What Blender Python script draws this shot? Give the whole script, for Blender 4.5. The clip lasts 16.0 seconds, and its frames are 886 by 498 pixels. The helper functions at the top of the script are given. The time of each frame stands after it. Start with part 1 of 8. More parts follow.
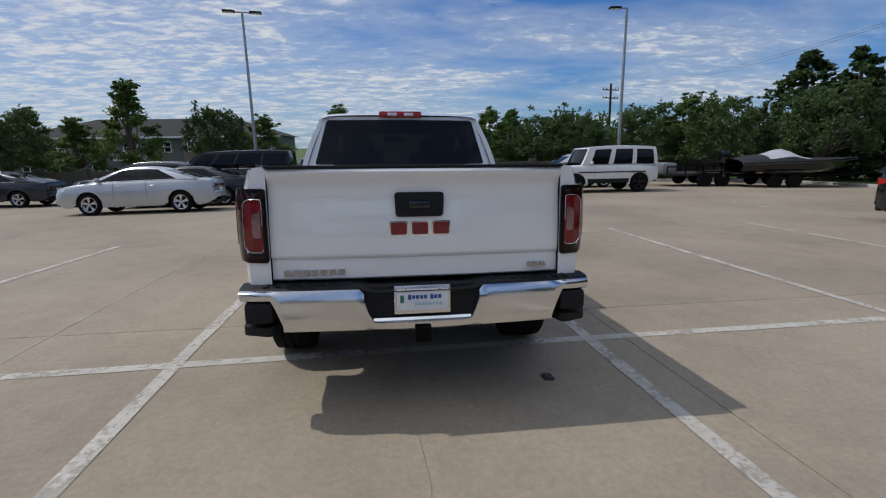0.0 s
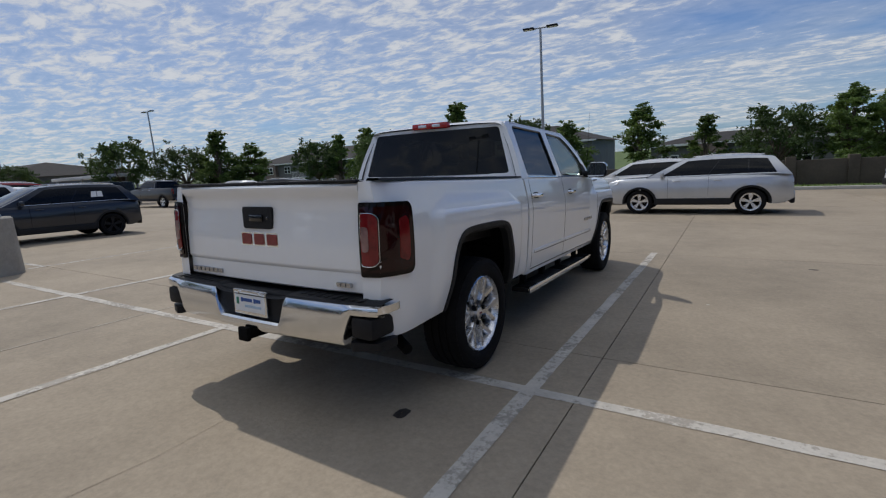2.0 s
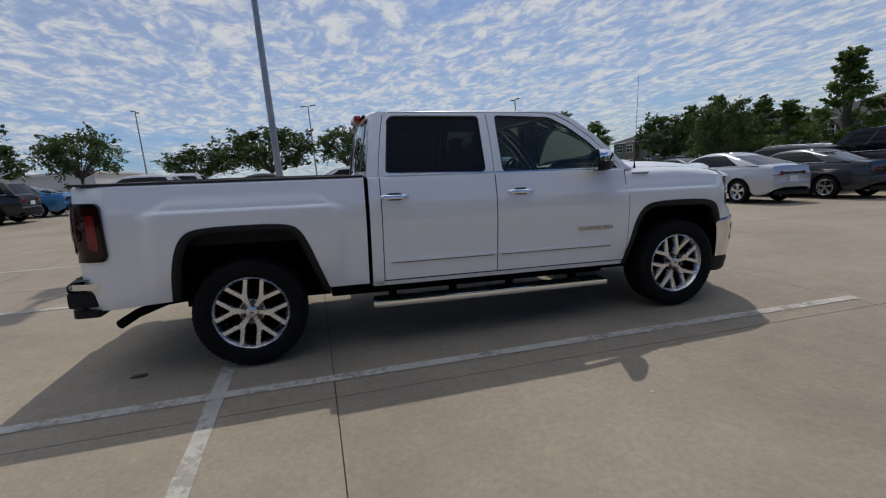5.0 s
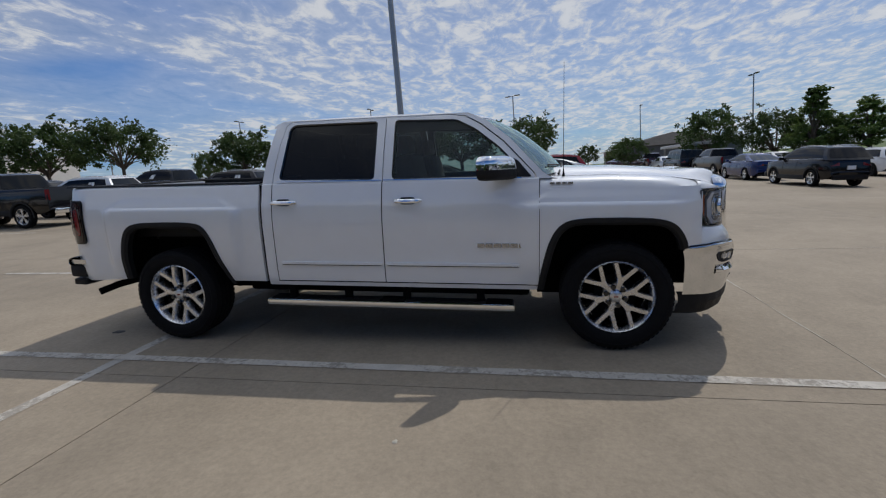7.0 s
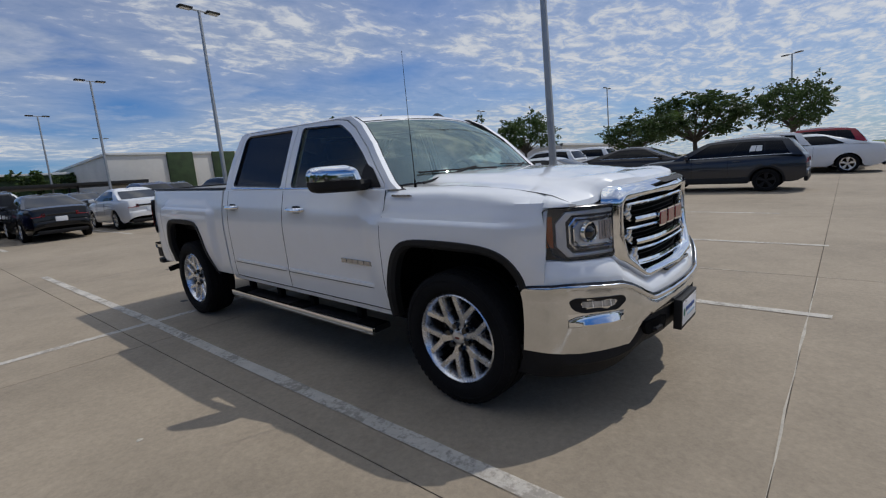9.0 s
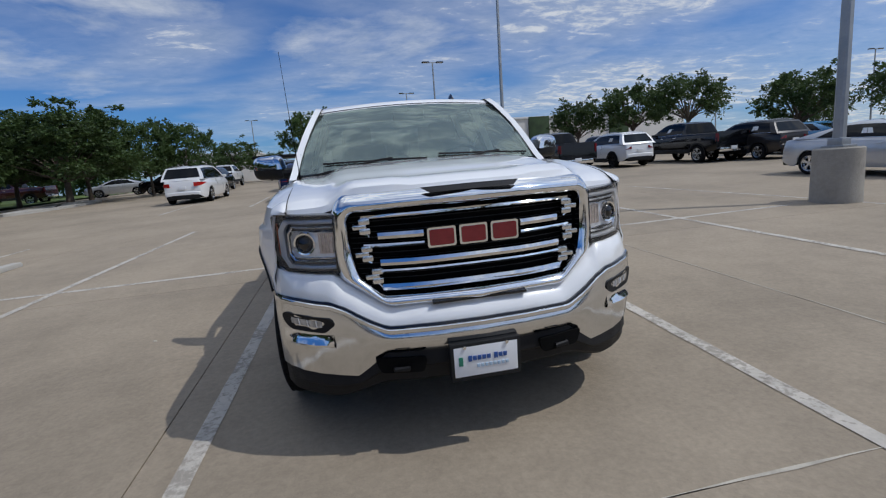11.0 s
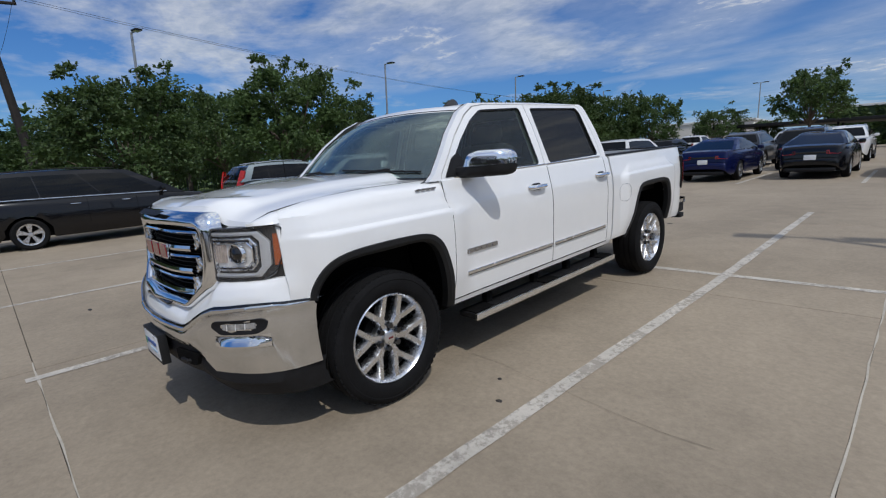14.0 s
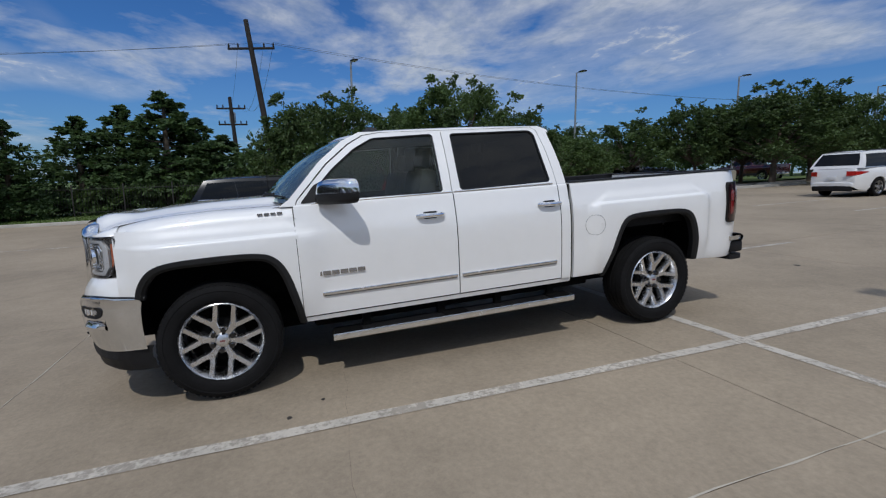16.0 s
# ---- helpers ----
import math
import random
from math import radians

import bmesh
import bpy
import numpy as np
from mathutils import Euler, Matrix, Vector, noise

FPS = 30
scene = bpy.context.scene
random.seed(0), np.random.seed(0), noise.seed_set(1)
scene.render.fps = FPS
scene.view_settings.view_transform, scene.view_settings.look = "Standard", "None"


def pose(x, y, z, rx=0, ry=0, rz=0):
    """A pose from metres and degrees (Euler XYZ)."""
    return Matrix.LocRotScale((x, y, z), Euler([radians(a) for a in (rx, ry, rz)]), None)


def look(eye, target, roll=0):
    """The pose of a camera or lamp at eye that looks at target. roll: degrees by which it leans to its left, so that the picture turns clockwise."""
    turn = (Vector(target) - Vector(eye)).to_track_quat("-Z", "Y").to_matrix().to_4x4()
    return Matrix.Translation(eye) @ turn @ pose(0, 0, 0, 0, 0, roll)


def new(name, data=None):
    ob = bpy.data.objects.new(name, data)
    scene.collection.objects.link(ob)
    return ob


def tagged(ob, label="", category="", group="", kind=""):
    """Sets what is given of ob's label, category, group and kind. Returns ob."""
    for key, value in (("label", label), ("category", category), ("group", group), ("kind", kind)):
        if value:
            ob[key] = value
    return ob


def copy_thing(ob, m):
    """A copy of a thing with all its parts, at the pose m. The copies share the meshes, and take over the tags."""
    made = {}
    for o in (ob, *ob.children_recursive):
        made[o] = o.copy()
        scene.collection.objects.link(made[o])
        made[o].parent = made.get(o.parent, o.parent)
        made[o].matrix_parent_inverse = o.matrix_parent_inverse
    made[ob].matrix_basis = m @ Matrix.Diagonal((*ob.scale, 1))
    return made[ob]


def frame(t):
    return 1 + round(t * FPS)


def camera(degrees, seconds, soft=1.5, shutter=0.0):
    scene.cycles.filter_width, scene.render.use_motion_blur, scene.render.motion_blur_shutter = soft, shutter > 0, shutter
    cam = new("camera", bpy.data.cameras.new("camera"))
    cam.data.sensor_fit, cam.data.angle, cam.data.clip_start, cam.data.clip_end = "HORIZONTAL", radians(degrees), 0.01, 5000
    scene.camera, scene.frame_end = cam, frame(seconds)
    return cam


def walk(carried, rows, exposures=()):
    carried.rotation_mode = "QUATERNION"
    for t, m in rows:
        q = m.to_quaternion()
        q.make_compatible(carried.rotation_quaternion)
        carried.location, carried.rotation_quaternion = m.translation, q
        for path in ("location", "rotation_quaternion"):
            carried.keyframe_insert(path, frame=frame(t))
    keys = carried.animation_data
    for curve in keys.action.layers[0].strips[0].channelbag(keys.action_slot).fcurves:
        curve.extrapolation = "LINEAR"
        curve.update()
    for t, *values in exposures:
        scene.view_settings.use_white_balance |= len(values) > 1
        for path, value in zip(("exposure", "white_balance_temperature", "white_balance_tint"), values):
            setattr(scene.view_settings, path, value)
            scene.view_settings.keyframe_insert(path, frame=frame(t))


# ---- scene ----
cam = camera(86.4, 16.0, 1.2)
PATH = [
    (0, (-0.227, -3.537, 1.515), (0.040, -1.602, 1.083), -1.04),
    (0.5, (0.410, -3.493, 1.526), (0.338, -1.542, 1.093), -1.80),
    (1, (1.140, -3.360, 1.508), (0.690, -1.456, 1.094), -2.68),
    (1.5, (1.750, -3.139, 1.490), (1.000, -1.323, 1.117), -3.48),
    (2, (2.432, -2.850, 1.457), (1.404, -1.173, 1.096), -3.90),
    (2.5, (2.976, -2.477, 1.443), (1.736, -0.948, 1.092), -3.75),
    (3, (3.510, -1.937, 1.393), (2.062, -0.603, 1.040), -3.60),
    (3.5, (3.866, -1.410, 1.370), (2.271, -0.253, 1.029), -3.24),
    (4, (4.193, -0.743, 1.331), (2.454, 0.183, 0.987), -3.97),
    (6.3, (4.605, 2.173, 1.262), (2.629, 2.122, 0.956), -4.58),
    (6.5, (4.606, 2.435, 1.249), (2.635, 2.284, 0.945), -4.40),
    (7, (4.467, 3.118, 1.230), (2.530, 2.726, 0.923), -4.73),
    (7.5, (4.269, 3.754, 1.226), (2.391, 3.139, 0.919), -4.84),
    (8, (3.921, 4.362, 1.189), (2.135, 3.517, 0.884), -5.46),
    (8.2, (3.755, 4.581, 1.201), (2.016, 3.641, 0.900), -5.51),
    (10.3, (1.525, 6.380, 1.124), (0.663, 4.600, 0.828), -4.49),
    (10.5, (1.267, 6.495, 1.137), (0.534, 4.659, 0.832), -4.24),
    (11, (0.572, 6.610, 1.141), (0.199, 4.672, 0.815), -4.07),
    (11.5, (-0.105, 6.678, 1.156), (-0.118, 4.706, 0.822), -3.96),
    (12, (-0.794, 6.567, 1.179), (-0.434, 4.630, 0.835), -3.30),
    (12.5, (-1.456, 6.406, 1.202), (-0.773, 4.556, 0.867), -3.05),
    (13, (-2.043, 6.072, 1.225), (-1.074, 4.355, 0.886), -2.60),
    (13.5, (-2.596, 5.751, 1.263), (-1.402, 4.186, 0.910), -2.07),
    (14, (-3.059, 5.288, 1.288), (-1.653, 3.910, 0.933), -1.77),
    (14.5, (-3.501, 4.845, 1.325), (-1.942, 3.642, 0.980), -1.27),
    (15, (-3.828, 4.300, 1.345), (-2.136, 3.286, 1.013), -0.93),
    (15.5, (-4.142, 3.814, 1.373), (-2.356, 2.971, 1.059), -0.54),
    (16, (-4.332, 3.290, 1.377), (-2.469, 2.627, 1.074), -0.56),
]
walk(cam, [(t, look(eye, target, roll)) for t, eye, target, roll in PATH], [(0.0, -0.78, 6350, 10), (1.0, -0.78, 6400, 10), (2.0, -0.86, 6550, 10), (4.0, -0.88, 6580, 10), (8.0, -0.89, 6480, 10), (10.5, -0.80, 6300, 10), (11.5, -0.82, 6100, 10), (12.5, -0.82, 6200, 10), (14.5, -0.80, 6300, 10), (15.5, -0.97, 6250, 10), (16.0, -0.95, 6250, 10)])


# ---- light ----
SUN_DIR = Vector((0.645, -0.295, -1.0)).normalized()      # the way the sunlight travels
world = bpy.data.worlds.new("sky")
scene.world = world
world.use_nodes = True
wt = world.node_tree
wt.nodes.clear()


def wnode(kind):
    return wt.nodes.new(kind)


def wmath(op, a, b=None, clamp=False):
    n = wnode("ShaderNodeMath")
    n.operation, n.use_clamp = op, clamp
    for i, v in enumerate((a, b)):
        if v is None:
            continue
        if isinstance(v, (int, float)):
            n.inputs[i].default_value = v
        else:
            wt.links.new(v, n.inputs[i])
    return n.outputs[0]


def wramp(src, stops):
    n = wnode("ShaderNodeValToRGB")
    el = n.color_ramp.elements
    el[0].position, el[1].position = stops[0][0], stops[-1][0]
    for _ in stops[1:-1]:
        el.new(0.5)
    for e, (p, v) in zip(el, stops):
        e.position, e.color = p, (v, v, v, 1)
    wt.links.new(src, n.inputs[0])
    return n.outputs[0]


sky = wnode("ShaderNodeTexSky")
sky.sky_type, sky.sun_disc = "NISHITA", False
sky.sun_elevation = radians(56)
sky.sun_rotation = radians(-70)
sky.air_density, sky.dust_density, sky.ozone_density = 1.0, 0.6, 1.6
co = wnode("ShaderNodeTexCoord")
sep = wnode("ShaderNodeSeparateXYZ")
wt.links.new(co.outputs["Generated"], sep.inputs[0])
zz = wmath("ADD", wmath("MAXIMUM", sep.outputs[2], 0.0), 0.10)
px, py = wmath("DIVIDE", sep.outputs[0], zz), wmath("DIVIDE", sep.outputs[1], zz)
comb = wnode("ShaderNodeCombineXYZ")
wt.links.new(px, comb.inputs[0])
wt.links.new(py, comb.inputs[1])


def wnoise(scale, detail, rough, stretch=(1, 1, 1), turn=0.0, distort=0.0, off=(0, 0, 0)):
    m = wnode("ShaderNodeMapping")
    m.inputs["Scale"].default_value = stretch
    m.inputs["Rotation"].default_value = (0, 0, radians(turn))
    m.inputs["Location"].default_value = off
    wt.links.new(comb.outputs[0], m.inputs[0])
    n = wnode("ShaderNodeTexNoise")
    n.inputs["Scale"].default_value, n.inputs["Detail"].default_value = scale, detail
    n.inputs["Roughness"].default_value, n.inputs["Distortion"].default_value = rough, distort
    wt.links.new(m.outputs[0], n.inputs["Vector"])
    return n.outputs["Fac"]


def bank(x, y, reach, much):
    """A broad bank of cloud round one place of the sky's plane."""
    d = wnode("ShaderNodeVectorMath")
    d.operation = "DISTANCE"
    d.inputs[1].default_value = (x, y, 0)
    wt.links.new(comb.outputs[0], d.inputs[0])
    return wmath("MULTIPLY", wramp(wmath("DIVIDE", d.outputs["Value"], reach * 2), [(0.0, 1.0), (0.22, 0.75), (0.5, 0.0)]), much)


broad = wnoise(0.42, 3, 0.55, (1, 1.5, 1), 24, 0.4, (3.1, 0.4, 0))       # sheets of cloud
cells = wnoise(4.6, 5, 0.62, (1, 1.55, 1), 20, 0.6)                     # small fleecy cells
fine = wnoise(13, 4, 0.6, (1, 1.3, 1), 20, 0.3)
# more cloud towards -x and +y, where the sheet lies
lean = wmath("ADD", wmath("MULTIPLY", sep.outputs[0], -0.165), wmath("MULTIPLY", sep.outputs[1], 0.065))
# the bank is added overhead, out of view, for the windscreen to reflect
cover = wmath("ADD", wmath("ADD", broad, lean), bank(0.1, -0.45, 0.75, 0.30))
sheet = wramp(cover, [(0.38, 0.0), (0.48, 0.55), (0.58, 1.0)])
fleece = wmath("ADD", wmath("MULTIPLY", cells, 0.72), wmath("MULTIPLY", fine, 0.28))
thr = wmath("SUBTRACT", 0.76, wmath("MULTIPLY", sheet, 0.46))
dens = wmath("MULTIPLY", wmath("SUBTRACT", fleece, thr), 3.6, True)
puff = wnoise(0.95, 7, 0.60, (1, 1.15, 1), 35, 0.25, (1.7, 5.2, 0))


puff = wmath("ADD", puff, wmath("ADD", bank(2.0, -2.0, 1.5, 0.26), wmath("ADD", bank(-0.4, -3.0, 1.6, 0.13), bank(3.0, -0.3, 1.3, 0.14))))
puffs = wmath("MULTIPLY", wmath("MULTIPLY", wmath("SUBTRACT", puff, 0.53), 5.5, True), 0.80)
loose = wmath("MULTIPLY", puffs, wmath("SUBTRACT", 1.0, wmath("MULTIPLY", sheet, 0.75)))
veil = wmath("MULTIPLY", sheet, 0.58)
cloud = wmath("MULTIPLY", wmath("MAXIMUM", wmath("MAXIMUM", dens, veil), loose), 0.88)
haze = wramp(sep.outputs[2], [(0.0, 0.38), (0.10, 0.12), (0.25, 0.0)])
mixc = wnode("ShaderNodeMixRGB")
wt.links.new(cloud, mixc.inputs[0])
tint = wnode("ShaderNodeMixRGB")
tint.blend_type = "MULTIPLY"
tint.inputs[0].default_value = 1.0
tint.inputs[2].default_value = (0.33, 0.66, 1.12, 1)
wt.links.new(sky.outputs[0], tint.inputs[1])
mixh = wnode("ShaderNodeMixRGB")
wt.links.new(haze, mixh.inputs[0])
wt.links.new(tint.outputs[0], mixh.inputs[1])
mixh.inputs[2].default_value = (3.6, 5.0, 6.6, 1)
wt.links.new(mixh.outputs[0], mixc.inputs[1])
shade = wnode("ShaderNodeMixRGB")
wt.links.new(wramp(fleece, [(0.35, 0.0), (0.62, 1.0)]), shade.inputs[0])
shade.inputs[1].default_value = (5.2, 5.8, 6.6, 1)
shade.inputs[2].default_value = (8.5, 8.65, 8.8, 1)
# cloud high overhead, out of view, is brightened to lighten the windscreen's reflection
deep = wnode("ShaderNodeVectorMath")
deep.operation = "SCALE"
wt.links.new(shade.outputs[0], deep.inputs[0])
wt.links.new(wmath("ADD", 1.0, wramp(sep.outputs[2], [(0.45, 0.0), (0.92, 0.75)])), deep.inputs["Scale"])
wt.links.new(deep.outputs[0], mixc.inputs[2])
bg = wnode("ShaderNodeBackground")
bg.inputs["Strength"].default_value = 0.138
wt.links.new(mixc.outputs[0], bg.inputs["Color"])
wout = wnode("ShaderNodeOutputWorld")
wt.links.new(bg.outputs[0], wout.inputs[0])

sun = new("sun", bpy.data.lights.new("sun", "SUN"))
sun.data.energy, sun.data.angle, sun.data.color = 3.62, radians(0.53), (1.0, 0.962, 0.91)
sun.matrix_world = Matrix.Translation((0, 0, 30)) @ SUN_DIR.to_track_quat("-Z", "Y").to_matrix().to_4x4()

# ---- materials ----
MATS = {}


def mat(name, base, rough=0.5, metal=0.0, var=0.0, scale=8.0, dark=None, bump=0.0, bscale=60.0, coat=0.0, ran=0.0,
        trans=0.0, alpha=1.0, emit=0.0, spec=0.5, ior=1.45, vr=0.0, coat_ior=1.5):
    """A Principled material with a two-scale noise in its colour, fine relief, and a random tone from object to object."""
    if name in MATS:
        return MATS[name]
    m = MATS[name] = bpy.data.materials.new(name)
    m.use_nodes = True
    t = m.node_tree
    b = t.nodes["Principled BSDF"]
    b.inputs["Base Color"].default_value = (*base, 1)
    b.inputs["Roughness"].default_value, b.inputs["Metallic"].default_value = rough, metal
    b.inputs["Coat Weight"].default_value, b.inputs["Coat Roughness"].default_value = coat, 0.03
    b.inputs["Coat IOR"].default_value = coat_ior
    b.inputs["Transmission Weight"].default_value, b.inputs["IOR"].default_value = trans, ior
    b.inputs["Specular IOR Level"].default_value = spec
    if emit:
        b.inputs["Emission Color"].default_value = (*base, 1)
        b.inputs["Emission Strength"].default_value = emit
    if var or ran or bump or vr:
        tc = t.nodes.new("ShaderNodeTexCoord")
    if var or ran or vr:
        n1, n2 = t.nodes.new("ShaderNodeTexNoise"), t.nodes.new("ShaderNodeTexNoise")
        for n, s, d in ((n1, scale, 5), (n2, scale * 9, 4)):
            n.inputs["Scale"].default_value, n.inputs["Detail"].default_value = s, d
            t.links.new(tc.outputs["Object"], n.inputs["Vector"])
        mx = t.nodes.new("ShaderNodeMath")
        mx.operation = "MULTIPLY_ADD"
        t.links.new(n2.outputs["Fac"], mx.inputs[0])
        mx.inputs[1].default_value = 0.45
        t.links.new(n1.outputs["Fac"], mx.inputs[2])
        rp = t.nodes.new("ShaderNodeValToRGB")
        d = dark or tuple(c * (1 - var) for c in base)
        lt = tuple(min(1, c * (1 + var * 0.7)) for c in base)
        rp.color_ramp.elements[0].position, rp.color_ramp.elements[0].color = 0.48, (*d, 1)
        rp.color_ramp.elements[1].position, rp.color_ramp.elements[1].color = 0.92, (*lt, 1)
        e = rp.color_ramp.elements.new(0.72)
        e.color = (*base, 1)
        t.links.new(mx.outputs[0], rp.inputs[0])
        out = rp.outputs[0]
        if ran:
            oi, hv = t.nodes.new("ShaderNodeObjectInfo"), t.nodes.new("ShaderNodeHueSaturation")
            mr = t.nodes.new("ShaderNodeMapRange")
            mr.inputs["To Min"].default_value, mr.inputs["To Max"].default_value = 1 - ran, 1 + ran
            t.links.new(oi.outputs["Random"], mr.inputs[0])
            t.links.new(mr.outputs[0], hv.inputs["Value"])
            t.links.new(out, hv.inputs["Color"])
            out = hv.outputs[0]
        t.links.new(out, b.inputs["Base Color"])
        if vr:
            r2 = t.nodes.new("ShaderNodeMapRange")
            r2.inputs["From Min"].default_value, r2.inputs["From Max"].default_value = 0.45, 0.95
            r2.inputs["To Min"].default_value, r2.inputs["To Max"].default_value = max(0, rough - vr), min(1, rough + vr)
            t.links.new(mx.outputs[0], r2.inputs[0])
            t.links.new(r2.outputs[0], b.inputs["Roughness"])
    if bump:
        nb, bp = t.nodes.new("ShaderNodeTexNoise"), t.nodes.new("ShaderNodeBump")
        nb.inputs["Scale"].default_value, nb.inputs["Detail"].default_value = bscale, 6
        t.links.new(tc.outputs["Object"], nb.inputs["Vector"])
        bp.inputs["Strength"].default_value, bp.inputs["Distance"].default_value = bump, 0.02
        t.links.new(nb.outputs["Fac"], bp.inputs["Height"])
        t.links.new(bp.outputs[0], b.inputs["Normal"])
    return m


def tinted_glass(name, tint, clear, ior=1.85, sheen=0.02, gloss=(0.95, 0.97, 1.0)):
    """Car glass: a dark tint that lets `clear` of the light through, with a clean gloss. A faint diffuse tone paints in
    pale reflected sky light.
    """
    m = MATS[name] = bpy.data.materials.new(name)
    m.use_nodes = True
    t = m.node_tree
    t.nodes.clear()
    tr, gl, dk = t.nodes.new("ShaderNodeBsdfTransparent"), t.nodes.new("ShaderNodeBsdfGlossy"), t.nodes.new("ShaderNodeBsdfDiffuse")
    tr.inputs[0].default_value = (*[min(1, c * clear) for c in tint], 1)
    gl.inputs["Roughness"].default_value = 0.015
    gl.inputs[0].default_value = (*gloss, 1)
    dk.inputs[0].default_value = (*[c * sheen for c in tint], 1)
    a = t.nodes.new("ShaderNodeAddShader")
    t.links.new(tr.outputs[0], a.inputs[0])
    t.links.new(dk.outputs[0], a.inputs[1])
    fr = t.nodes.new("ShaderNodeFresnel")
    fr.inputs[0].default_value = ior
    mx = t.nodes.new("ShaderNodeMixShader")
    t.links.new(fr.outputs[0], mx.inputs[0])
    t.links.new(a.outputs[0], mx.inputs[1])
    t.links.new(gl.outputs[0], mx.inputs[2])
    o = t.nodes.new("ShaderNodeOutputMaterial")
    t.links.new(mx.outputs[0], o.inputs[0])
    return m


def worn_paint(name, base, keep):
    """Road paint that has flaked away in patches down to the concrete."""
    m = mat(name, base, 0.75, var=0.18, scale=5, bump=0.1, bscale=90)
    t = m.node_tree
    b = t.nodes["Principled BSDF"]
    tc, n, n2 = t.nodes.new("ShaderNodeTexCoord"), t.nodes.new("ShaderNodeTexNoise"), t.nodes.new("ShaderNodeTexNoise")
    for q, s, d in ((n, 2.2, 3), (n2, 26, 6)):
        q.inputs["Scale"].default_value, q.inputs["Detail"].default_value = s, d
        q.inputs["Roughness"].default_value = 0.65
        t.links.new(tc.outputs["Object"], q.inputs["Vector"])
    ad = t.nodes.new("ShaderNodeMath")
    ad.operation = "ADD"
    t.links.new(n.outputs["Fac"], ad.inputs[0])
    t.links.new(n2.outputs["Fac"], ad.inputs[1])
    rp = t.nodes.new("ShaderNodeMapRange")
    rp.inputs["From Min"].default_value, rp.inputs["From Max"].default_value = keep - 0.06, keep + 0.10
    rp.inputs["To Min"].default_value, rp.inputs["To Max"].default_value = 0.50, 0.86
    t.links.new(ad.outputs[0], rp.inputs[0])
    tr, mx = t.nodes.new("ShaderNodeBsdfTransparent"), t.nodes.new("ShaderNodeMixShader")
    t.links.new(rp.outputs[0], mx.inputs[0])
    t.links.new(tr.outputs[0], mx.inputs[1])
    t.links.new(b.outputs[0], mx.inputs[2])
    t.links.new(mx.outputs[0], t.nodes["Material Output"].inputs[0])
    return m


M_WHITE = mat("white_paint", (0.85, 0.855, 0.85), 0.34, var=0.025, scale=1.3, coat=1.0, coat_ior=1.8)
M_BUMPER = mat("worn_chrome", (0.74, 0.75, 0.76), 0.14, 1.0, var=0.08, scale=6, vr=0.05)
M_WHEEL = mat("machined_alloy", (0.72, 0.73, 0.75), 0.26, 1.0, var=0.10, scale=14, vr=0.08)
M_CHROME = mat("chrome", (0.86, 0.87, 0.88), 0.06, 1.0, var=0.05, scale=9)
M_SATIN = mat("satin_alloy", (0.80, 0.81, 0.82), 0.22, 1.0, var=0.08, scale=14, vr=0.06)
M_BLACK = mat("black_plastic", (0.011, 0.011, 0.012), 0.55, var=0.25, scale=12, bump=0.15, bscale=240, spec=0.3)
M_GLOSSBLK = mat("gloss_black", (0.008, 0.008, 0.009), 0.12, var=0.2, scale=7, coat=0.6)
M_TRIM = mat("dark_grey_trim", (0.015, 0.0155, 0.0165), 0.55, var=0.2, scale=10, bump=0.1, bscale=200, spec=0.3)
M_DARK = mat("underbody_black", (0.005, 0.005, 0.005), 0.9, var=0.3, scale=4, spec=0.1)
M_RUBBER = mat("tyre_rubber", (0.009, 0.009, 0.0095), 0.78, var=0.3, scale=7, bump=0.25, bscale=150, spec=0.15)
M_RED = mat("red_lens", (0.17, 0.008, 0.010), 0.10, coat=0.35, var=0.3, scale=20)
M_REDT = mat("bright_red_lens", (0.42, 0.016, 0.014), 0.12, coat=0.5, var=0.2, scale=14)
M_LENSBLK = mat("black_lens", (0.006, 0.004, 0.004), 0.10, spec=0.28, var=0.2, scale=9)
M_SMOKE = mat("smoked_red_lens", (0.020, 0.002, 0.003), 0.08, coat=0.25, spec=0.3, var=0.3, scale=14)
M_REFLEX = mat("smoked_clear_lens", (0.26, 0.15, 0.15), 0.10, 0.3, var=0.3, scale=30, coat=0.8)
M_CLEAR = mat("clear_lens", (0.86, 0.87, 0.88), 0.14, 0.35, var=0.2, scale=30, coat=0.6)
M_FOG = mat("fog_glass", (0.45, 0.46, 0.47), 0.10, 0.6, var=0.4, scale=45, coat=0.6)
M_AMBER = mat("amber_lens", (0.38, 0.08, 0.012), 0.15, coat=0.8, var=0.2, scale=20)
M_EMBLEM = mat("emblem_red", (0.19, 0.011, 0.017), 0.25, coat=0.7, var=0.15, scale=20)
M_PLATE = mat("plate_white", (0.78, 0.79, 0.80), 0.4, var=0.04, scale=15)
M_BLUE = mat("plate_blue", (0.03, 0.09, 0.30), 0.4, var=0.1, scale=15)
M_PALE = mat("plate_pale_blue", (0.42, 0.55, 0.68), 0.4, var=0.1, scale=15)
M_GREEN = mat("plate_green", (0.03, 0.20, 0.13), 0.4, var=0.1, scale=15)
M_SEAT = mat("seat_cloth", (0.060, 0.057, 0.054), 0.8, var=0.2, scale=12)
M_DASH = mat("dash_plastic", (0.12, 0.115, 0.11), 0.6, var=0.15, scale=9)
M_PAPER = mat("paper_white", (0.80, 0.80, 0.78), 0.7, var=0.05, scale=10)
G_FRONT = tinted_glass("door_glass", (0.66, 0.80, 0.75), 0.66, 1.45)
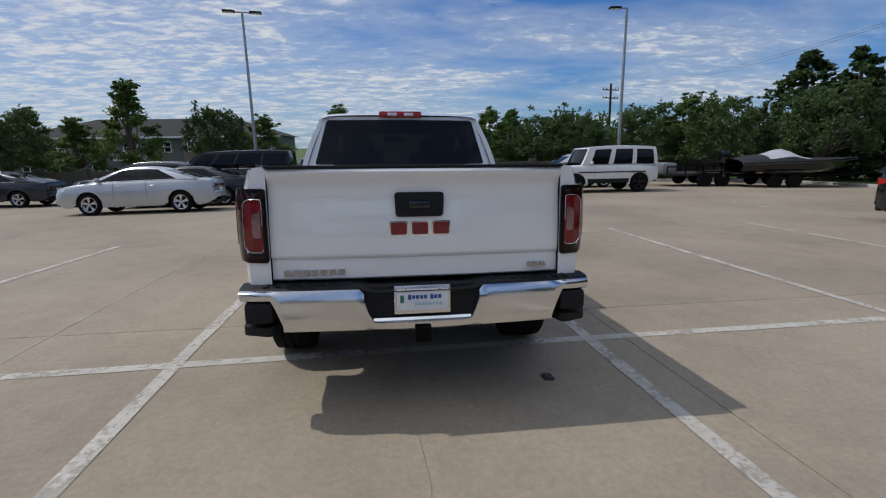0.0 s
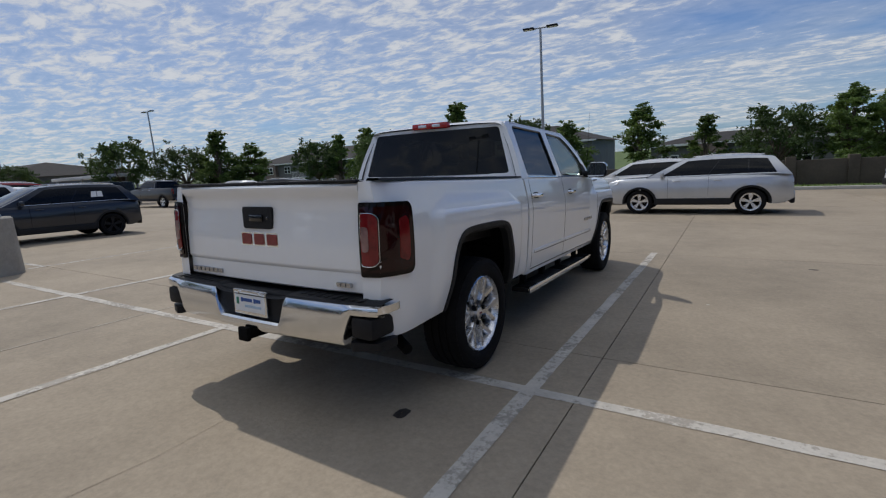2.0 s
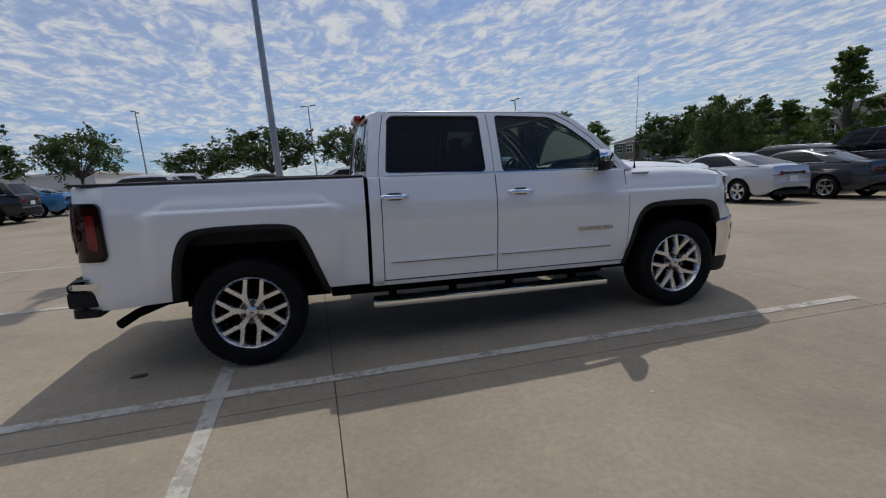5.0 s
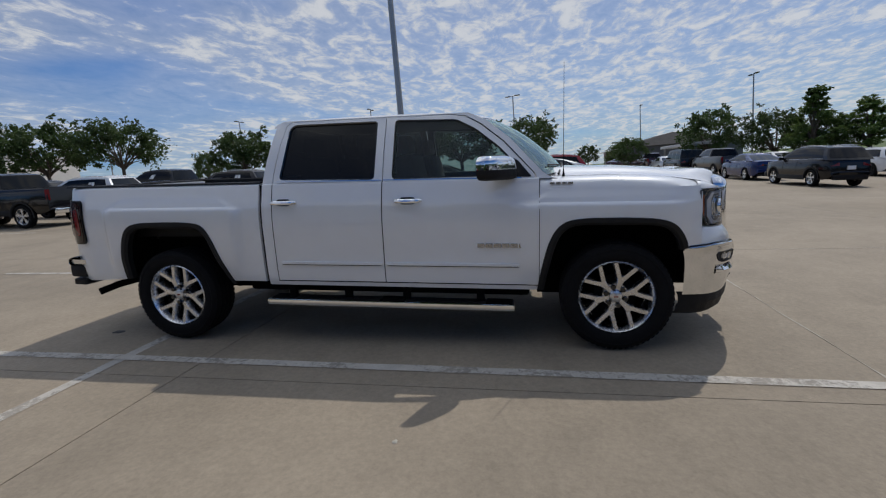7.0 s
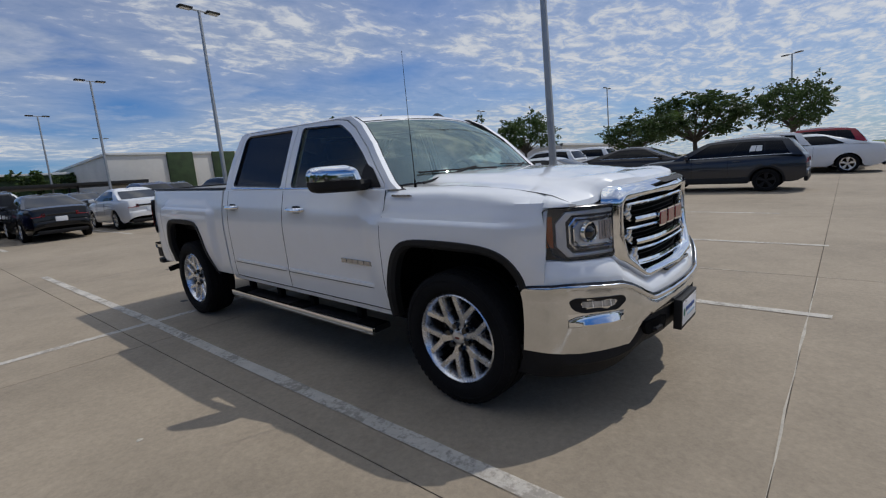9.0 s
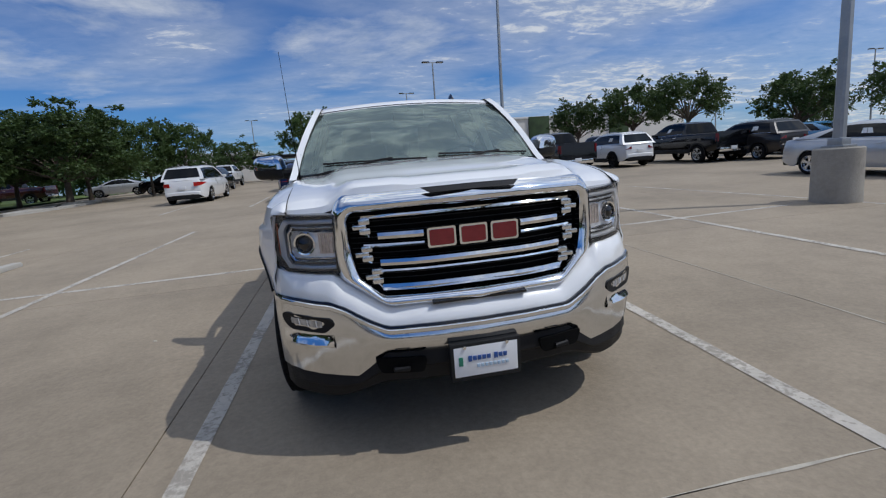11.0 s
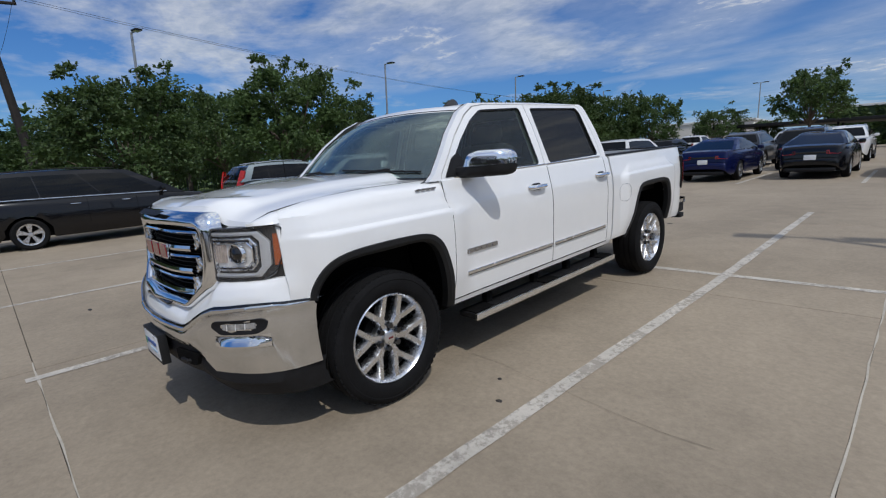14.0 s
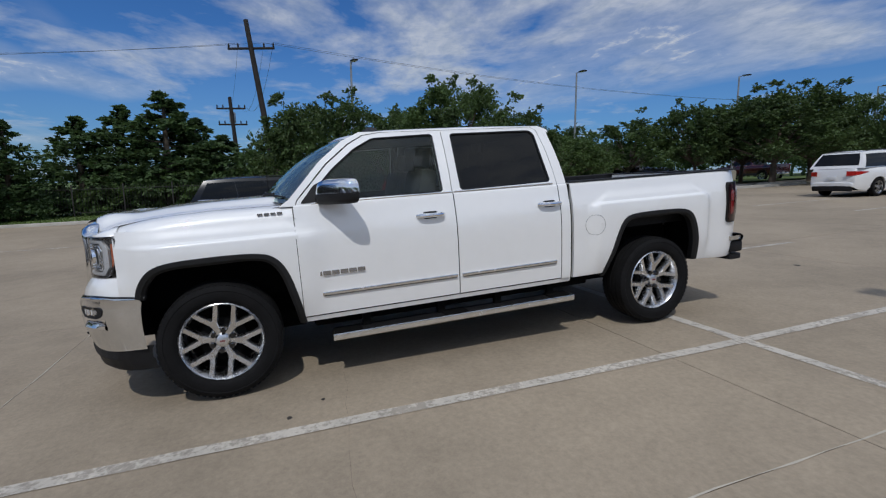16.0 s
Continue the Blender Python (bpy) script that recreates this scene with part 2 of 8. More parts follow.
G_DARK = tinted_glass("privacy_glass", (0.5, 0.52, 0.52), 0.07, 1.33)
G_WIND = tinted_glass("windscreen_glass", (0.80, 0.95, 0.90), 0.80, 2.4, 0.060, (0.82, 1.0, 0.94))
G_CAR = mat("car_glass_dark", (0.006, 0.007, 0.008), 0.03, spec=0.3, var=0.2, scale=2)
M_CONC = mat("concrete", (0.294, 0.242, 0.176), 0.82, var=0.20, scale=0.40, bump=0.16, bscale=55, ran=0.035)
def speckle(m, scale, much):
    """Fine grains of lighter and darker tone over a material's own colour."""
    t = m.node_tree
    b = t.nodes["Principled BSDF"]
    src = b.inputs["Base Color"].links[0].from_socket
    tc, n, mr, sc = t.nodes.new("ShaderNodeTexCoord"), t.nodes.new("ShaderNodeTexNoise"), t.nodes.new("ShaderNodeMapRange"), t.nodes.new("ShaderNodeVectorMath")
    n.inputs["Scale"].default_value, n.inputs["Detail"].default_value, n.inputs["Roughness"].default_value = scale, 5, 0.75
    t.links.new(tc.outputs["Object"], n.inputs["Vector"])
    mr.inputs["From Min"].default_value, mr.inputs["From Max"].default_value = 0.30, 0.70
    mr.inputs["To Min"].default_value, mr.inputs["To Max"].default_value = 1 - much, 1 + much
    t.links.new(n.outputs["Fac"], mr.inputs[0])
    sc.operation = "SCALE"
    t.links.new(src, sc.inputs[0])
    t.links.new(mr.outputs[0], sc.inputs["Scale"])
    t.links.new(sc.outputs[0], b.inputs["Base Color"])


speckle(M_CONC, 26, 0.15)
M_JOINT = mat("joint_seal", (0.10, 0.085, 0.068), 0.9, var=0.3, scale=3)
M_STAIN = mat("oil_stain", (0.035, 0.030, 0.026), 0.6, var=0.4, scale=20)
M_LINE = worn_paint("line_paint", (0.54, 0.50, 0.435), 0.92)
M_LINE2 = worn_paint("line_paint_faint", (0.58, 0.54, 0.475), 1.04)
M_KERB = mat("kerb_concrete", (0.42, 0.40, 0.36), 0.85, var=0.15, scale=1.2, bump=0.2, bscale=40)
M_POST = mat("galvanised_steel", (0.36, 0.37, 0.38), 0.45, 0.7, var=0.15, scale=3, vr=0.1)
M_BASE = mat("cast_concrete", (0.34, 0.315, 0.27), 0.88, var=0.2, scale=2.0, bump=0.3, bscale=35)
M_GRASS = mat("grass", (0.085, 0.125, 0.030), 0.9, var=0.5, scale=0.35, dark=(0.05, 0.07, 0.02), bump=0.6, bscale=14)
M_BLADE = mat("grass_blades", (0.09, 0.145, 0.030), 0.8, var=0.4, scale=0.6, ran=0.1)
M_BARK = mat("bark", (0.105, 0.085, 0.065), 0.9, var=0.4, scale=5, bump=0.6, bscale=22)
M_LEAF = mat("leaves_oak", (0.056, 0.097, 0.026), 0.6, var=0.45, scale=1.1, ran=0.16, dark=(0.027, 0.053, 0.014))
M_LEAF2 = mat("leaves_elm", (0.105, 0.168, 0.040), 0.6, var=0.45, scale=1.1, ran=0.14, dark=(0.052, 0.094, 0.024))
M_LEAF3 = mat("leaves_cedar", (0.054, 0.098, 0.030), 0.65, var=0.45, scale=1.3, ran=0.12, dark=(0.020, 0.041, 0.014))


def translucent(m, share):
    """Lets part of the light through thin leaves."""
    t = m.node_tree
    b = t.nodes["Principled BSDF"]
    tl, mx = t.nodes.new("ShaderNodeBsdfTranslucent"), t.nodes.new("ShaderNodeMixShader")
    src = b.inputs["Base Color"].links[0].from_socket
    hv = t.nodes.new("ShaderNodeHueSaturation")
    hv.inputs["Value"].default_value, hv.inputs["Hue"].default_value = 1.5, 0.48
    t.links.new(src, hv.inputs["Color"])
    t.links.new(hv.outputs[0], tl.inputs[0])
    mx.inputs[0].default_value = share
    t.links.new(b.outputs[0], mx.inputs[1])
    t.links.new(tl.outputs[0], mx.inputs[2])
    t.links.new(mx.outputs[0], t.nodes["Material Output"].inputs[0])


for lm in (M_LEAF, M_LEAF2, M_LEAF3, M_BLADE):
    translucent(lm, 0.28)
M_WOODP = mat("tarred_pole_wood", (0.022, 0.018, 0.016), 0.85, var=0.4, scale=3, bump=0.4, bscale=30)
M_WALLG = mat("siding_grey", (0.155, 0.155, 0.155), 0.8, var=0.12, scale=0.8)
M_WALLB = mat("siding_brick", (0.20, 0.15, 0.125), 0.85, var=0.25, scale=1.5)
M_WALLW = mat("stucco_white", (0.66, 0.63, 0.57), 0.85, var=0.08, scale=0.4, bump=0.1, bscale=20)
M_ROOF = mat("roof_shingle", (0.036, 0.033, 0.031), 0.95, var=0.25, scale=2.0, bump=0.3, bscale=12)
M_TRIMW = mat("white_trim", (0.72, 0.72, 0.70), 0.6, var=0.05, scale=2)
M_FENCE = mat("fence_dark", (0.030, 0.028, 0.026), 0.7, var=0.3, scale=4)
M_BRWALL = mat("screen_wall_brown", (0.085, 0.070, 0.055), 0.9, var=0.25, scale=1.0, bump=0.3, bscale=20)
M_HEDGE = mat("ivy", (0.030, 0.055, 0.018), 0.7, var=0.4, scale=1.4)
M_CANVAS = mat("boat_cover", (0.020, 0.021, 0.024), 0.8, var=0.3, scale=5, bump=0.2, bscale=60)
M_GREYC = mat("grey_canvas", (0.40, 0.41, 0.43), 0.8, var=0.15, scale=5, bump=0.2, bscale=60)


def paint(name, rgb, rough=0.30):
    return mat("paint_" + name, rgb, rough, var=0.05, scale=1.5, coat=1.0)


# ---- building helpers ----
def part(name, bm, material, parent=None, label="", smooth=35, keep=False):
    me = bpy.data.meshes.new(name)
    bmesh.ops.remove_doubles(bm, verts=bm.verts, dist=0.0004) if not keep else None
    bm.normal_update()
    bm.to_mesh(me)
    bm.free()
    me.materials.append(material)
    if smooth:
        me.polygons.foreach_set("use_smooth", [True] * len(me.polygons))
        me.set_sharp_from_angle(angle=radians(smooth))
    ob = new(name, me)
    if parent:
        ob.parent = parent
    if label:
        tagged(ob, label)
    return ob


def thing(name, label, category, group="", kind="", m=None):
    ob = new(name)
    ob.empty_display_size = 0.1
    if m is not None:
        ob.matrix_basis = m
    return tagged(ob, label, category, group, kind)


SLOPE_X, SLOPE_Y = -0.01603, -0.03443          # the lot falls gently towards +x and +y


def gz(x, y):
    """Height of the lot: one drained slope with a slight twist, easing off far away."""
    return (SLOPE_X * 90 * math.tanh(x / 90) + SLOPE_Y * 90 * math.tanh(y / 90)
            + (0.0007 if x > 0 else 0.0017) * max(-14.0, min(14.0, x)) * max(0.0, min(14.0, y - 3.0)))


# stands things square on the slope
ON_SLOPE = Vector((0, 0, 1)).rotation_difference(Vector((-SLOPE_X, -SLOPE_Y, 1.0))).to_matrix().to_4x4()


def box(bm, c, s, bevel=0.0, m=None):
    r = bmesh.ops.create_cube(bm, size=1.0)
    vs = r["verts"]
    bmesh.ops.scale(bm, vec=s, verts=vs)
    if bevel:
        es = list({e for v in vs for e in v.link_edges})
        rb = bmesh.ops.bevel(bm, geom=es, offset=min(bevel, min(s) * 0.45), segments=2, profile=0.6, affect="EDGES")
        vs = list({v for f in rb["faces"] for v in f.verts} | {v for v in vs if v.is_valid})
    if m is not None:
        bmesh.ops.transform(bm, matrix=m, verts=vs)
    bmesh.ops.translate(bm, vec=c, verts=vs)
    return vs


def rod(bm, p0, p1, r0, r1=None, seg=12, cap=True):
    p0, p1 = Vector(p0), Vector(p1)
    r1 = r0 if r1 is None else r1
    q = (p1 - p0).to_track_quat("Z", "Y").to_matrix()
    rings = []
    for p, r in ((p0, r0), (p1, r1)):
        rings.append([bm.verts.new(p + q @ Vector((r * math.cos(2 * math.pi * i / seg), r * math.sin(2 * math.pi * i / seg), 0))) for i in range(seg)])
    for i in range(seg):
        j = (i + 1) % seg
        bm.faces.new((rings[0][i], rings[0][j], rings[1][j], rings[1][i]))
    if cap:
        bm.faces.new(rings[0][::-1])
        bm.faces.new(rings[1])


def tube(bm, pts, rad, seg=8, cap=True):
    """A round bar along a line of points; rad is one radius or one for each point."""
    pts = [Vector(p) for p in pts]
    rs = rad if isinstance(rad, (list, tuple)) else [rad] * len(pts)
    rings, up = [], None
    for i, p in enumerate(pts):
        d = (pts[min(i + 1, len(pts) - 1)] - pts[max(i - 1, 0)]).normalized()
        if up is None:
            up = d.orthogonal().normalized()
        up = (up - d * up.dot(d)).normalized()
        w = d.cross(up)
        rings.append([bm.verts.new(p + (up * math.cos(2 * math.pi * k / seg) + w * math.sin(2 * math.pi * k / seg)) * rs[i]) for k in range(seg)])
    for a, b in zip(rings, rings[1:]):
        for k in range(seg):
            j = (k + 1) % seg
            bm.faces.new((a[k], a[j], b[j], b[k]))
    if cap:
        bm.faces.new(rings[0][::-1])
        bm.faces.new(rings[-1])


def sheet(bm, rows, flip=False, closed=False):
    """Quads over rows of points of equal length."""
    vs = [[bm.verts.new(p) for p in r] for r in rows]
    n = len(vs[0])
    for a, b in zip(vs, vs[1:]):
        for k in range(n if closed else n - 1):
            j = (k + 1) % n
            f = (a[k], a[j], b[j], b[k])
            try:
                bm.faces.new(f[::-1] if flip else f)
            except ValueError:
                pass
    return vs


def lathe(bm, prof, seg=40, axis="x", centre=(0, 0, 0)):
    """A turned shape: prof holds (radius, place along the axis)."""
    rows = []
    for r, a in prof:
        row = []
        for k in range(seg):
            u, v = r * math.cos(2 * math.pi * k / seg), r * math.sin(2 * math.pi * k / seg)
            p = (a, u, v) if axis == "x" else (u, v, a) if axis == "z" else (u, a, v)
            row.append((p[0] + centre[0], p[1] + centre[1], p[2] + centre[2]))
        rows.append(row)
    sheet(bm, rows, closed=True)


def fill(bm, loops, fn):
    """Fills a flat outline with holes, given as loops of 2D points, and bends it into place by fn(u, v)."""
    es, vmap = [], []
    for lp in loops:
        vs = [bm.verts.new((u, v, 0)) for u, v in lp]
        vmap += vs
        es += [bm.edges.new((vs[i], vs[(i + 1) % len(vs)])) for i in range(len(vs))]
    bmesh.ops.triangle_fill(bm, use_beauty=True, edges=es)
    for v in vmap:
        v.co = fn(v.co.x, v.co.y)


def rounded(pts, r, n=4):
    """A polygon with rounded corners."""
    out = []
    k = len(pts)
    for i in range(k):
        p, a, b = Vector(pts[i]), Vector(pts[i - 1]), Vector(pts[(i + 1) % k])
        da, db = (a - p), (b - p)
        ra, rb = min(r, da.length * 0.45), min(r, db.length * 0.45)
        s, e = p + da.normalized() * ra, p + db.normalized() * rb
        for j in range(n + 1):
            t = j / n
            q = s * (1 - t) ** 2 + p * 2 * t * (1 - t) + e * t * t
            out.append((q.x, q.y))
    return out


def thicken(bm, vec):
    """Gives an open sheet a thickness by pushing a copy along vec and closing the rim."""
    g = bmesh.ops.extrude_face_region(bm, geom=list(bm.faces), use_keep_orig=True)
    bmesh.ops.translate(bm, vec=vec, verts=[v for v in g["geom"] if isinstance(v, bmesh.types.BMVert)])


def mirrored(bm):
    """The same mesh with x turned round."""
    b = bm.copy()
    for v in b.verts:
        v.co.x = -v.co.x
    bmesh.ops.reverse_faces(b, faces=b.faces)
    return b


def sm(a, b, x):
    t = max(0.0, min(1.0, (x - a) / (b - a)))
    return t * t * (3 - 2 * t)

# ---- ground ----
def ground_sheet(name, xs, ys, dz, material, label, kind="structure", keepf=None):
    bm = bmesh.new()
    vs = [[bm.verts.new((x, y, gz(x, y) + dz)) for y in ys] for x in xs]
    for a, b in zip(vs, vs[1:]):
        for k in range(len(ys) - 1):
            bm.faces.new((a[k], b[k], b[k + 1], a[k + 1]))
    ob = part(name, bm, material, None, label, 60, True)
    return tagged(ob, category="ground", kind=kind)


far = sorted({round(s * v, 2) for v in [0, 3, 6, 9, 12, 15, 18, 22, 26, 30, 36, 44, 55, 80, 130, 250, 600, 1500] for s in (1, -1)})
ground_sheet("ground", far, far, -0.30, M_GRASS, "grassy ground around the car park reaching the horizon")

SLAB = 4.62
LOT_X0, LOT_X1, LOT_Y0, LOT_Y1 = -95.0, 22.3, -70.0, 23.4
JX, JY = 1.68, 0.53          # one crossing of joints
pavement = tagged(new("pavement"), "tan concrete car park made of large slabs with dark sealed joints", "pavement", kind="structure")
pavement.empty_display_size = 0.1
cx = [JX + SLAB * i for i in range(-24, 6)]
cy = [JY + SLAB * i for i in range(-17, 7)]
cx = [LOT_X0] + [v for v in cx if LOT_X0 + 1 < v < LOT_X1 - 1] + [LOT_X1]
cy = [LOT_Y0] + [v for v in cy if LOT_Y0 + 1 < v < LOT_Y1 - 1] + [LOT_Y1]


def slab_mesh(bm, x0, x1, y0, y1, n):
    g = 0.0036
    xs_, ys_ = lin(x0 + g, x1 - g, n), lin(y0 + g, y1 - g, n)
    v = [[bm.verts.new((x, y, gz(x, y))) for y in ys_] for x in xs_]
    for a, b in zip(v, v[1:]):
        for k in range(n - 1):
            bm.faces.new((a[k], b[k], b[k + 1], a[k + 1]))
    rim = [v[0][k] for k in range(n)] + [v[i][n - 1] for i in range(1, n)] + [v[n - 1][k] for k in range(n - 2, -1, -1)] + [v[i][0] for i in range(n - 2, 0, -1)]
    low = [bm.verts.new(r.co - Vector((0, 0, 0.03))) for r in rim]
    for i in range(len(rim)):
        j = (i + 1) % len(rim)
        bm.faces.new((rim[i], rim[j], low[j], low[i]))


def lay_slabs():
    rest = bmesh.new()
    for x0, x1 in zip(cx, cx[1:]):
        for y0, y1 in zip(cy, cy[1:]):
            near = -23 < (x0 + x1) / 2 < 18 and -20 < (y0 + y1) / 2 < 24
            if near:
                b = bmesh.new()
                slab_mesh(b, x0, x1, y0, y1, 6)
                part("slab", b, M_CONC, pavement, smooth=40, keep=True)
            else:
                slab_mesh(rest, x0, x1, y0, y1, 6)
    tagged(part("slab_field", rest, M_CONC, pavement, "concrete slabs farther off", 40, True), kind="stuff")
    bed = bmesh.new()
    vs = [[bed.verts.new((x, y, gz(x, y) - 0.012)) for y in lin(LOT_Y0, LOT_Y1, 60)] for x in lin(LOT_X0, LOT_X1, 60)]
    for a, b in zip(vs, vs[1:]):
        for k in range(59):
            bed.faces.new((a[k], b[k], b[k + 1], a[k + 1]))
    part("joint_bed", bed, M_JOINT, pavement, "dark joint sealant", 60, True)


def lin(a, b, n):
    return [a + (b - a) * i / (n - 1) for i in range(n)]


def strip(name, pts, wide, material, label, dz=0.004, kind="structure", cat="line marking", jag=0.0, seed=1):
    """A painted stripe along a line of points, laid on the lot."""
    rnd = random.Random(seed)
    bm = bmesh.new()
    rows = []
    P = [Vector(p) for p in pts]
    for a, b in zip(P, P[1:]):
        n = max(2, int((b - a).length / 0.25))
        nn = Vector((-(b - a).y, (b - a).x)).normalized()
        for i in range(n + (b is P[-1])):
            q = a.lerp(b, i / n)
            w0, w1 = wide / 2 + rnd.uniform(-jag, jag), wide / 2 + rnd.uniform(-jag, jag)
            l, r = q + nn * w0, q - nn * w1
            rows.append([(l.x, l.y, gz(l.x, l.y) + dz), (r.x, r.y, gz(r.x, r.y) + dz)])
    sheet(bm, rows, flip=False)
    return tagged(part(name, bm, material, None, label, 60), category=cat, kind=kind)


WL = "worn white parking line on concrete"
for x, x1, y0, y1 in ((-4.86, -4.72, -5.5, 5.2), (4.22, 4.55, -5.55, 5.6), (7.6, 7.95, -5.4, 6.1)):
    strip("parking_line", [(x, y0), (x1, y1)], 0.098, M_LINE, WL, 0.006, jag=0.004, seed=int(x * 10))
strip("parking_line", [(-1.67, -5.5), (-1.685, 0.0), (-1.60, 5.3)], 0.098, M_LINE, WL, 0.006, jag=0.004, seed=-17)
strip("parking_line", [(1.41, -5.35), (1.385, -0.3), (1.45, 5.22)], 0.098, M_LINE, WL, 0.006, jag=0.004, seed=13)
strip("parking_line", [(-7.0, -0.34), (-2.7, -0.265), (0.0, -0.215)], 0.10, M_LINE, WL, jag=0.006, seed=7)
strip("parking_line", [(0.0, -0.215), (2.5, -0.195), (4.3, -0.175)], 0.10, M_LINE, WL, jag=0.006, seed=8)
for i, x in enumerate((-7.2, -4.9, -1.9, 1.1, 4.1, 7.2)):
    strip("parking_line", [(x, -11.8), (x + 0.05, -17.0)], 0.10, M_LINE, WL, jag=0.006, seed=30 + i)
strip("parking_line", [(4.3, -0.175), (8.0, -0.12)], 0.09, M_LINE2, WL, jag=0.006, seed=40)
strip("parking_line", [(-7.45, -5.9), (-7.88, -1.4), (-7.95, 0.6), (-7.92, 4.4)], 0.09, M_LINE2, WL, seed=51)
strip("parking_line", [(-7.9, 0.5), (-10.6, 0.45)], 0.09, M_LINE2, WL, seed=50)
strip("parking_line", [(11.0, 6.0), (11.1, 10.5)], 0.09, M_LINE2, WL, seed=53)
# old saw cuts and cracks
CR = "thin crack in the concrete"
M_CRACK = mat("crack", (0.22, 0.18, 0.135), 0.9, var=0.3, scale=9)
M_PALECUT = mat("pale_scrape", (0.44, 0.40, 0.33), 0.85, var=0.2, scale=9)
for i, pts in enumerate((
        [(-0.07, -1.36), (-0.05, -1.75), (-0.10, -2.2), (-0.07, -2.7), (-0.11, -3.3)],
        [(-0.85, 2.87), (-1.16, 2.88), (-1.40, 2.93), (-1.62, 2.94), (-1.95, 2.99), (-2.26, 3.02), (-2.5, 3.01)],)):
    strip("crack", pts, 0.0024, M_CRACK, CR, 0.003, cat="crack", jag=0.001, seed=60 + i)
for i, pts in enumerate(([(-2.945, -6.0), (-2.935, 9.8)], [(1.9, 5.15), (-0.1, 5.145), (-2.9, 5.16)], [(-2.945, 9.8), (-2.94, 14.0)])):
    strip("scrape", pts, 0.011, M_PALECUT, "pale worn edge of a joint", 0.003, cat="scrape", jag=0.006, seed=70 + i)
for x, y, w, h, nm, lb in ((0.823, -0.819, 0.045, 0.065, "oil_spot", "dark round oil spot on concrete"), (-1.44, 3.28, 0.022, 0.016, "debris", "small dark speck of debris"), (-1.27, 3.06, 0.016, 0.014, "debris", "small dark speck of debris"), (2.30, 2.34, 0.018, 0.014, "pebble", "small pale pebble on concrete"), (3.4, 4.55, 0.055, 0.02, "leaf_litter", "dark dry leaf on concrete"), (0.06, -3.46, 0.05, 0.03, "debris", "small dark speck of debris")):
    bm = bmesh.new()
    k = random.Random(int(x * 100))
    ring = [(w * (1 + k.uniform(-.18, .18)) * math.cos(a), h * (1 + k.uniform(-.18, .18)) * math.sin(a)) for a in lin(0, 2 * math.pi, 15)[:-1]]
    sheet(bm, [[(x + u * q, y + v * q, gz(x + u * q, y + v * q) + h) for u, v in ring] for q, h in ((1, 0.002), (0.7, 0.006), (0.1, 0.007))], closed=True)
    tagged(part(nm, bm, M_PALECUT if nm == "pebble" else M_STAIN, None, lb, 60), category=nm.replace("_", " "))

# kerbs and verges
def kerb(name, pts, flip=1):
    bm = bmesh.new()
    prof = [(0.0, -0.02), (0.0, 0.115), (0.02, 0.14), (0.14, 0.145), (0.15, 0.13), (0.15, -0.02)]
    rows = []
    P = [Vector(p) for p in pts]
    for a, b in zip(P, P[1:]):
        n = max(2, int((b - a).length / 1.5))
        nn = Vector((-(b - a).y, (b - a).x)).normalized() * flip
        for i in range(n + (b is P[-1])):
            q = a.lerp(b, i / n)
            rows.append([(q.x + nn.x * d, q.y + nn.y * d, gz(q.x, q.y) + h) for d, h in prof])
    sheet(bm, rows)
    bmesh.ops.recalc_face_normals(bm, faces=bm.faces)
    return tagged(part(name, bm, M_KERB, None, "raised concrete kerb beside the grass", 40), category="kerb", kind="structure")


kerb("kerb", [(LOT_X1, 4.5), (LOT_X1, LOT_Y1 - 3.5), (LOT_X1 - 1.0, LOT_Y1 - 1.0), (LOT_X1 - 3.5, LOT_Y1), (-95, LOT_Y1)], -1)


def verge(name, x0, x1, y0, y1, nx, ny):
    return ground_sheet(name, lin(x0, x1, nx), lin(y0, y1, ny), 0.12, M_GRASS, "green mown grass strip behind the kerb")


verge("verge", LOT_X1 + 0.14, 140, -64, 160, 40, 60)
verge("verge", -140, LOT_X1 + 0.14, LOT_Y1 + 0.14, 160, 40, 24)
bm = bmesh.new()
box(bm, (6.4, -2.1, gz(6.4, -2.1) + 0.05), (0.17, 1.7, 0.11), 0.03)
tagged(part("wheel_stop", bm, M_KERB, None, "low pale concrete wheel stop on the lot"), category="wheel stop")
lay_slabs()

# ---- the white pickup ----
# its own axes: front towards +y, rear axle at y = 0, leaning forward by 0.02 about y = 2
RAKE = 0.02
truck = thing("pickup_truck", "white four-door pickup truck with chrome bumpers parked on concrete", "pickup truck",
              m=ON_SLOPE @ Matrix.Translation((0, 1.8, 0)) @ Matrix.Rotation(-0.0072, 4, "Z") @ Matrix.Translation((0, 0.2, 0)) @ Matrix.Rotation(-math.atan(RAKE), 4, "X") @ Matrix.Translation((0, -2, 0)))
ZP = [0.44, 0.47, 0.52, 0.60, 0.66, 0.72, 0.80, 0.95, 1.05, 1.12, 1.16, 1.20, 1.24, 1.28, 1.312]
XP = [0.915, 0.94, 0.957, 0.966, 0.970, 0.973, 0.977, 0.984, 0.982, 0.974, 0.966, 0.956, 0.947, 0.938, 0.928]


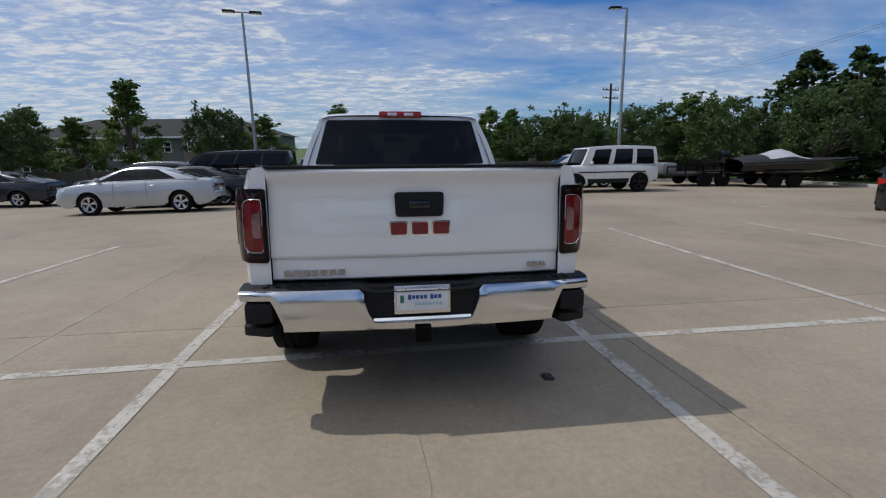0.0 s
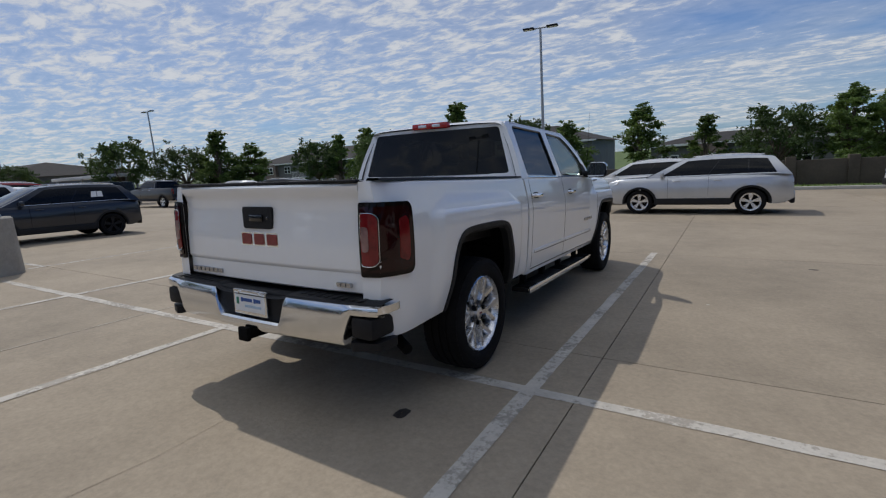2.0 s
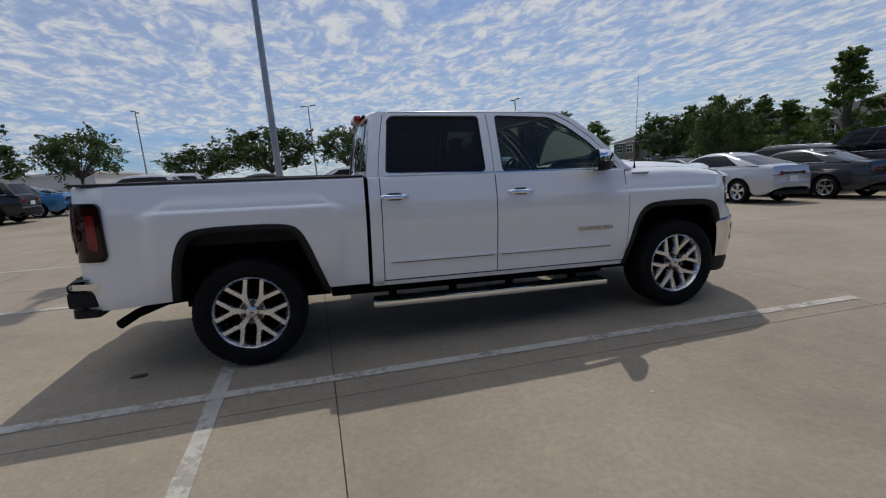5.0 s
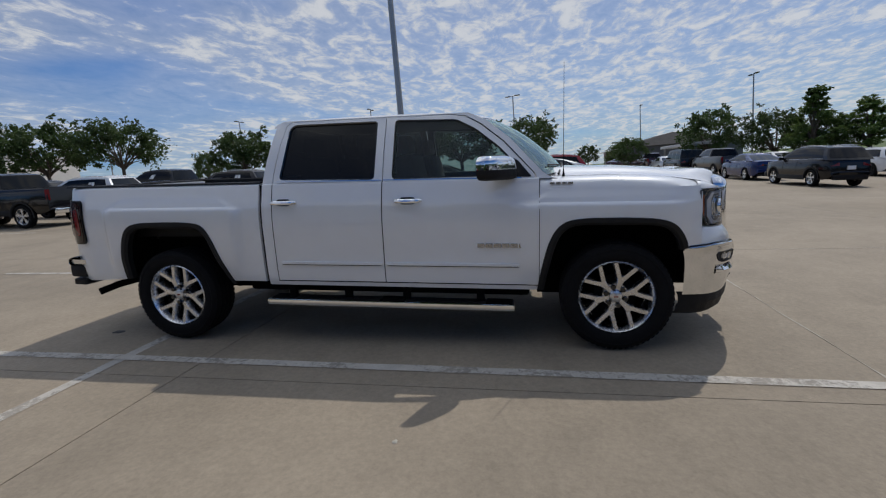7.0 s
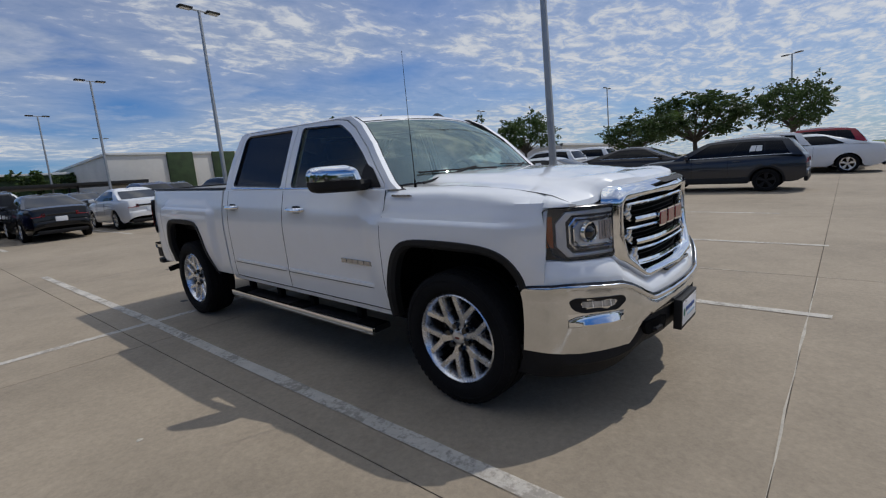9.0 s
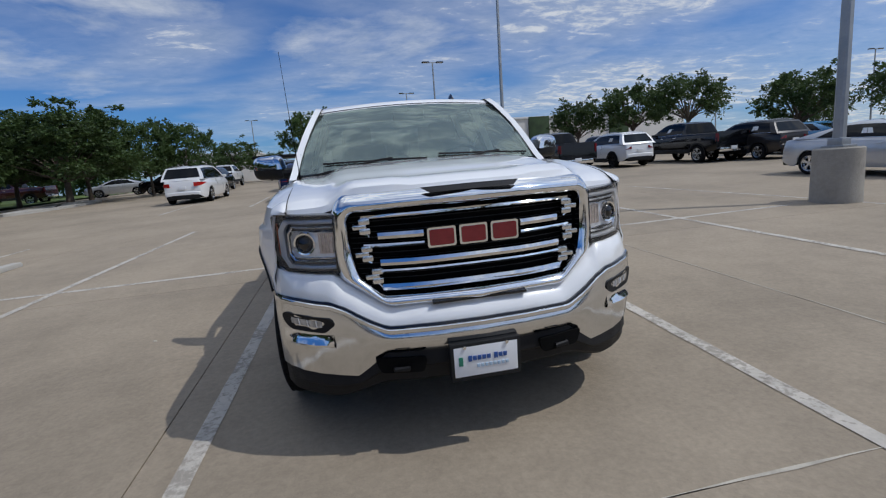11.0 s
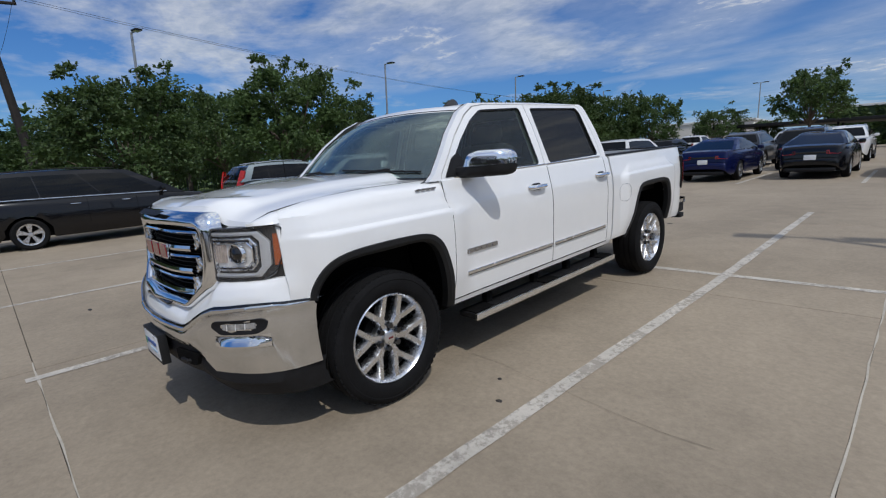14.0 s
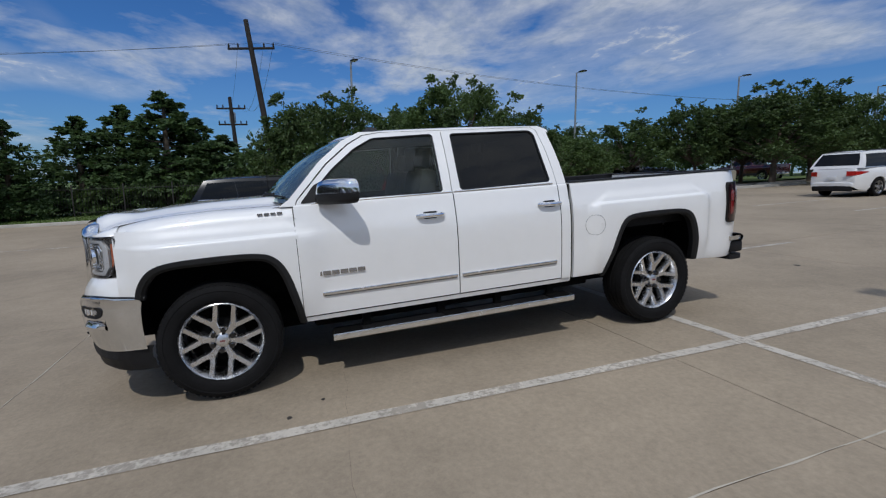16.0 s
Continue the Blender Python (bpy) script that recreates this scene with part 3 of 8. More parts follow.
def side_x(y, z):
    """Half width of the body at y and height z."""
    x = float(np.interp(z, ZP, XP))
    # raised shoulders over the wheels, whose upper faces tilt to the sky
    low = 1 - (0.62 * sm(1.112, 1.134, z) + 0.38 * sm(1.14, 1.235, z))
    for yc, h in ((0.03, 0.60), (3.63, 0.60)):
        spread = h - 0.16 * sm(1.08, 1.22, z)
        x += 0.040 * low * (1 - sm(spread, spread + 0.075, abs(y - yc))) * sm(0.45, 0.75, z) * (1 - sm(3.93, 4.16, y))
    if y > 3.9:
        x -= 0.235 * ((y - 3.9) / 0.7) ** 2
    if y > 4.03:
        x -= 0.90 * (y - 4.03) ** 2 * sm(0.90, 0.96, z)
    if y < -0.80:
        x -= 0.30 * (-0.80 - y) ** 2 / 0.25
    return x


ARCH_R = [(-0.50, 0.50), (-0.475, 0.70), (-0.44, 0.86), (-0.38, 0.965), (-0.28, 1.004), (0.03, 1.010), (0.28, 1.004), (0.37, 0.972), (0.43, 0.87), (0.50, 0.68), (0.575, 0.47)]
ARCH_F = [(3.085, 0.47), (3.118, 0.66), (3.170, 0.86), (3.24, 0.972), (3.35, 1.014), (3.63, 1.020), (3.90, 1.012), (4.01, 0.974), (4.08, 0.89), (4.115, 0.80), (4.125, 0.50)]


def eased(pts, times=2):
    """Cuts the corners of a line of points."""
    for _ in range(times):
        out = [pts[0]]
        for a, b in zip(pts, pts[1:]):
            out += [(a[0] * 0.75 + b[0] * 0.25, a[1] * 0.75 + b[1] * 0.25), (a[0] * 0.25 + b[0] * 0.75, a[1] * 0.25 + b[1] * 0.75)]
        pts = out + [pts[-1]]
    return pts


ARCH_R, ARCH_F = eased(ARCH_R), eased(ARCH_F)


def arch_floor(y, arch, base):
    if arch[0][0] <= y <= arch[-1][0]:
        return max(base, float(np.interp(y, [p[0] for p in arch], [p[1] for p in arch])))
    return base


def skin(ys, zs, floor_fn, roll=(), inset=0.0, front=True):
    """Body side over columns ys and heights zs, cut below by floor_fn; roll holds (x factor, z) rows that turn inwards at the top."""
    bm = bmesh.new()
    rows = []
    for y in ys:
        f = floor_fn(y)
        col = [Vector((side_x(y, max(z, f)) - inset, y, max(z, f))) for z in zs]
        rim = Vector((col[0].x - 0.035, y, col[0].z))
        for k, z in roll:
            col.append(Vector((side_x(y, zs[-1]) * k if k > 0 else -k, y, z(y))))
        rows.append([rim] + col)
    # turned-in ends
    first = [Vector((p.x - 0.03, p.y, p.z)) for p in rows[0]]
    last = [Vector((p.x - (0.03 if front else 0.008), p.y, p.z)) for p in rows[-1]]
    sheet(bm, [first] + rows + [last], flip=True)
    bmesh.ops.dissolve_degenerate(bm, dist=0.0005, edges=bm.edges)
    return bm


def both(name, bm, material, parent=truck, label="", smooth=35):
    """The same panel on both sides."""
    b2 = mirrored(bm)
    return part(name, bm, material, parent, label, smooth), part(name, b2, material, parent, label, smooth)


ZS = lin(0.47, 1.08, 14) + lin(1.10, 1.20, 11) + lin(1.215, 1.296, 6)
# bed sides
both("bed_side", skin(sorted(set(lin(-1.035, 0.862, 58) + [p[0] for p in ARCH_R])), ZS, lambda y: arch_floor(y, ARCH_R, 0.50 - 0.03 * sm(-0.4, -1.0, y)),
     [(0.985, lambda y: 1.306), (0.945, lambda y: 1.312), (0.90, lambda y: 1.312)]), M_WHITE)
bm = bmesh.new()
for y0, y1 in ((-1.03, 0.86),):
    prof = [(0.925, 1.309), (0.918, 1.322), (0.85, 1.324), (0.838, 1.312), (0.835, 1.26)]
    sheet(bm, [[(x, y, z) for x, z in prof] for y in lin(y0, y1, 12)])
both("bed_rail_cap", bm, M_BLACK, label="black plastic bed rail cap")
bm = bmesh.new()
sheet(bm, [[(s * 0.832, y, z) for s, z in ((1, 1.30), (1, 0.86), (-1, 0.86), (-1, 1.30))] for y in lin(-1.0, 0.80, 6)])
sheet(bm, [[(s * 0.832, 0.80, z) for s in (-1, 1)] for z in (0.86, 1.315)])
part("bed_liner", bm, M_BLACK, truck)
bm = bmesh.new()
box(bm, (0, 0.83, 1.09), (1.70, 0.05, 0.44), 0.01)
part("bed_front_wall", bm, M_WHITE, truck)

# tailgate
TGP = [(0.700, -1.030), (0.712, -1.048), (0.80, -1.047), (0.816, -1.046), (0.834, -1.061), (0.845, -1.062), (1.00, -1.058), (1.12, -1.048), (1.20, -1.046), (1.235, -1.056), (1.262, -1.078), (1.285, -1.082), (1.298, -1.070), (1.302, -1.03), (1.30, -0.985), (0.72, -0.985)]
bm = bmesh.new()
cols = lin(-0.795, 0.795, 25)
rows = [[(x, y + 0.028 * (abs(x) / 0.8) ** 3, z) for z, y in TGP] for x in cols]
sheet(bm, [[(cols[0], -1.0, z) for z, y in TGP]] + rows + [[(cols[-1], -1.0, z) for z, y in TGP]], flip=True)
tailgate = part("tailgate", bm, M_WHITE, truck, "white tailgate with raised upper lip", 40)
bm = bmesh.new()
box(bm, (0, -1.03, 1.309), (1.60, 0.085, 0.016), 0.006)
part("tailgate_cap", bm, M_BLACK, tailgate)
bm = bmesh.new()
fill(bm, [rounded([(-0.129, 1.04), (0.129, 1.04), (0.134, 1.172), (-0.134, 1.172)], 0.022)], lambda u, v: Vector((u, -1.066, v)))
thicken(bm, (0, 0.03, 0))
handle = part("handle_bezel", bm, M_BLACK, tailgate, "black handle bezel")
bm = bmesh.new()
box(bm, (0.0, -1.070, 1.105), (0.12, 0.018, 0.042), 0.008)
part("handle_pull", bm, M_GLOSSBLK, tailgate)
bm = bmesh.new()
rod(bm, (0.10, -1.064, 1.105), (0.10, -1.072, 1.105), 0.008)
part("lock", bm, M_CHROME, tailgate)


M_BADGE = mat("badge_grey", (0.42, 0.42, 0.43), 0.25, 0.9, var=0.1, scale=20)
M_SCRIPT = mat("badge_silver", (0.46, 0.47, 0.48), 0.30, 0.35, var=0.1, scale=20)


def badge(name, parent, centre, w, h, xdir, out, n, gap, material, rim, label):
    """A row of n plain raised blocks inside thin bright rims."""
    wide = (w - gap * (n - 1)) / n
    xv, ov, up = Vector(xdir), Vector(out), Vector((0, 0, 1))
    o = None
    for i in range(n):
        c = Vector(centre) + xv * (-w / 2 + wide / 2 + i * (wide + gap))
        for k, d in ((0.0, 0.010), (rim, 0.014))[:2 if rim else 1]:
            b = bmesh.new()
            lp = rounded([(-wide / 2 + k, -h / 2 + k), (wide / 2 - k, -h / 2 + k), (wide / 2 - k, h / 2 - k), (-wide / 2 + k, h / 2 - k)], 0.010 if h > 0.05 else 0.003, 2)
            ring = [b.verts.new(c + xv * u + up * v + ov * d) for u, v in lp]
            back = [b.verts.new(c + xv * u + up * v - ov * 0.01) for u, v in lp]
            b.faces.new(ring)
            for j in range(len(ring)):
                m = (j + 1) % len(ring)
                b.faces.new((ring[m], ring[j], back[j], back[m]))
            bmesh.ops.recalc_face_normals(b, faces=b.faces)
            if k:
                part("inlay", b, material, o if parent is truck else parent, smooth=30)
            else:
                o = part(name, b, M_CHROME if rim else M_BADGE, parent, label, 30)
    return o


badge("emblem", tailgate, (0.002, -1.050, 0.976), 0.335, 0.082, (1, 0, 0), (0, -1, 0), 3, 0.012, M_EMBLEM, 0.008, "red emblem block with a chrome rim")
badge("name_badge", tailgate, (-0.572, -1.046, 0.747), 0.320, 0.028, (1, 0, 0), (0, -1, 0), 7, 0.012, M_CHROME, 0, "small grey badge bar")
badge("trim_badge", tailgate, (0.668, -1.048, 0.752), 0.10, 0.024, (1, 0, 0), (0, -1, 0), 3, 0.007, M_CHROME, 0, "small grey badge bar")

# tail lamps, wrapping the rear corners
PL = [(0.800, -1.046), (0.83, -1.052), (0.872, -1.050), (0.908, -1.036)] + [(side_x(y, 1.0) + 0.002, y) for y in (-0.99, -0.94, -0.89, -0.840)]
for s in (1, -1):
    bm = bmesh.new()
    sheet(bm, [[(s * (0.797 + (side_x(-1.035, z) - 0.797) * t), -1.047 + 0.014 * t * t, z) for t in lin(0, 1, 5)] for z in lin(0.50, 1.305, 22)], flip=s > 0)
    part("rear_corner", bm, M_WHITE, truck)


def dense(lp, k=3):
    out = []
    for i, p in enumerate(lp):
        q = lp[(i + 1) % len(lp)]
        out += [(p[0] + (q[0] - p[0]) * j / k, p[1] + (q[1] - p[1]) * j / k) for j in range(k)]
    return out


# tail lamps: a face laid out along the corner, from the tailgate round to the side
TLS = [0.0]
for i in range(len(PL) - 1):
    TLS.append(TLS[-1] + math.hypot(PL[i + 1][0] - PL[i][0], PL[i + 1][1] - PL[i][1]))
TW = TLS[-1]
for s in (1, -1):
    def tface(off):
        def at(u, v):
            x, y = float(np.interp(u, TLS, [p[0] for p in PL])), float(np.interp(u, TLS, [p[1] for p in PL]))
            k = sm(0.06, 0.16, u)
            o = off + 0.012 + 0.006 * math.sin(math.pi * max(0, min(1, (v - 0.808) / 0.392)))
            return Vector((s * (x + o * k), y - o * (1 - k), v))
        return at

    def pane(name, lp, off, material, parent, label="", deep=0.02):
        b = bmesh.new()
        lp = dense(lp, 3)
        mu, mv = sum(p[0] for p in lp) / len(lp), sum(p[1] for p in lp) / len(lp)
        rings = [[tface(off - deep)(*p) for p in lp]] + [[tface(off)(mu + (p[0] - mu) * k, mv + (p[1] - mv) * k) for p in lp] for k in (1.0, 0.75, 0.5, 0.25, 0.02)]
        sheet(b, rings, closed=True)
        bmesh.ops.recalc_face_normals(b, faces=b.faces)
        return part(name, b, material, parent, label, 50)
    lamp = pane("tail_lamp", rounded([(0.0, 0.808), (TW * 0.93, 0.815), (TW, 0.845), (TW * 0.965, 1.165), (TW * 0.90, 1.200), (0.0, 1.200)], 0.02, 4), 0.0, M_LENSBLK, truck, "dark red wrap-round tail lamp", 0.05)
    pane("smoked_lens", rounded([(0.016, 0.835), (TW * 0.90, 0.838), (TW * 0.955, 0.87), (TW * 0.925, 1.150), (TW * 0.86, 1.178), (0.016, 1.178)], 0.02, 4), 0.003, M_SMOKE, lamp)
    pane("red_lens", rounded([(0.022, 0.872), (0.088, 0.872), (0.108, 0.895), (0.108, 1.118), (0.088, 1.142), (0.022, 1.142)], 0.018, 4), 0.006, M_RED, lamp)
    pane("clear_reflector", rounded([(0.030, 0.945), (0.066, 0.945), (0.072, 0.965), (0.072, 1.055), (0.066, 1.075), (0.030, 1.075)], 0.010, 3), 0.009, M_REFLEX, lamp)
    pane("side_lens", rounded([(TW * 0.66, 0.905), (TW * 0.83, 0.885), (TW * 0.875, 0.92), (TW * 0.85, 1.10), (TW * 0.80, 1.13), (TW * 0.66, 1.11)], 0.016, 4), 0.006, M_RED, lamp)
    bm = bmesh.new()
    ring = dense(rounded([(0.022, 0.868), (0.090, 0.868), (0.112, 0.893), (0.112, 1.120), (0.090, 1.146), (0.022, 1.146)], 0.018, 4), 2)
    tube(bm, [tface(0.008)(*p) for p in ring], 0.0022, 6)
    part("bright_outline", bm, M_SATIN, lamp)

# rear bumper
bm = bmesh.new()
RB = lin(0.0, 0.24, 6) + [0.262, 0.285, 0.31, 0.332] + lin(0.36, 0.77, 12) + lin(0.79, 0.95, 8)


def rb_y(x):
    return -1.185 + 0.03 * (x / 0.7) ** 2 + (0.55 * max(0, x - 0.86) ** 1.5 if x > 0.86 else 0)


rows = []
for x in [-v for v in RB[:0:-1]] + RB:
    ax = abs(x)
    top = 0.672 - 0.160 * (1 - sm(0.265, 0.325, ax))
    bot = 0.442 + 0.008 * sm(0.1, 0.4, ax) + 0.165 * sm(0.735, 0.79, ax)
    y = rb_y(ax)
    rows.append([(x, y + 0.06, bot - 0.002), (x, y + 0.012, bot)] + [(x, y - 0.006 * math.sin(math.pi * k / 6), bot + (top - bot) * k / 6) for k in range(1, 6)] + [(x, y + 0.010, top), (x, y + 0.07, top + 0.004)])
sheet(bm, rows, flip=True)
bumper = part("rear_bumper", bm, M_BUMPER, truck, "chrome rear step bumper")
bm = bmesh.new()
rows = []
for x in lin(-0.955, 0.955, 41):
    ax = abs(x)
    y = rb_y(ax)
    z = 0.682 - 0.02 * (1 - sm(0.26, 0.33, ax))
    rows.append([(x, y + 0.016, z - 0.012), (x, y + 0.028, z), (x, y + 0.07, z + 0.006), (x, -0.99, z + 0.01)])
sheet(bm, rows, flip=True)
part("step_pad", bm, M_BLACK, bumper, "black ribbed step pad")
for s in (1, -1):
    for i in range(8):
        bm = bmesh.new()
        box(bm, (s * (0.40 + i * 0.06), -1.075, 0.690), (0.026, 0.070, 0.005), 0.002)
        part("tread_rib", bm, M_BLACK, bumper)
    bm = bmesh.new()
    box(bm, (s * 0.855, -1.045, 0.555), (0.15, 0.20, 0.12), 0.03)
    part("corner_recess", bm, M_BLACK, bumper)
    bm = bmesh.new()
    fill(bm, [rounded([(0.775, -1.13), (0.80, -1.165), (0.945, -1.105), (0.955, -0.95), (0.775, -0.95)], 0.03)], lambda u, v: Vector((s * u, v, 0.480)))
    thicken(bm, (0, 0, -0.045))
    bmesh.ops.recalc_face_normals(bm, faces=bm.faces)
    part("corner_step", bm, M_BLACK, bumper, "black corner step")
    bm = bmesh.new()
    rows = [[(s * x, y, z) for z in (0.628, 0.668)] for x, y in ((0.925, -1.120), (0.952, -1.05), (0.958, -0.97), (0.950, -0.93))]
    sheet(bm, rows, flip=s < 0)
    thicken(bm, (-s * 0.03, 0, 0))
    bmesh.ops.recalc_face_normals(bm, faces=bm.faces)
    part("bumper_end", bm, M_BUMPER, bumper)
bm = bmesh.new()
box(bm, (0.0, -1.095, 0.585), (0.66, 0.09, 0.19), 0.02)
part("plate_recess", bm, M_BLACK, bumper)


def plate(parent, c, w, h, out, xdir, rim, back):
    """A dealer's insert in a grey holder: white card with dark and pale bars in place of its lettering."""
    ov, xv = Vector(out), Vector(xdir)
    m = Matrix((xv, ov * -1, Vector((0, 0, 1)))).transposed().to_4x4()

    def slab(name, x, z, sx, sz, d, mt, bev=0.004):
        b = bmesh.new()
        box(b, Vector(c) + xv * x + Vector((0, 0, z)) + ov * d, (sx, 0.006, sz), bev, m)
        return part(name, b, mt, holder, smooth=30)
    b = bmesh.new()
    box(b, Vector(c) - ov * back / 2, (w, 0.016 + back, h), 0.006, m)
    holder = part("licence_plate", b, rim, parent, "white dealer plate in a grey holder", 30)
    slab("card", 0, 0.002, w - 0.030, h - 0.036, 0.006, M_PLATE)
    x = -w * 0.26
    for k in range(9):
        if k == 5:
            x += 0.012
            continue
        slab("text_bar", x + 0.010, 0.016, 0.017, 0.020 if k not in (0, 6) else 0.027, 0.0095, M_BLUE, 0.001)
        x += 0.0215
    x = -w * 0.14
    for k in range(8):
        slab("text_bar", x + 0.008, -0.022, 0.013, 0.015, 0.0095, M_PALE, 0.001)
        x += 0.019
    slab("drop_mark", -w * 0.36, 0.006, 0.020, 0.042, 0.0095, M_GREEN, 0.002)
    for sx in (-1, 1):
        b = bmesh.new()
        q = Vector(c) + xv * sx * w * 0.30 + Vector((0, 0, h * 0.40)) + ov * 0.009
        rod(b, q, q + ov * 0.006, 0.008)
        part("screw", b, M_SATIN, holder)
    return holder


plate(bumper, (0.0, -1.155, 0.602), 0.305, 0.155, (0, -1, 0), (1, 0, 0), M_SATIN, 0.0)
bm = bmesh.new()
box(bm, (0.0, -1.10, 0.425), (0.070, 0.24, 0.066), 0.008)
box(bm, (0.0, -1.215, 0.425), (0.088, 0.030, 0.084), 0.01)
part("hitch_receiver", bm, M_DARK, truck)
bm = bmesh.new()
tube(bm, [(0.62, -0.30, 0.46), (0.66, -0.62, 0.44), (0.80, -0.78, 0.40), (0.93, -0.85, 0.365)], 0.032, 12)
part("exhaust_pipe", bm, M_DARK, truck)

# cab: lower doors
DZ = lin(0.515, 1.08, 12) + lin(1.10, 1.296, 12)


def door(y0, y1, label):
    return both("door", skin(lin(y0, y1, 16), DZ, lambda y: 0.515, [(0.985, lambda y: 1.305)]), M_WHITE, label=label)


rear_doors = door(0.985, 1.905, "white rear door")
front_doors = door(1.913, 3.095, "white front door")
both("rocker_panel", skin(lin(0.90, 3.10, 12), lin(0.472, 0.506, 4), lambda y: 0.472), M_WHITE)
both("cab_corner", skin(lin(0.892, 0.978, 4), ZS, lambda y: 0.475, [(0.985, lambda y: 1.305)]), M_WHITE)


def glass_x(z):
    return 0.916 - (z - 1.30) * 0.40 + 0.018 * math.sin(math.pi * max(0, min(1, (z - 1.30) / 0.48)))


def outward(bm, way):
    """Turns every face of a pane to look along `way`."""
    bm.normal_update()
    bmesh.ops.reverse_faces(bm, faces=[f for f in bm.faces if f.normal.dot(Vector(way)) < 0])


def onside(s, off=0.0):
    return lambda u, v: Vector((s * (glass_x(v) + off), u, v))


RWIN = rounded([(1.035, 1.335), (1.835, 1.322), (1.835, 1.765), (1.125, 1.768), (1.085, 1.74)], 0.03)
FWIN = rounded([(1.985, 1.320), (2.955, 1.325), (2.965, 1.365), (2.80, 1.535), (2.62, 1.675), (2.47, 1.752), (1.985, 1.768)], 0.03)
RFRAME = [(0.975, 1.298), (1.905, 1.298), (1.905, 1.795), (1.10, 1.795), (1.055, 1.77), (1.02, 1.62), (0.99, 1.42)]
FFRAME = [(1.912, 1.298), (3.075, 1.298), (3.06, 1.335), (2.83, 1.575), (2.65, 1.715), (2.53, 1.778), (2.40, 1.795), (1.912, 1.795)]
PILLAR_R = [(0.885, 1.298), (0.970, 1.298), (0.985, 1.42), (1.015, 1.62), (1.05, 1.772), (1.095, 1.80), (1.095, 1.806), (1.02, 1.806), (0.965, 1.78), (0.93, 1.60), (0.90, 1.42)]
PILLAR_A = [(3.08, 1.298), (3.19, 1.300), (3.12, 1.345), (2.88, 1.600), (2.70, 1.742), (2.56, 1.806), (1.10, 1.806), (1.10, 1.80), (2.41, 1.80), (2.54, 1.783), (2.66, 1.720), (2.84, 1.580), (3.068, 1.338)]


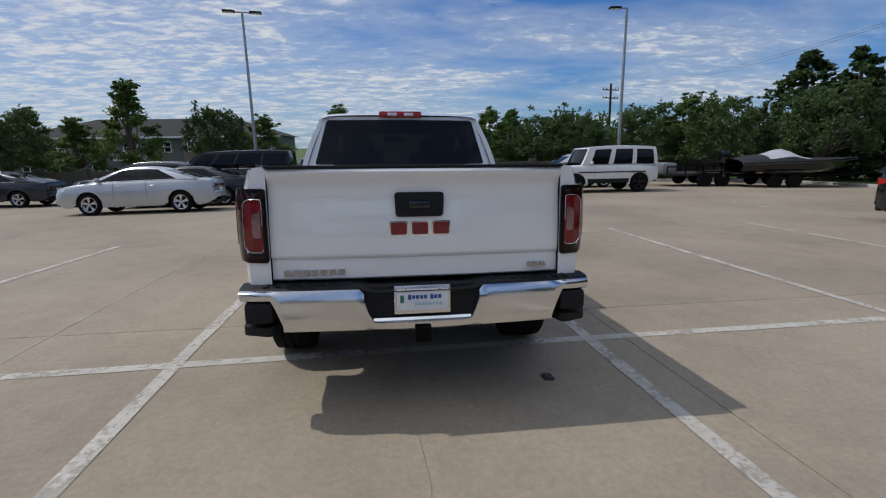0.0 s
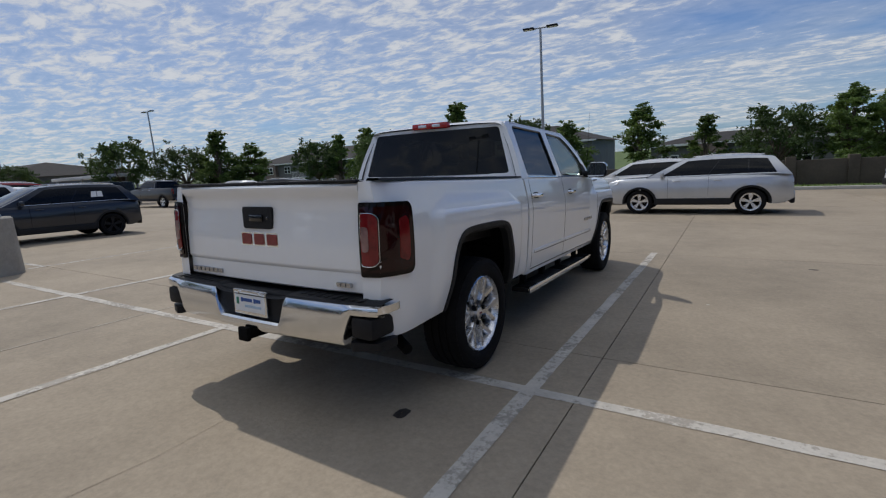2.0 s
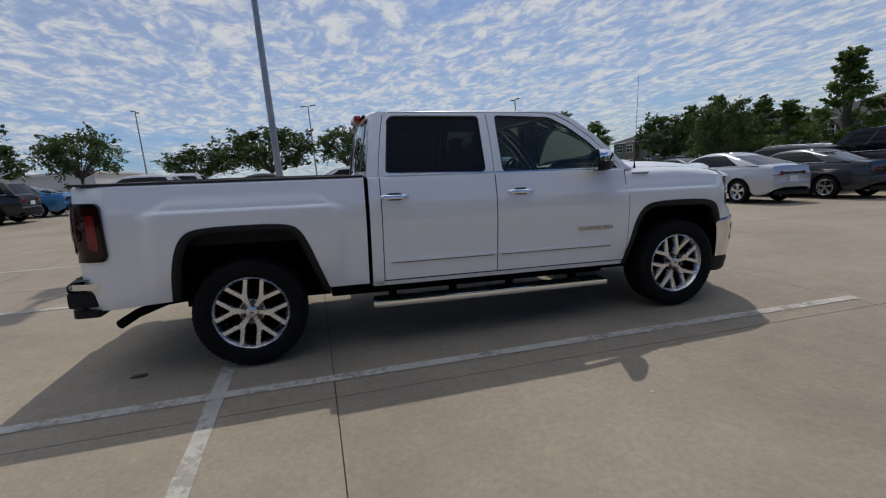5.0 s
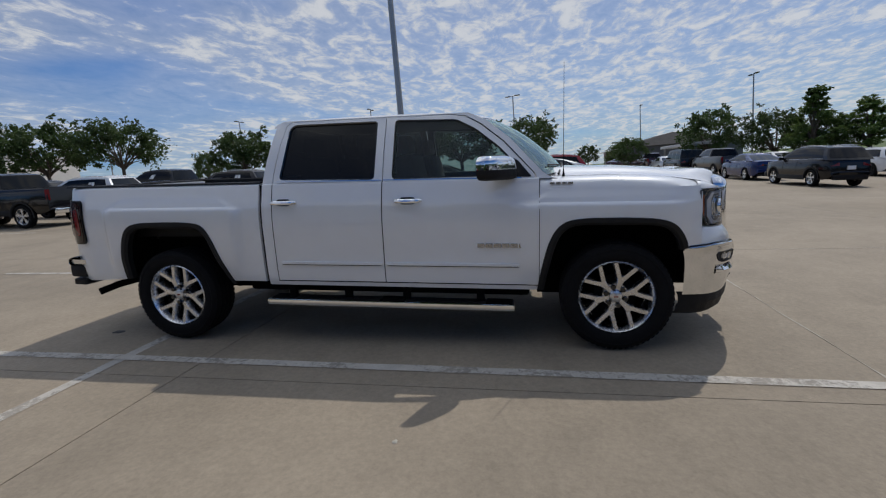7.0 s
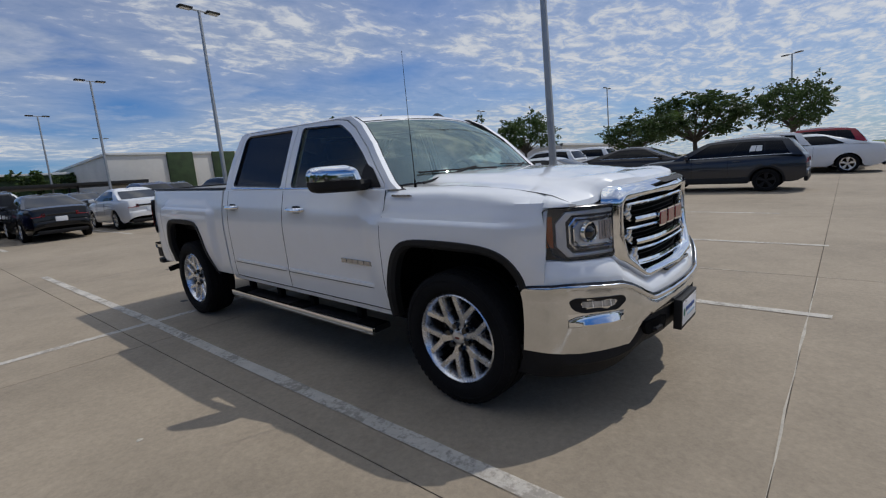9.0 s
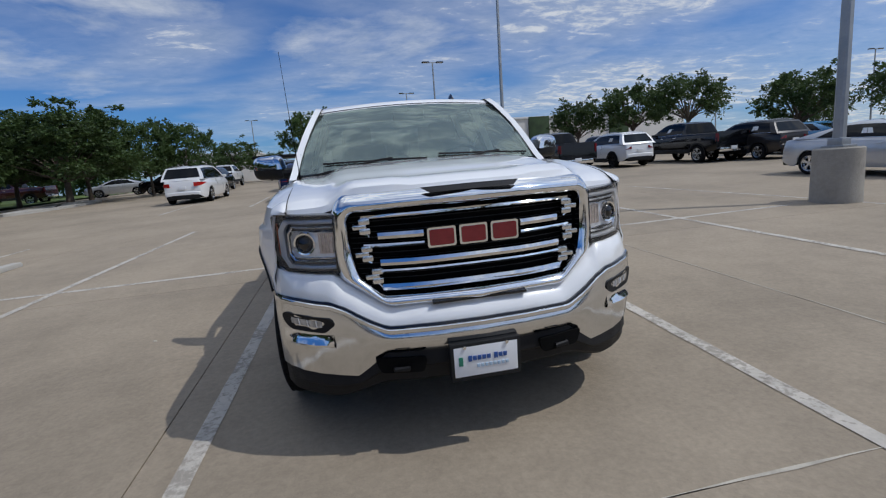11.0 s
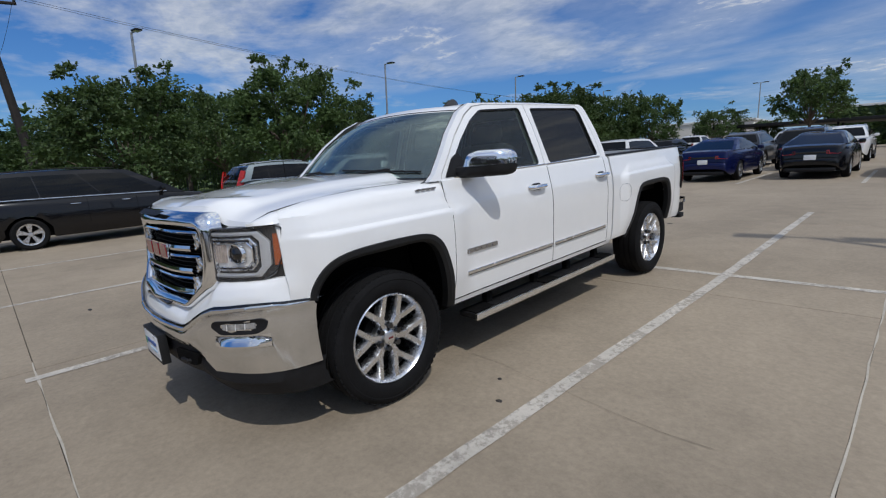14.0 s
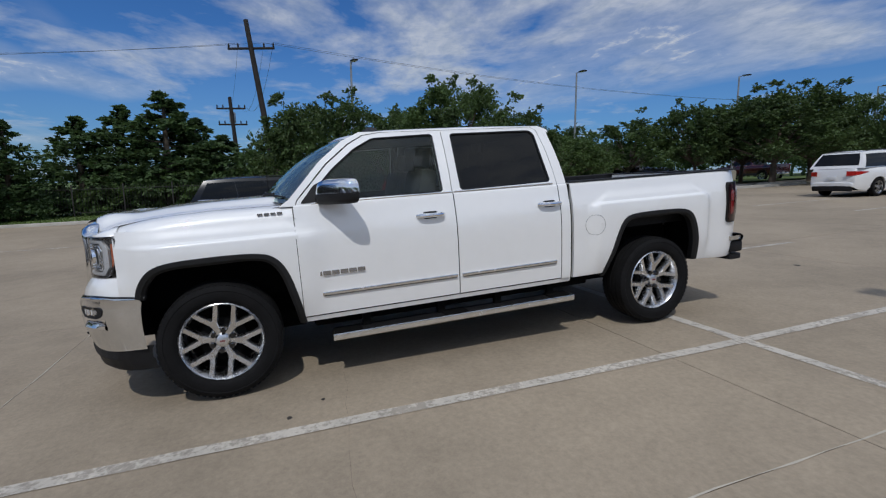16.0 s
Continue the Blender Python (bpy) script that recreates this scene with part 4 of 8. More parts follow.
for s, rd, fd in ((1, rear_doors[0], front_doors[0]), (-1, rear_doors[1], front_doors[1])):
    for nm, loops, par in (("window_frame", [dense(RFRAME), RWIN], rd), ("window_frame", [dense(FFRAME), FWIN], fd), ("rear_pillar", [dense(PILLAR_R)], truck), ("windscreen_pillar", [dense(PILLAR_A)], truck)):
        bm = bmesh.new()
        fill(bm, loops, onside(s))
        thicken(bm, (-s * 0.045, 0, -0.004))
        bmesh.ops.recalc_face_normals(bm, faces=bm.faces)
        part(nm, bm, M_WHITE, par, smooth=30)
        bm = bmesh.new()
        fill(bm, loops, onside(s, -0.050))
        part("inner_trim", bm, M_SEAT, par, smooth=30)
    for nm, lp, par, mt in (("window_glass", RWIN, rd, G_DARK), ("window_glass", FWIN, fd, G_FRONT)):
        bm = bmesh.new()
        fill(bm, [lp], onside(s, -0.014))
        outward(bm, (s, 0, 0.3))
        g = part(nm, bm, mt, par, "tinted door glass", smooth=60)
        g.visible_shadow = False
        bm = bmesh.new()
        tube(bm, [onside(s, -0.006)(u, v) for u, v in lp] + [onside(s, -0.006)(*lp[0])], 0.008, 6)
        part("window_seal", bm, M_GLOSSBLK, par)
    # bright belt strips and black edge of the mirror's corner
    for y0, y1, par in ((1.02, 1.90, rd), (1.918, 2.97, fd)):
        bm = bmesh.new()
        tube(bm, [(s * (glass_x(1.31) + 0.006), y, 1.313 - 0.006 * (y - 1.9)) for y in lin(y0, y1, 6)], 0.0065, 6)
        part("belt_strip", bm, M_CHROME, par)
        bm = bmesh.new()
        box(bm, (0, 0, 0), (0.014, y1 - y0 - 0.02, 0.026), 0.005)
        for v in bm.verts:
            yy = v.co.y + (y0 + y1) / 2
            v.co = Vector((s * (side_x(yy, 0.665) + 0.004) + v.co.x, yy, v.co.z + 0.665))
        part("side_moulding", bm, M_WHITE if s > 0 else M_SATIN, par, "long door side moulding")
        bm = bmesh.new()
        box(bm, (s * (side_x((y0 + y1) / 2, 0.652) + 0.006), (y0 + y1) / 2, 0.651), (0.012, y1 - y0 - 0.04, 0.006), 0.002)
        part("moulding_shadow_strip", bm, M_TRIM, par)
    # door handles
    for yc, par in ((1.085, rd), (2.115, fd)):
        bm = bmesh.new()
        pts = [(s * (side_x(yc, 1.155) + d), yc + o, 1.155) for o, d in ((-0.105, 0.004), (-0.085, 0.026), (-0.04, 0.036), (0.04, 0.036), (0.085, 0.026), (0.105, 0.004))]
        tube(bm, pts, [0.014, 0.018, 0.017, 0.017, 0.018, 0.014], 10)
        part("door_handle", bm, M_CHROME, par, "chrome door handle")
        bm = bmesh.new()
        fill(bm, [rounded([(yc - 0.06, 1.128), (yc + 0.06, 1.128), (yc + 0.06, 1.182), (yc - 0.06, 1.182)], 0.024)], lambda u, v: Vector((s * (side_x(u, v) + 0.003), u, v)))
        part("handle_cup", bm, M_TRIM, par)
    # name bars on the front door and the drive badge on the wing
    xx = side_x(2.82, 0.815) + 0.002
    badge("name_badge", fd, (s * xx, 2.825, 0.815), 0.36, 0.030, (0, s, 0), (s, 0, 0), 6, 0.008, M_SCRIPT, 0, "small grey badge bar")
    # mirror
    part("mirror_arm", (lambda b: (tube(b, [(s * 0.86, 2.90, 1.335), (s * 0.93, 2.895, 1.335), (s * 1.02, 2.88, 1.335)], [0.045, 0.040, 0.036], 10), b)[1])(bmesh.new()), M_BLACK, fd, "black mirror arm")
    MO = rounded([(0.965, 1.295), (1.185, 1.300), (1.215, 1.33), (1.215, 1.43), (1.18, 1.462), (1.02, 1.468), (0.985, 1.44)], 0.03, 4)

    def glass_y(u):
        return 2.715 + 0.38 * (1.1 - u)

    def mirror_shell(lo, hi, mt, nm, grow, n):
        b = bmesh.new()
        rows = []
        cu, cv = 1.105, 1.38
        for yy, k in ((2.675, 0.93), (2.682, 1.0), (2.76, 1.03), (2.84, 1.0), (2.905, 0.88), (2.94, 0.60))[:n]:
            row = []
            for u, v in MO:
                uu, vv = cu + (u - cu) * k * grow, cv + (v - cv) * k * grow
                row.append(Vector((s * uu, glass_y(uu) + (yy - 2.675) * float(np.interp(uu, [0.97, 1.23], [0.80, 0.34])), min(hi, max(lo, vv)))))
            rows.append(row)
        sheet(b, rows, closed=True)
        b.faces.new([b.verts.new(p) for p in rows[-1]])
        b.faces.new([b.verts.new(p) for p in rows[0]])
        bmesh.ops.remove_doubles(b, verts=b.verts, dist=0.0005)
        bmesh.ops.dissolve_degenerate(b, dist=0.0005, edges=b.edges)
        bmesh.ops.recalc_face_normals(b, faces=b.faces)
        return part(nm, b, mt, fd, "chrome mirror cap" if mt is M_CHROME else "black mirror housing", 40)
    mirror_shell(1.20, 1.60, M_BLACK, "mirror_housing", 1.0, 6)
    mirror_shell(1.372, 1.60, M_CHROME, "mirror_cap", 1.022, 6)
    bm = bmesh.new()
    fill(bm, [[(1.105 + (u - 1.105) * 0.90, 1.38 + (v - 1.38) * 0.90) for u, v in MO]], lambda u, v: Vector((s * u, glass_y(u) - 0.004, v)))
    part("mirror_glass", bm, mat("mirror_glass", (0.9, 0.9, 0.9), 0.01, 1.0), fd)
    bm = bmesh.new()
    fill(bm, [rounded([(2.80, 1.318), (3.045, 1.312), (2.94, 1.435), (2.86, 1.47)], 0.015)], onside(s, 0.004))
    part("mirror_corner", bm, M_BLACK, fd)
    # wheel lips
    for arch, par in ((ARCH_R, truck), (ARCH_F, truck)):
        bm = bmesh.new()
        yc = 0.03 if arch is ARCH_R else 3.63
        rows = []
        pts = arch[:]
        for y, z in [p for p in pts if p[0] < 4.0 or p[1] > 0.79]:
            dv = Vector((yc - y, 0.60 - z))
            dv = dv.normalized() * 0.052 if dv.length > 0 else dv
            if z < 0.62:
                dv = Vector((math.copysign(0.05, yc - y), 0))
            x = side_x(y, max(0.47, z))
            rows.append([(s * (x - 0.004), y - dv.x * 0.08, z - dv.y * 0.08), (s * (x + 0.010), y, z), (s * (x + 0.008), y + dv.x * 0.6, z + dv.y * 0.6), (s * (x - 0.01), y + dv.x, z + dv.y), (s * (x - 0.06), y + dv.x, z + dv.y)])
        sheet(bm, rows, flip=s < 0)
        bmesh.ops.recalc_face_normals(bm, faces=bm.faces)
        part("wheel_arch_trim", bm, M_TRIM, par, "dark grey wheel arch lip")
        bm = bmesh.new()
        rows = []
        for y, z in pts:
            k = 1.03
            rows.append([(s * x, yc + (y - yc) * k, 0.55 + (z - 0.55) * k + 0.01) for x in (0.93, 0.78, 0.60)])
        sheet(bm, rows)
        sheet(bm, [[(s * 0.60, y, z) for y, z in pts], [(s * 0.60, y, 0.36) for y, z in pts]])
        part("wheel_liner", bm, M_DARK, par)
    # running board
    bm = bmesh.new()
    box(bm, (s * 0.895, 1.90, 0.336), (0.165, 2.02, 0.045), 0.018)
    board = part("running_board", bm, M_BLACK, truck, "black running board with a bright edge")
    bm = bmesh.new()
    box(bm, (s * 0.985, 1.90, 0.338), (0.024, 2.04, 0.052), 0.010)
    part("bright_edge", bm, M_CHROME if s > 0 else M_SATIN, board, "bright metal edge strip")
    for yy in (1.0, 1.95, 2.8):
        bm = bmesh.new()
        box(bm, (s * 0.905, yy, 0.362), (0.13, 0.20, 0.010), 0.003)
        part("tread_pad", bm, M_DARK, board)
    for yy in (1.05, 1.55, 2.05, 2.65):
        bm = bmesh.new()
        box(bm, (s * 0.86, yy, 0.41), (0.05, 0.06, 0.13), 0.008)
        part("bracket", bm, M_DARK, board)
for yy, z0 in ((0.981, 0.50), (1.909, 0.515), (3.099, 0.49)):
    for s in (1, -1):
        bm = bmesh.new()
        tube(bm, [(s * (side_x(yy, z) - 0.0015), yy, z) for z in lin(z0, 1.296, 16)], 0.0030, 5)
        part("panel_seam", bm, M_DARK, truck)
for s in (1, -1):
    bm = bmesh.new()
    tube(bm, [(s * (side_x(yy, 0.511) - 0.001), yy, 0.510) for yy in lin(0.98, 3.09, 12)], 0.0030, 5)
    part("panel_seam", bm, M_DARK, truck)
    # black box in the open gap behind the cab, in place of its shade
    bm = bmesh.new()
    box(bm, (s * 0.90, 0.877, 0.90), (0.05, 0.026, 0.80), 0)
    part("cab_gap", bm, M_DARK, truck)
# fuel door on the left bed side, with its thumb mark
bm = bmesh.new()
tube(bm, [(-(side_x(0.66 + 0.085 * math.cos(a), 0.94 + 0.085 * math.sin(a)) + 0.0012), 0.66 + 0.085 * math.cos(a), 0.94 + 0.085 * math.sin(a)) for a in lin(0, 2 * math.pi, 33)], 0.0014, 5)
part("fuel_door_seam", bm, M_BADGE, truck)
bm = bmesh.new()
rod(bm, (-side_x(0.60, 0.955), 0.60, 0.955), (-side_x(0.60, 0.955) - 0.004, 0.60, 0.955), 0.012)
part("fuel_door_latch", bm, M_WHITE, truck)

# roof
bm = bmesh.new()
rows = []
for y in lin(0.925, 2.62, 26):
    e = min(0.0, -0.35 * max(0, 0.99 - y)) - 0.16 * max(0, y - 2.38) ** 2 / 0.06 * 0.10
    zc = 1.838 - 0.010 * ((y - 1.8) / 0.8) ** 2 + e
    half = []
    for x, d in ((0.718, -0.055), (0.712, -0.040), (0.695, -0.026), (0.655, -0.015), (0.58, -0.009), (0.44, -0.004), (0.24, -0.001), (0.0, 0.0)):
        k = 1.0 if y < 2.45 else 1.0 - 0.02 * (y - 2.45)
        bow = 0.0 if y < 2.40 else -(x / 0.7) ** 2 * 0.35 * (y - 2.40) * 0.6
        half.append((x * k, y, zc + d + bow))
    rows.append([(-x, y, z) for x, y, z in half] + [(x, y, z) for x, y, z in half[-2::-1]])
sheet(bm, rows, flip=True)


# windscreen
def wind(u, v):
    """u from -1 to 1 across, v from 0 at the cowl to 1 at the roof."""
    wx = (0.868 + (0.692 - 0.868) * v) * u
    y = 3.33 - 0.70 * v - (0.20 - 0.09 * v) * u * u
    z = 1.335 + (1.815 - 1.335) * v - 0.030 * u * u * (0.6 + 0.4 * v) + 0.070 * math.sin(math.pi * v)
    return Vector((wx, y, z))


VT = 0.885                                  # where the glass ends below the roof's front edge
rows = [[wind(u, v) + Vector((0, 0, 0.012 * math.sin(math.pi * min(1, (v - VT + 0.02) / 0.17)))) for u in lin(-1, 1, 25)] for v in (VT - 0.02, VT + 0.005, VT + 0.04, VT + 0.08, 1.0)]
b2 = bmesh.new()
sheet(b2, rows)
outward(b2, (0, 0.6, 0.8))
part("roof_front_edge", b2, M_WHITE, truck, "", 60)
part("roof", bm, M_WHITE, truck)
bm = bmesh.new()
sheet(bm, [[(x, y, 1.772) for x in lin(-0.70, 0.70, 4)] for y in (0.95, 2.5)])
part("headliner", bm, M_DASH, truck)
bm = bmesh.new()
sheet(bm, [[wind(u, v) for u in lin(-1, 1, 25)] for v in lin(0, VT, 13)])
outward(bm, (0, 0.6, 0.8))
g = part("windscreen", bm, G_WIND, truck, "windscreen reflecting clouds", 60)
g.visible_shadow = False
bm = bmesh.new()
tube(bm, [wind(u, 0.0) for u in lin(-1, 1, 17)] + [wind(1, v) for v in lin(0.1, VT, 8)] + [wind(u, VT) for u in lin(0.9, -1, 16)] + [wind(-1, v) for v in lin(0.8, 0, 8)], 0.007, 6)
part("windscreen_seal", bm, M_GLOSSBLK, truck)
bm = bmesh.new()
sheet(bm, [[wind(u, 0.0) + Vector((0, d, h)) for u in lin(-1.02, 1.02, 17)] for d, h in ((-0.05, -0.02), (0.01, -0.012), (0.10, -0.020), (0.16, -0.05))])
part("cowl", bm, M_BLACK, truck)
for u0, u1 in ((-0.92, -0.12), (-0.02, 0.80)):
    bm = bmesh.new()
    p0, p1 = wind(u0, 0.05), wind(u1, 0.10)
    tube(bm, [wind(u1 + 0.04, 0.0) + Vector((0, 0.05, 0.0)), wind((u0 + u1) / 2, 0.05) + Vector((0, 0.02, 0.02)), wind((u0 * 2 + u1) / 3, 0.07) + Vector((0, 0.012, 0.015))], 0.008, 6)
    tube(bm, [wind(u0 + (u1 - u0) * t, 0.05 + 0.03 * t) + Vector((0, 0.008, 0.010)) for t in lin(0, 1, 6)], 0.006, 6)
    part("wiper", bm, M_BLACK, truck)
# rear window
def back(u, v):
    return Vector(((0.862 - 0.165 * v) * u, 0.905 + 0.055 * v - 0.03 * (1 - u * u) * (1 - 0.3 * v), 1.31 + 0.47 * v))


bm = bmesh.new()
out = [(-1.045, 0), (1.045, 0), (1.055, 0.9), (1.03, 1.02), (-1.03, 1.02), (-1.055, 0.9)]
hole = rounded([(-0.935, 0.09), (0.935, 0.09), (0.955, 0.955), (-0.955, 0.955)], 0.05)
fill(bm, [dense(out, 6), dense(hole, 1)], back)
thicken(bm, (0, 0.03, 0))
bmesh.ops.recalc_face_normals(bm, faces=bm.faces)
part("rear_window_frame", bm, M_WHITE, truck, smooth=30)
bm = bmesh.new()
sheet(bm, [[back(u, v) + Vector((0, 0.006, 0)) for u in lin(-0.96, 0.96, 13)] for v in lin(0.08, 0.96, 7)])
outward(bm, (0, -1, 0))
g = part("rear_window", bm, G_DARK, truck, "dark tinted rear window", 60)
g.visible_shadow = False
bm = bmesh.new()
box(bm, (0.0, 0.912, 1.806), (0.39, 0.06, 0.056), 0.016)
third = part("third_brake_light", bm, M_REDT, truck, "red high brake light")
for sx in (-1, 1):
    bm = bmesh.new()
    box(bm, (sx * 0.075, 0.882, 1.806), (0.085, 0.010, 0.026), 0.004)
    part("clear_lens", bm, M_CLEAR, third)
# roof fin and mast
bm = bmesh.new()
rows = []
for t in lin(0, 1, 7):
    y = 2.50 - 0.17 * t
    h = 0.080 * math.sin(math.pi * min(1, 0.06 + t * 0.93)) ** 0.7 * (0.4 + 0.6 * t)
    w = 0.030 * math.sin(math.pi * (0.1 + 0.8 * t))
    rows.append([(-0.41 - w, y, 1.818), (-0.41 - w * 0.5, y, 1.818 + h * 0.6), (-0.41, y, 1.818 + h), (-0.41 + w * 0.5, y, 1.818 + h * 0.6), (-0.41 + w, y, 1.818)])
sheet(bm, rows)
part("roof_fin", bm, M_GLOSSBLK, truck)
bm = bmesh.new()
tube(bm, [(0.835, 3.27, 1.30), (0.838, 3.27, 1.36), (0.852, 3.265, 1.75), (0.862, 3.262, 2.10)], [0.012, 0.003, 0.0018, 0.0013], 6)
part("antenna", bm, M_DARK, truck)

# wings, bonnet
def wing_top(y):
    return float(np.interp(y, [3.1, 3.6, 3.85, 4.0, 4.12, 4.20, 4.26, 4.31], [1.290, 1.291, 1.280, 1.266, 1.250, 1.236, 1.215, 1.190]))


FZ = lin(0.47, 1.08, 14) + lin(1.10, 1.20, 11) + [1.212, 1.224]
both("front_wing", skin(sorted(set(lin(3.100, 4.200, 34) + [p[0] for p in ARCH_F])), FZ, lambda y: arch_floor(y, ARCH_F, 0.50) if y < 4.1 else 0.80,
     [(0.985, lambda y: wing_top(y) - 0.026), (0.955, lambda y: wing_top(y) - 0.004), (0.90, lambda y: wing_top(y) + 0.012), (0.865, lambda y: wing_top(y) + 0.018)], front=False), M_WHITE, label="white front wing")
for s in (1, -1):
    badge("drive_badge", truck, (s * (side_x(3.24, 1.245) - 0.003), 3.25, 1.262), 0.16, 0.012, (0, s, 0), (s * 0.97, 0, 0.2), 4, 0.008, M_SCRIPT, 0, "small grey badge bar")


def nose_y(x):
    return 4.500 - 0.365 * max(0.0, x * x - 0.06) - 0.03 * min(1.0, x * x / 0.06) * 0.27


bm = bmesh.new()
rows = []
for v in lin(0, 1, 22):
    row = []
    for u in lin(-1, 1, 41):
        hx = 0.822 - 0.001 * v
        x = hx * u
        y = (3.30 - 0.17 * abs(u) ** 1.6) * (1 - v) + (nose_y(x) - 0.045 * (1 - sm(0.72, 1, abs(u)))) * v
        ye = 3.13 * (1 - v) + 4.294 * v
        mid = 1 - sm(0.62, 0.755, abs(u))
        dome = 0.048 * (1 - sm(0.66, 0.84, abs(u))) * (1 - 0.55 * v)
        scoop = -0.016 * (1 - sm(0.30, 0.40, abs(u))) * sm(0.55, 1, v) * 0.6
        z = wing_top(ye) + 0.020 + dome + scoop + 0.018 * (1 - u * u) + 0.052 * mid * sm(0.74, 1.0, v)
        row.append((x, y, z))
    rows.append(row)
lip = [(p[0], p[1] + 0.012, p[2] - 0.03) for p in rows[-1]]
sheet(bm, rows + [lip], flip=False)
part("bonnet", bm, M_WHITE, truck, "white bonnet with a raised middle", 40)
for s in (1, -1):
    bm = bmesh.new()
    tube(bm, [(s * 0.820, y, wing_top(y) + 0.017) for y in lin(3.13, 4.28, 14)], 0.0020, 5)
    part("bonnet_seam", bm, M_DARK, truck)

# grille
GO = [(-0.572, 1.272), (0.572, 1.272), (0.615, 1.215), (0.625, 1.02), (0.612, 0.905), (0.412, 0.768), (-0.412, 0.768), (-0.612, 0.905), (-0.625, 1.02), (-0.615, 1.215)]
GI = [(-0.530, 1.197), (0.530, 1.197), (0.555, 1.170), (0.550, 1.02), (0.528, 0.918), (0.425, 0.822), (-0.425, 0.822), (-0.528, 0.918), (-0.550, 1.02), (-0.555, 1.170)]


def gface(off):
    return lambda u, v: Vector((u, nose_y(u) + 0.030 + 0.022 * (1 - sm(0.78, 1.15, v)) + off - 0.03 * sm(1.20, 1.29, v), v + 0.016 * (1 - (u / 0.6) ** 2) * sm(1.0, 1.27, v)))


bm = bmesh.new()
go, gi = dense(rounded(GO, 0.03, 3), 2), dense(rounded(GI, 0.022, 3), 2)
rings = [[gface(-0.05)(*p) for p in go]]
for k in lin(0, 1, 9):
    rings.append([gface(0.008 * k + 0.032 * max(0.0, math.sin(math.pi * k)) ** 0.8)(a[0] * (1 - k) + b[0] * k, a[1] * (1 - k) + b[1] * k) for a, b in zip(go, gi)])
sheet(bm, rings + [[gface(-0.07)(*p) for p in gi]], closed=True)
bmesh.ops.recalc_face_normals(bm, faces=bm.faces)
grille = part("grille", bm, M_CHROME, truck, "large chrome grille with bright bars before black mesh")
bm = bmesh.new()
fill(bm, [gi], gface(-0.068))
part("grille_backing", bm, M_DARK, grille)
bm = bmesh.new()
for i in range(15):
    z = 0.84 + i * 0.0235
    hw = float(np.interp(z, [0.822, 0.918, 1.02, 1.17, 1.197], [0.42, 0.52, 0.54, 0.545, 0.525]))
    tube(bm, [gface(-0.058)(u, z) for u in lin(-hw, hw, 9)], 0.003, 4)
part("grille_mesh", bm, M_BLACK, grille)


def bar(z, a, b, th, off=-0.014):
    bm = bmesh.new()
    rows = []
    for u in lin(a, b, 13):
        p = gface(off)(u, z)
        rows.append([p + Vector((0, -0.035, -th)), p + Vector((0, 0.0, -th)), p + Vector((0, 0.006, 0)), p + Vector((0, 0.0, th)), p + Vector((0, -0.035, th))])
    sheet(bm, rows, flip=True)
    part("grille_bar", bm, M_CHROME, grille)


for zt_, zw, zc, hx, gap in ((1.170, 1.086, 1.130, 0.490, False), (1.046, 0.968, 1.010, 0.490, False), (0.930, 0.856, 0.908, 0.455, False)):
    # thin upper bar, broad lower bar; the emblem breaks the middle ones
    for z, w, th in ((zt_, hx, 0.0070), (zw, hx - 0.065 if zw > 0.9 else hx - 0.03, 0.0145)):
        if 1.0 < z < 1.12:
            bar(z, -w, -0.225, th)
            bar(z, 0.225, w, th)
        else:
            bar(z, -w, w, th)
    for s in (1, -1):
        bm = bmesh.new()
        box(bm, gface(-0.026)(s * (hx - 0.012), zc + 0.022), (0.052, 0.046, 0.030), 0.010)
        box(bm, gface(-0.026)(s * (hx - 0.012), zc - 0.020), (0.052, 0.046, 0.030), 0.010)
        box(bm, gface(-0.022)(s * (hx + 0.010), zc), (0.062, 0.050, 0.022), 0.006)
        part("bar_clip", bm, M_SATIN, grille)
        bm = bmesh.new()
        tube(bm, [gface(-0.016)(s * (hx - 0.004), zt_), gface(-0.016)(s * (hx + 0.006), zt_ - 0.012), gface(-0.016)(s * (hx + 0.006 - (0.0 if zw > 0.9 else 0.02)), zw + 0.02), gface(-0.016)(s * (hx - 0.03), zw)], 0.006, 6)
        part("bar_end", bm, M_CHROME, grille)
badge("emblem", truck, (0.002, nose_y(0.0) + 0.018, 1.066), 0.420, 0.090, (-1, 0, 0), (0, 1, 0), 3, 0.016, M_EMBLEM, 0.009, "red emblem block with a chrome rim")
bm = bmesh.new()
slot = lambda v: gface(0.007 + 0.008 * (1.272 - v) / 0.075 + 0.032 * max(0.0, math.sin(math.pi * max(0.0, 1.272 - v) / 0.075)) ** 0.8)
sheet(bm, [[slot(v)(u * (0.225 - (1.274 - v) * 1.6), v) for u in lin(-1, 1, 21)] for v in lin(1.252, 1.274, 6)])
part("bonnet_vent", bm, M_BLACK, grille)

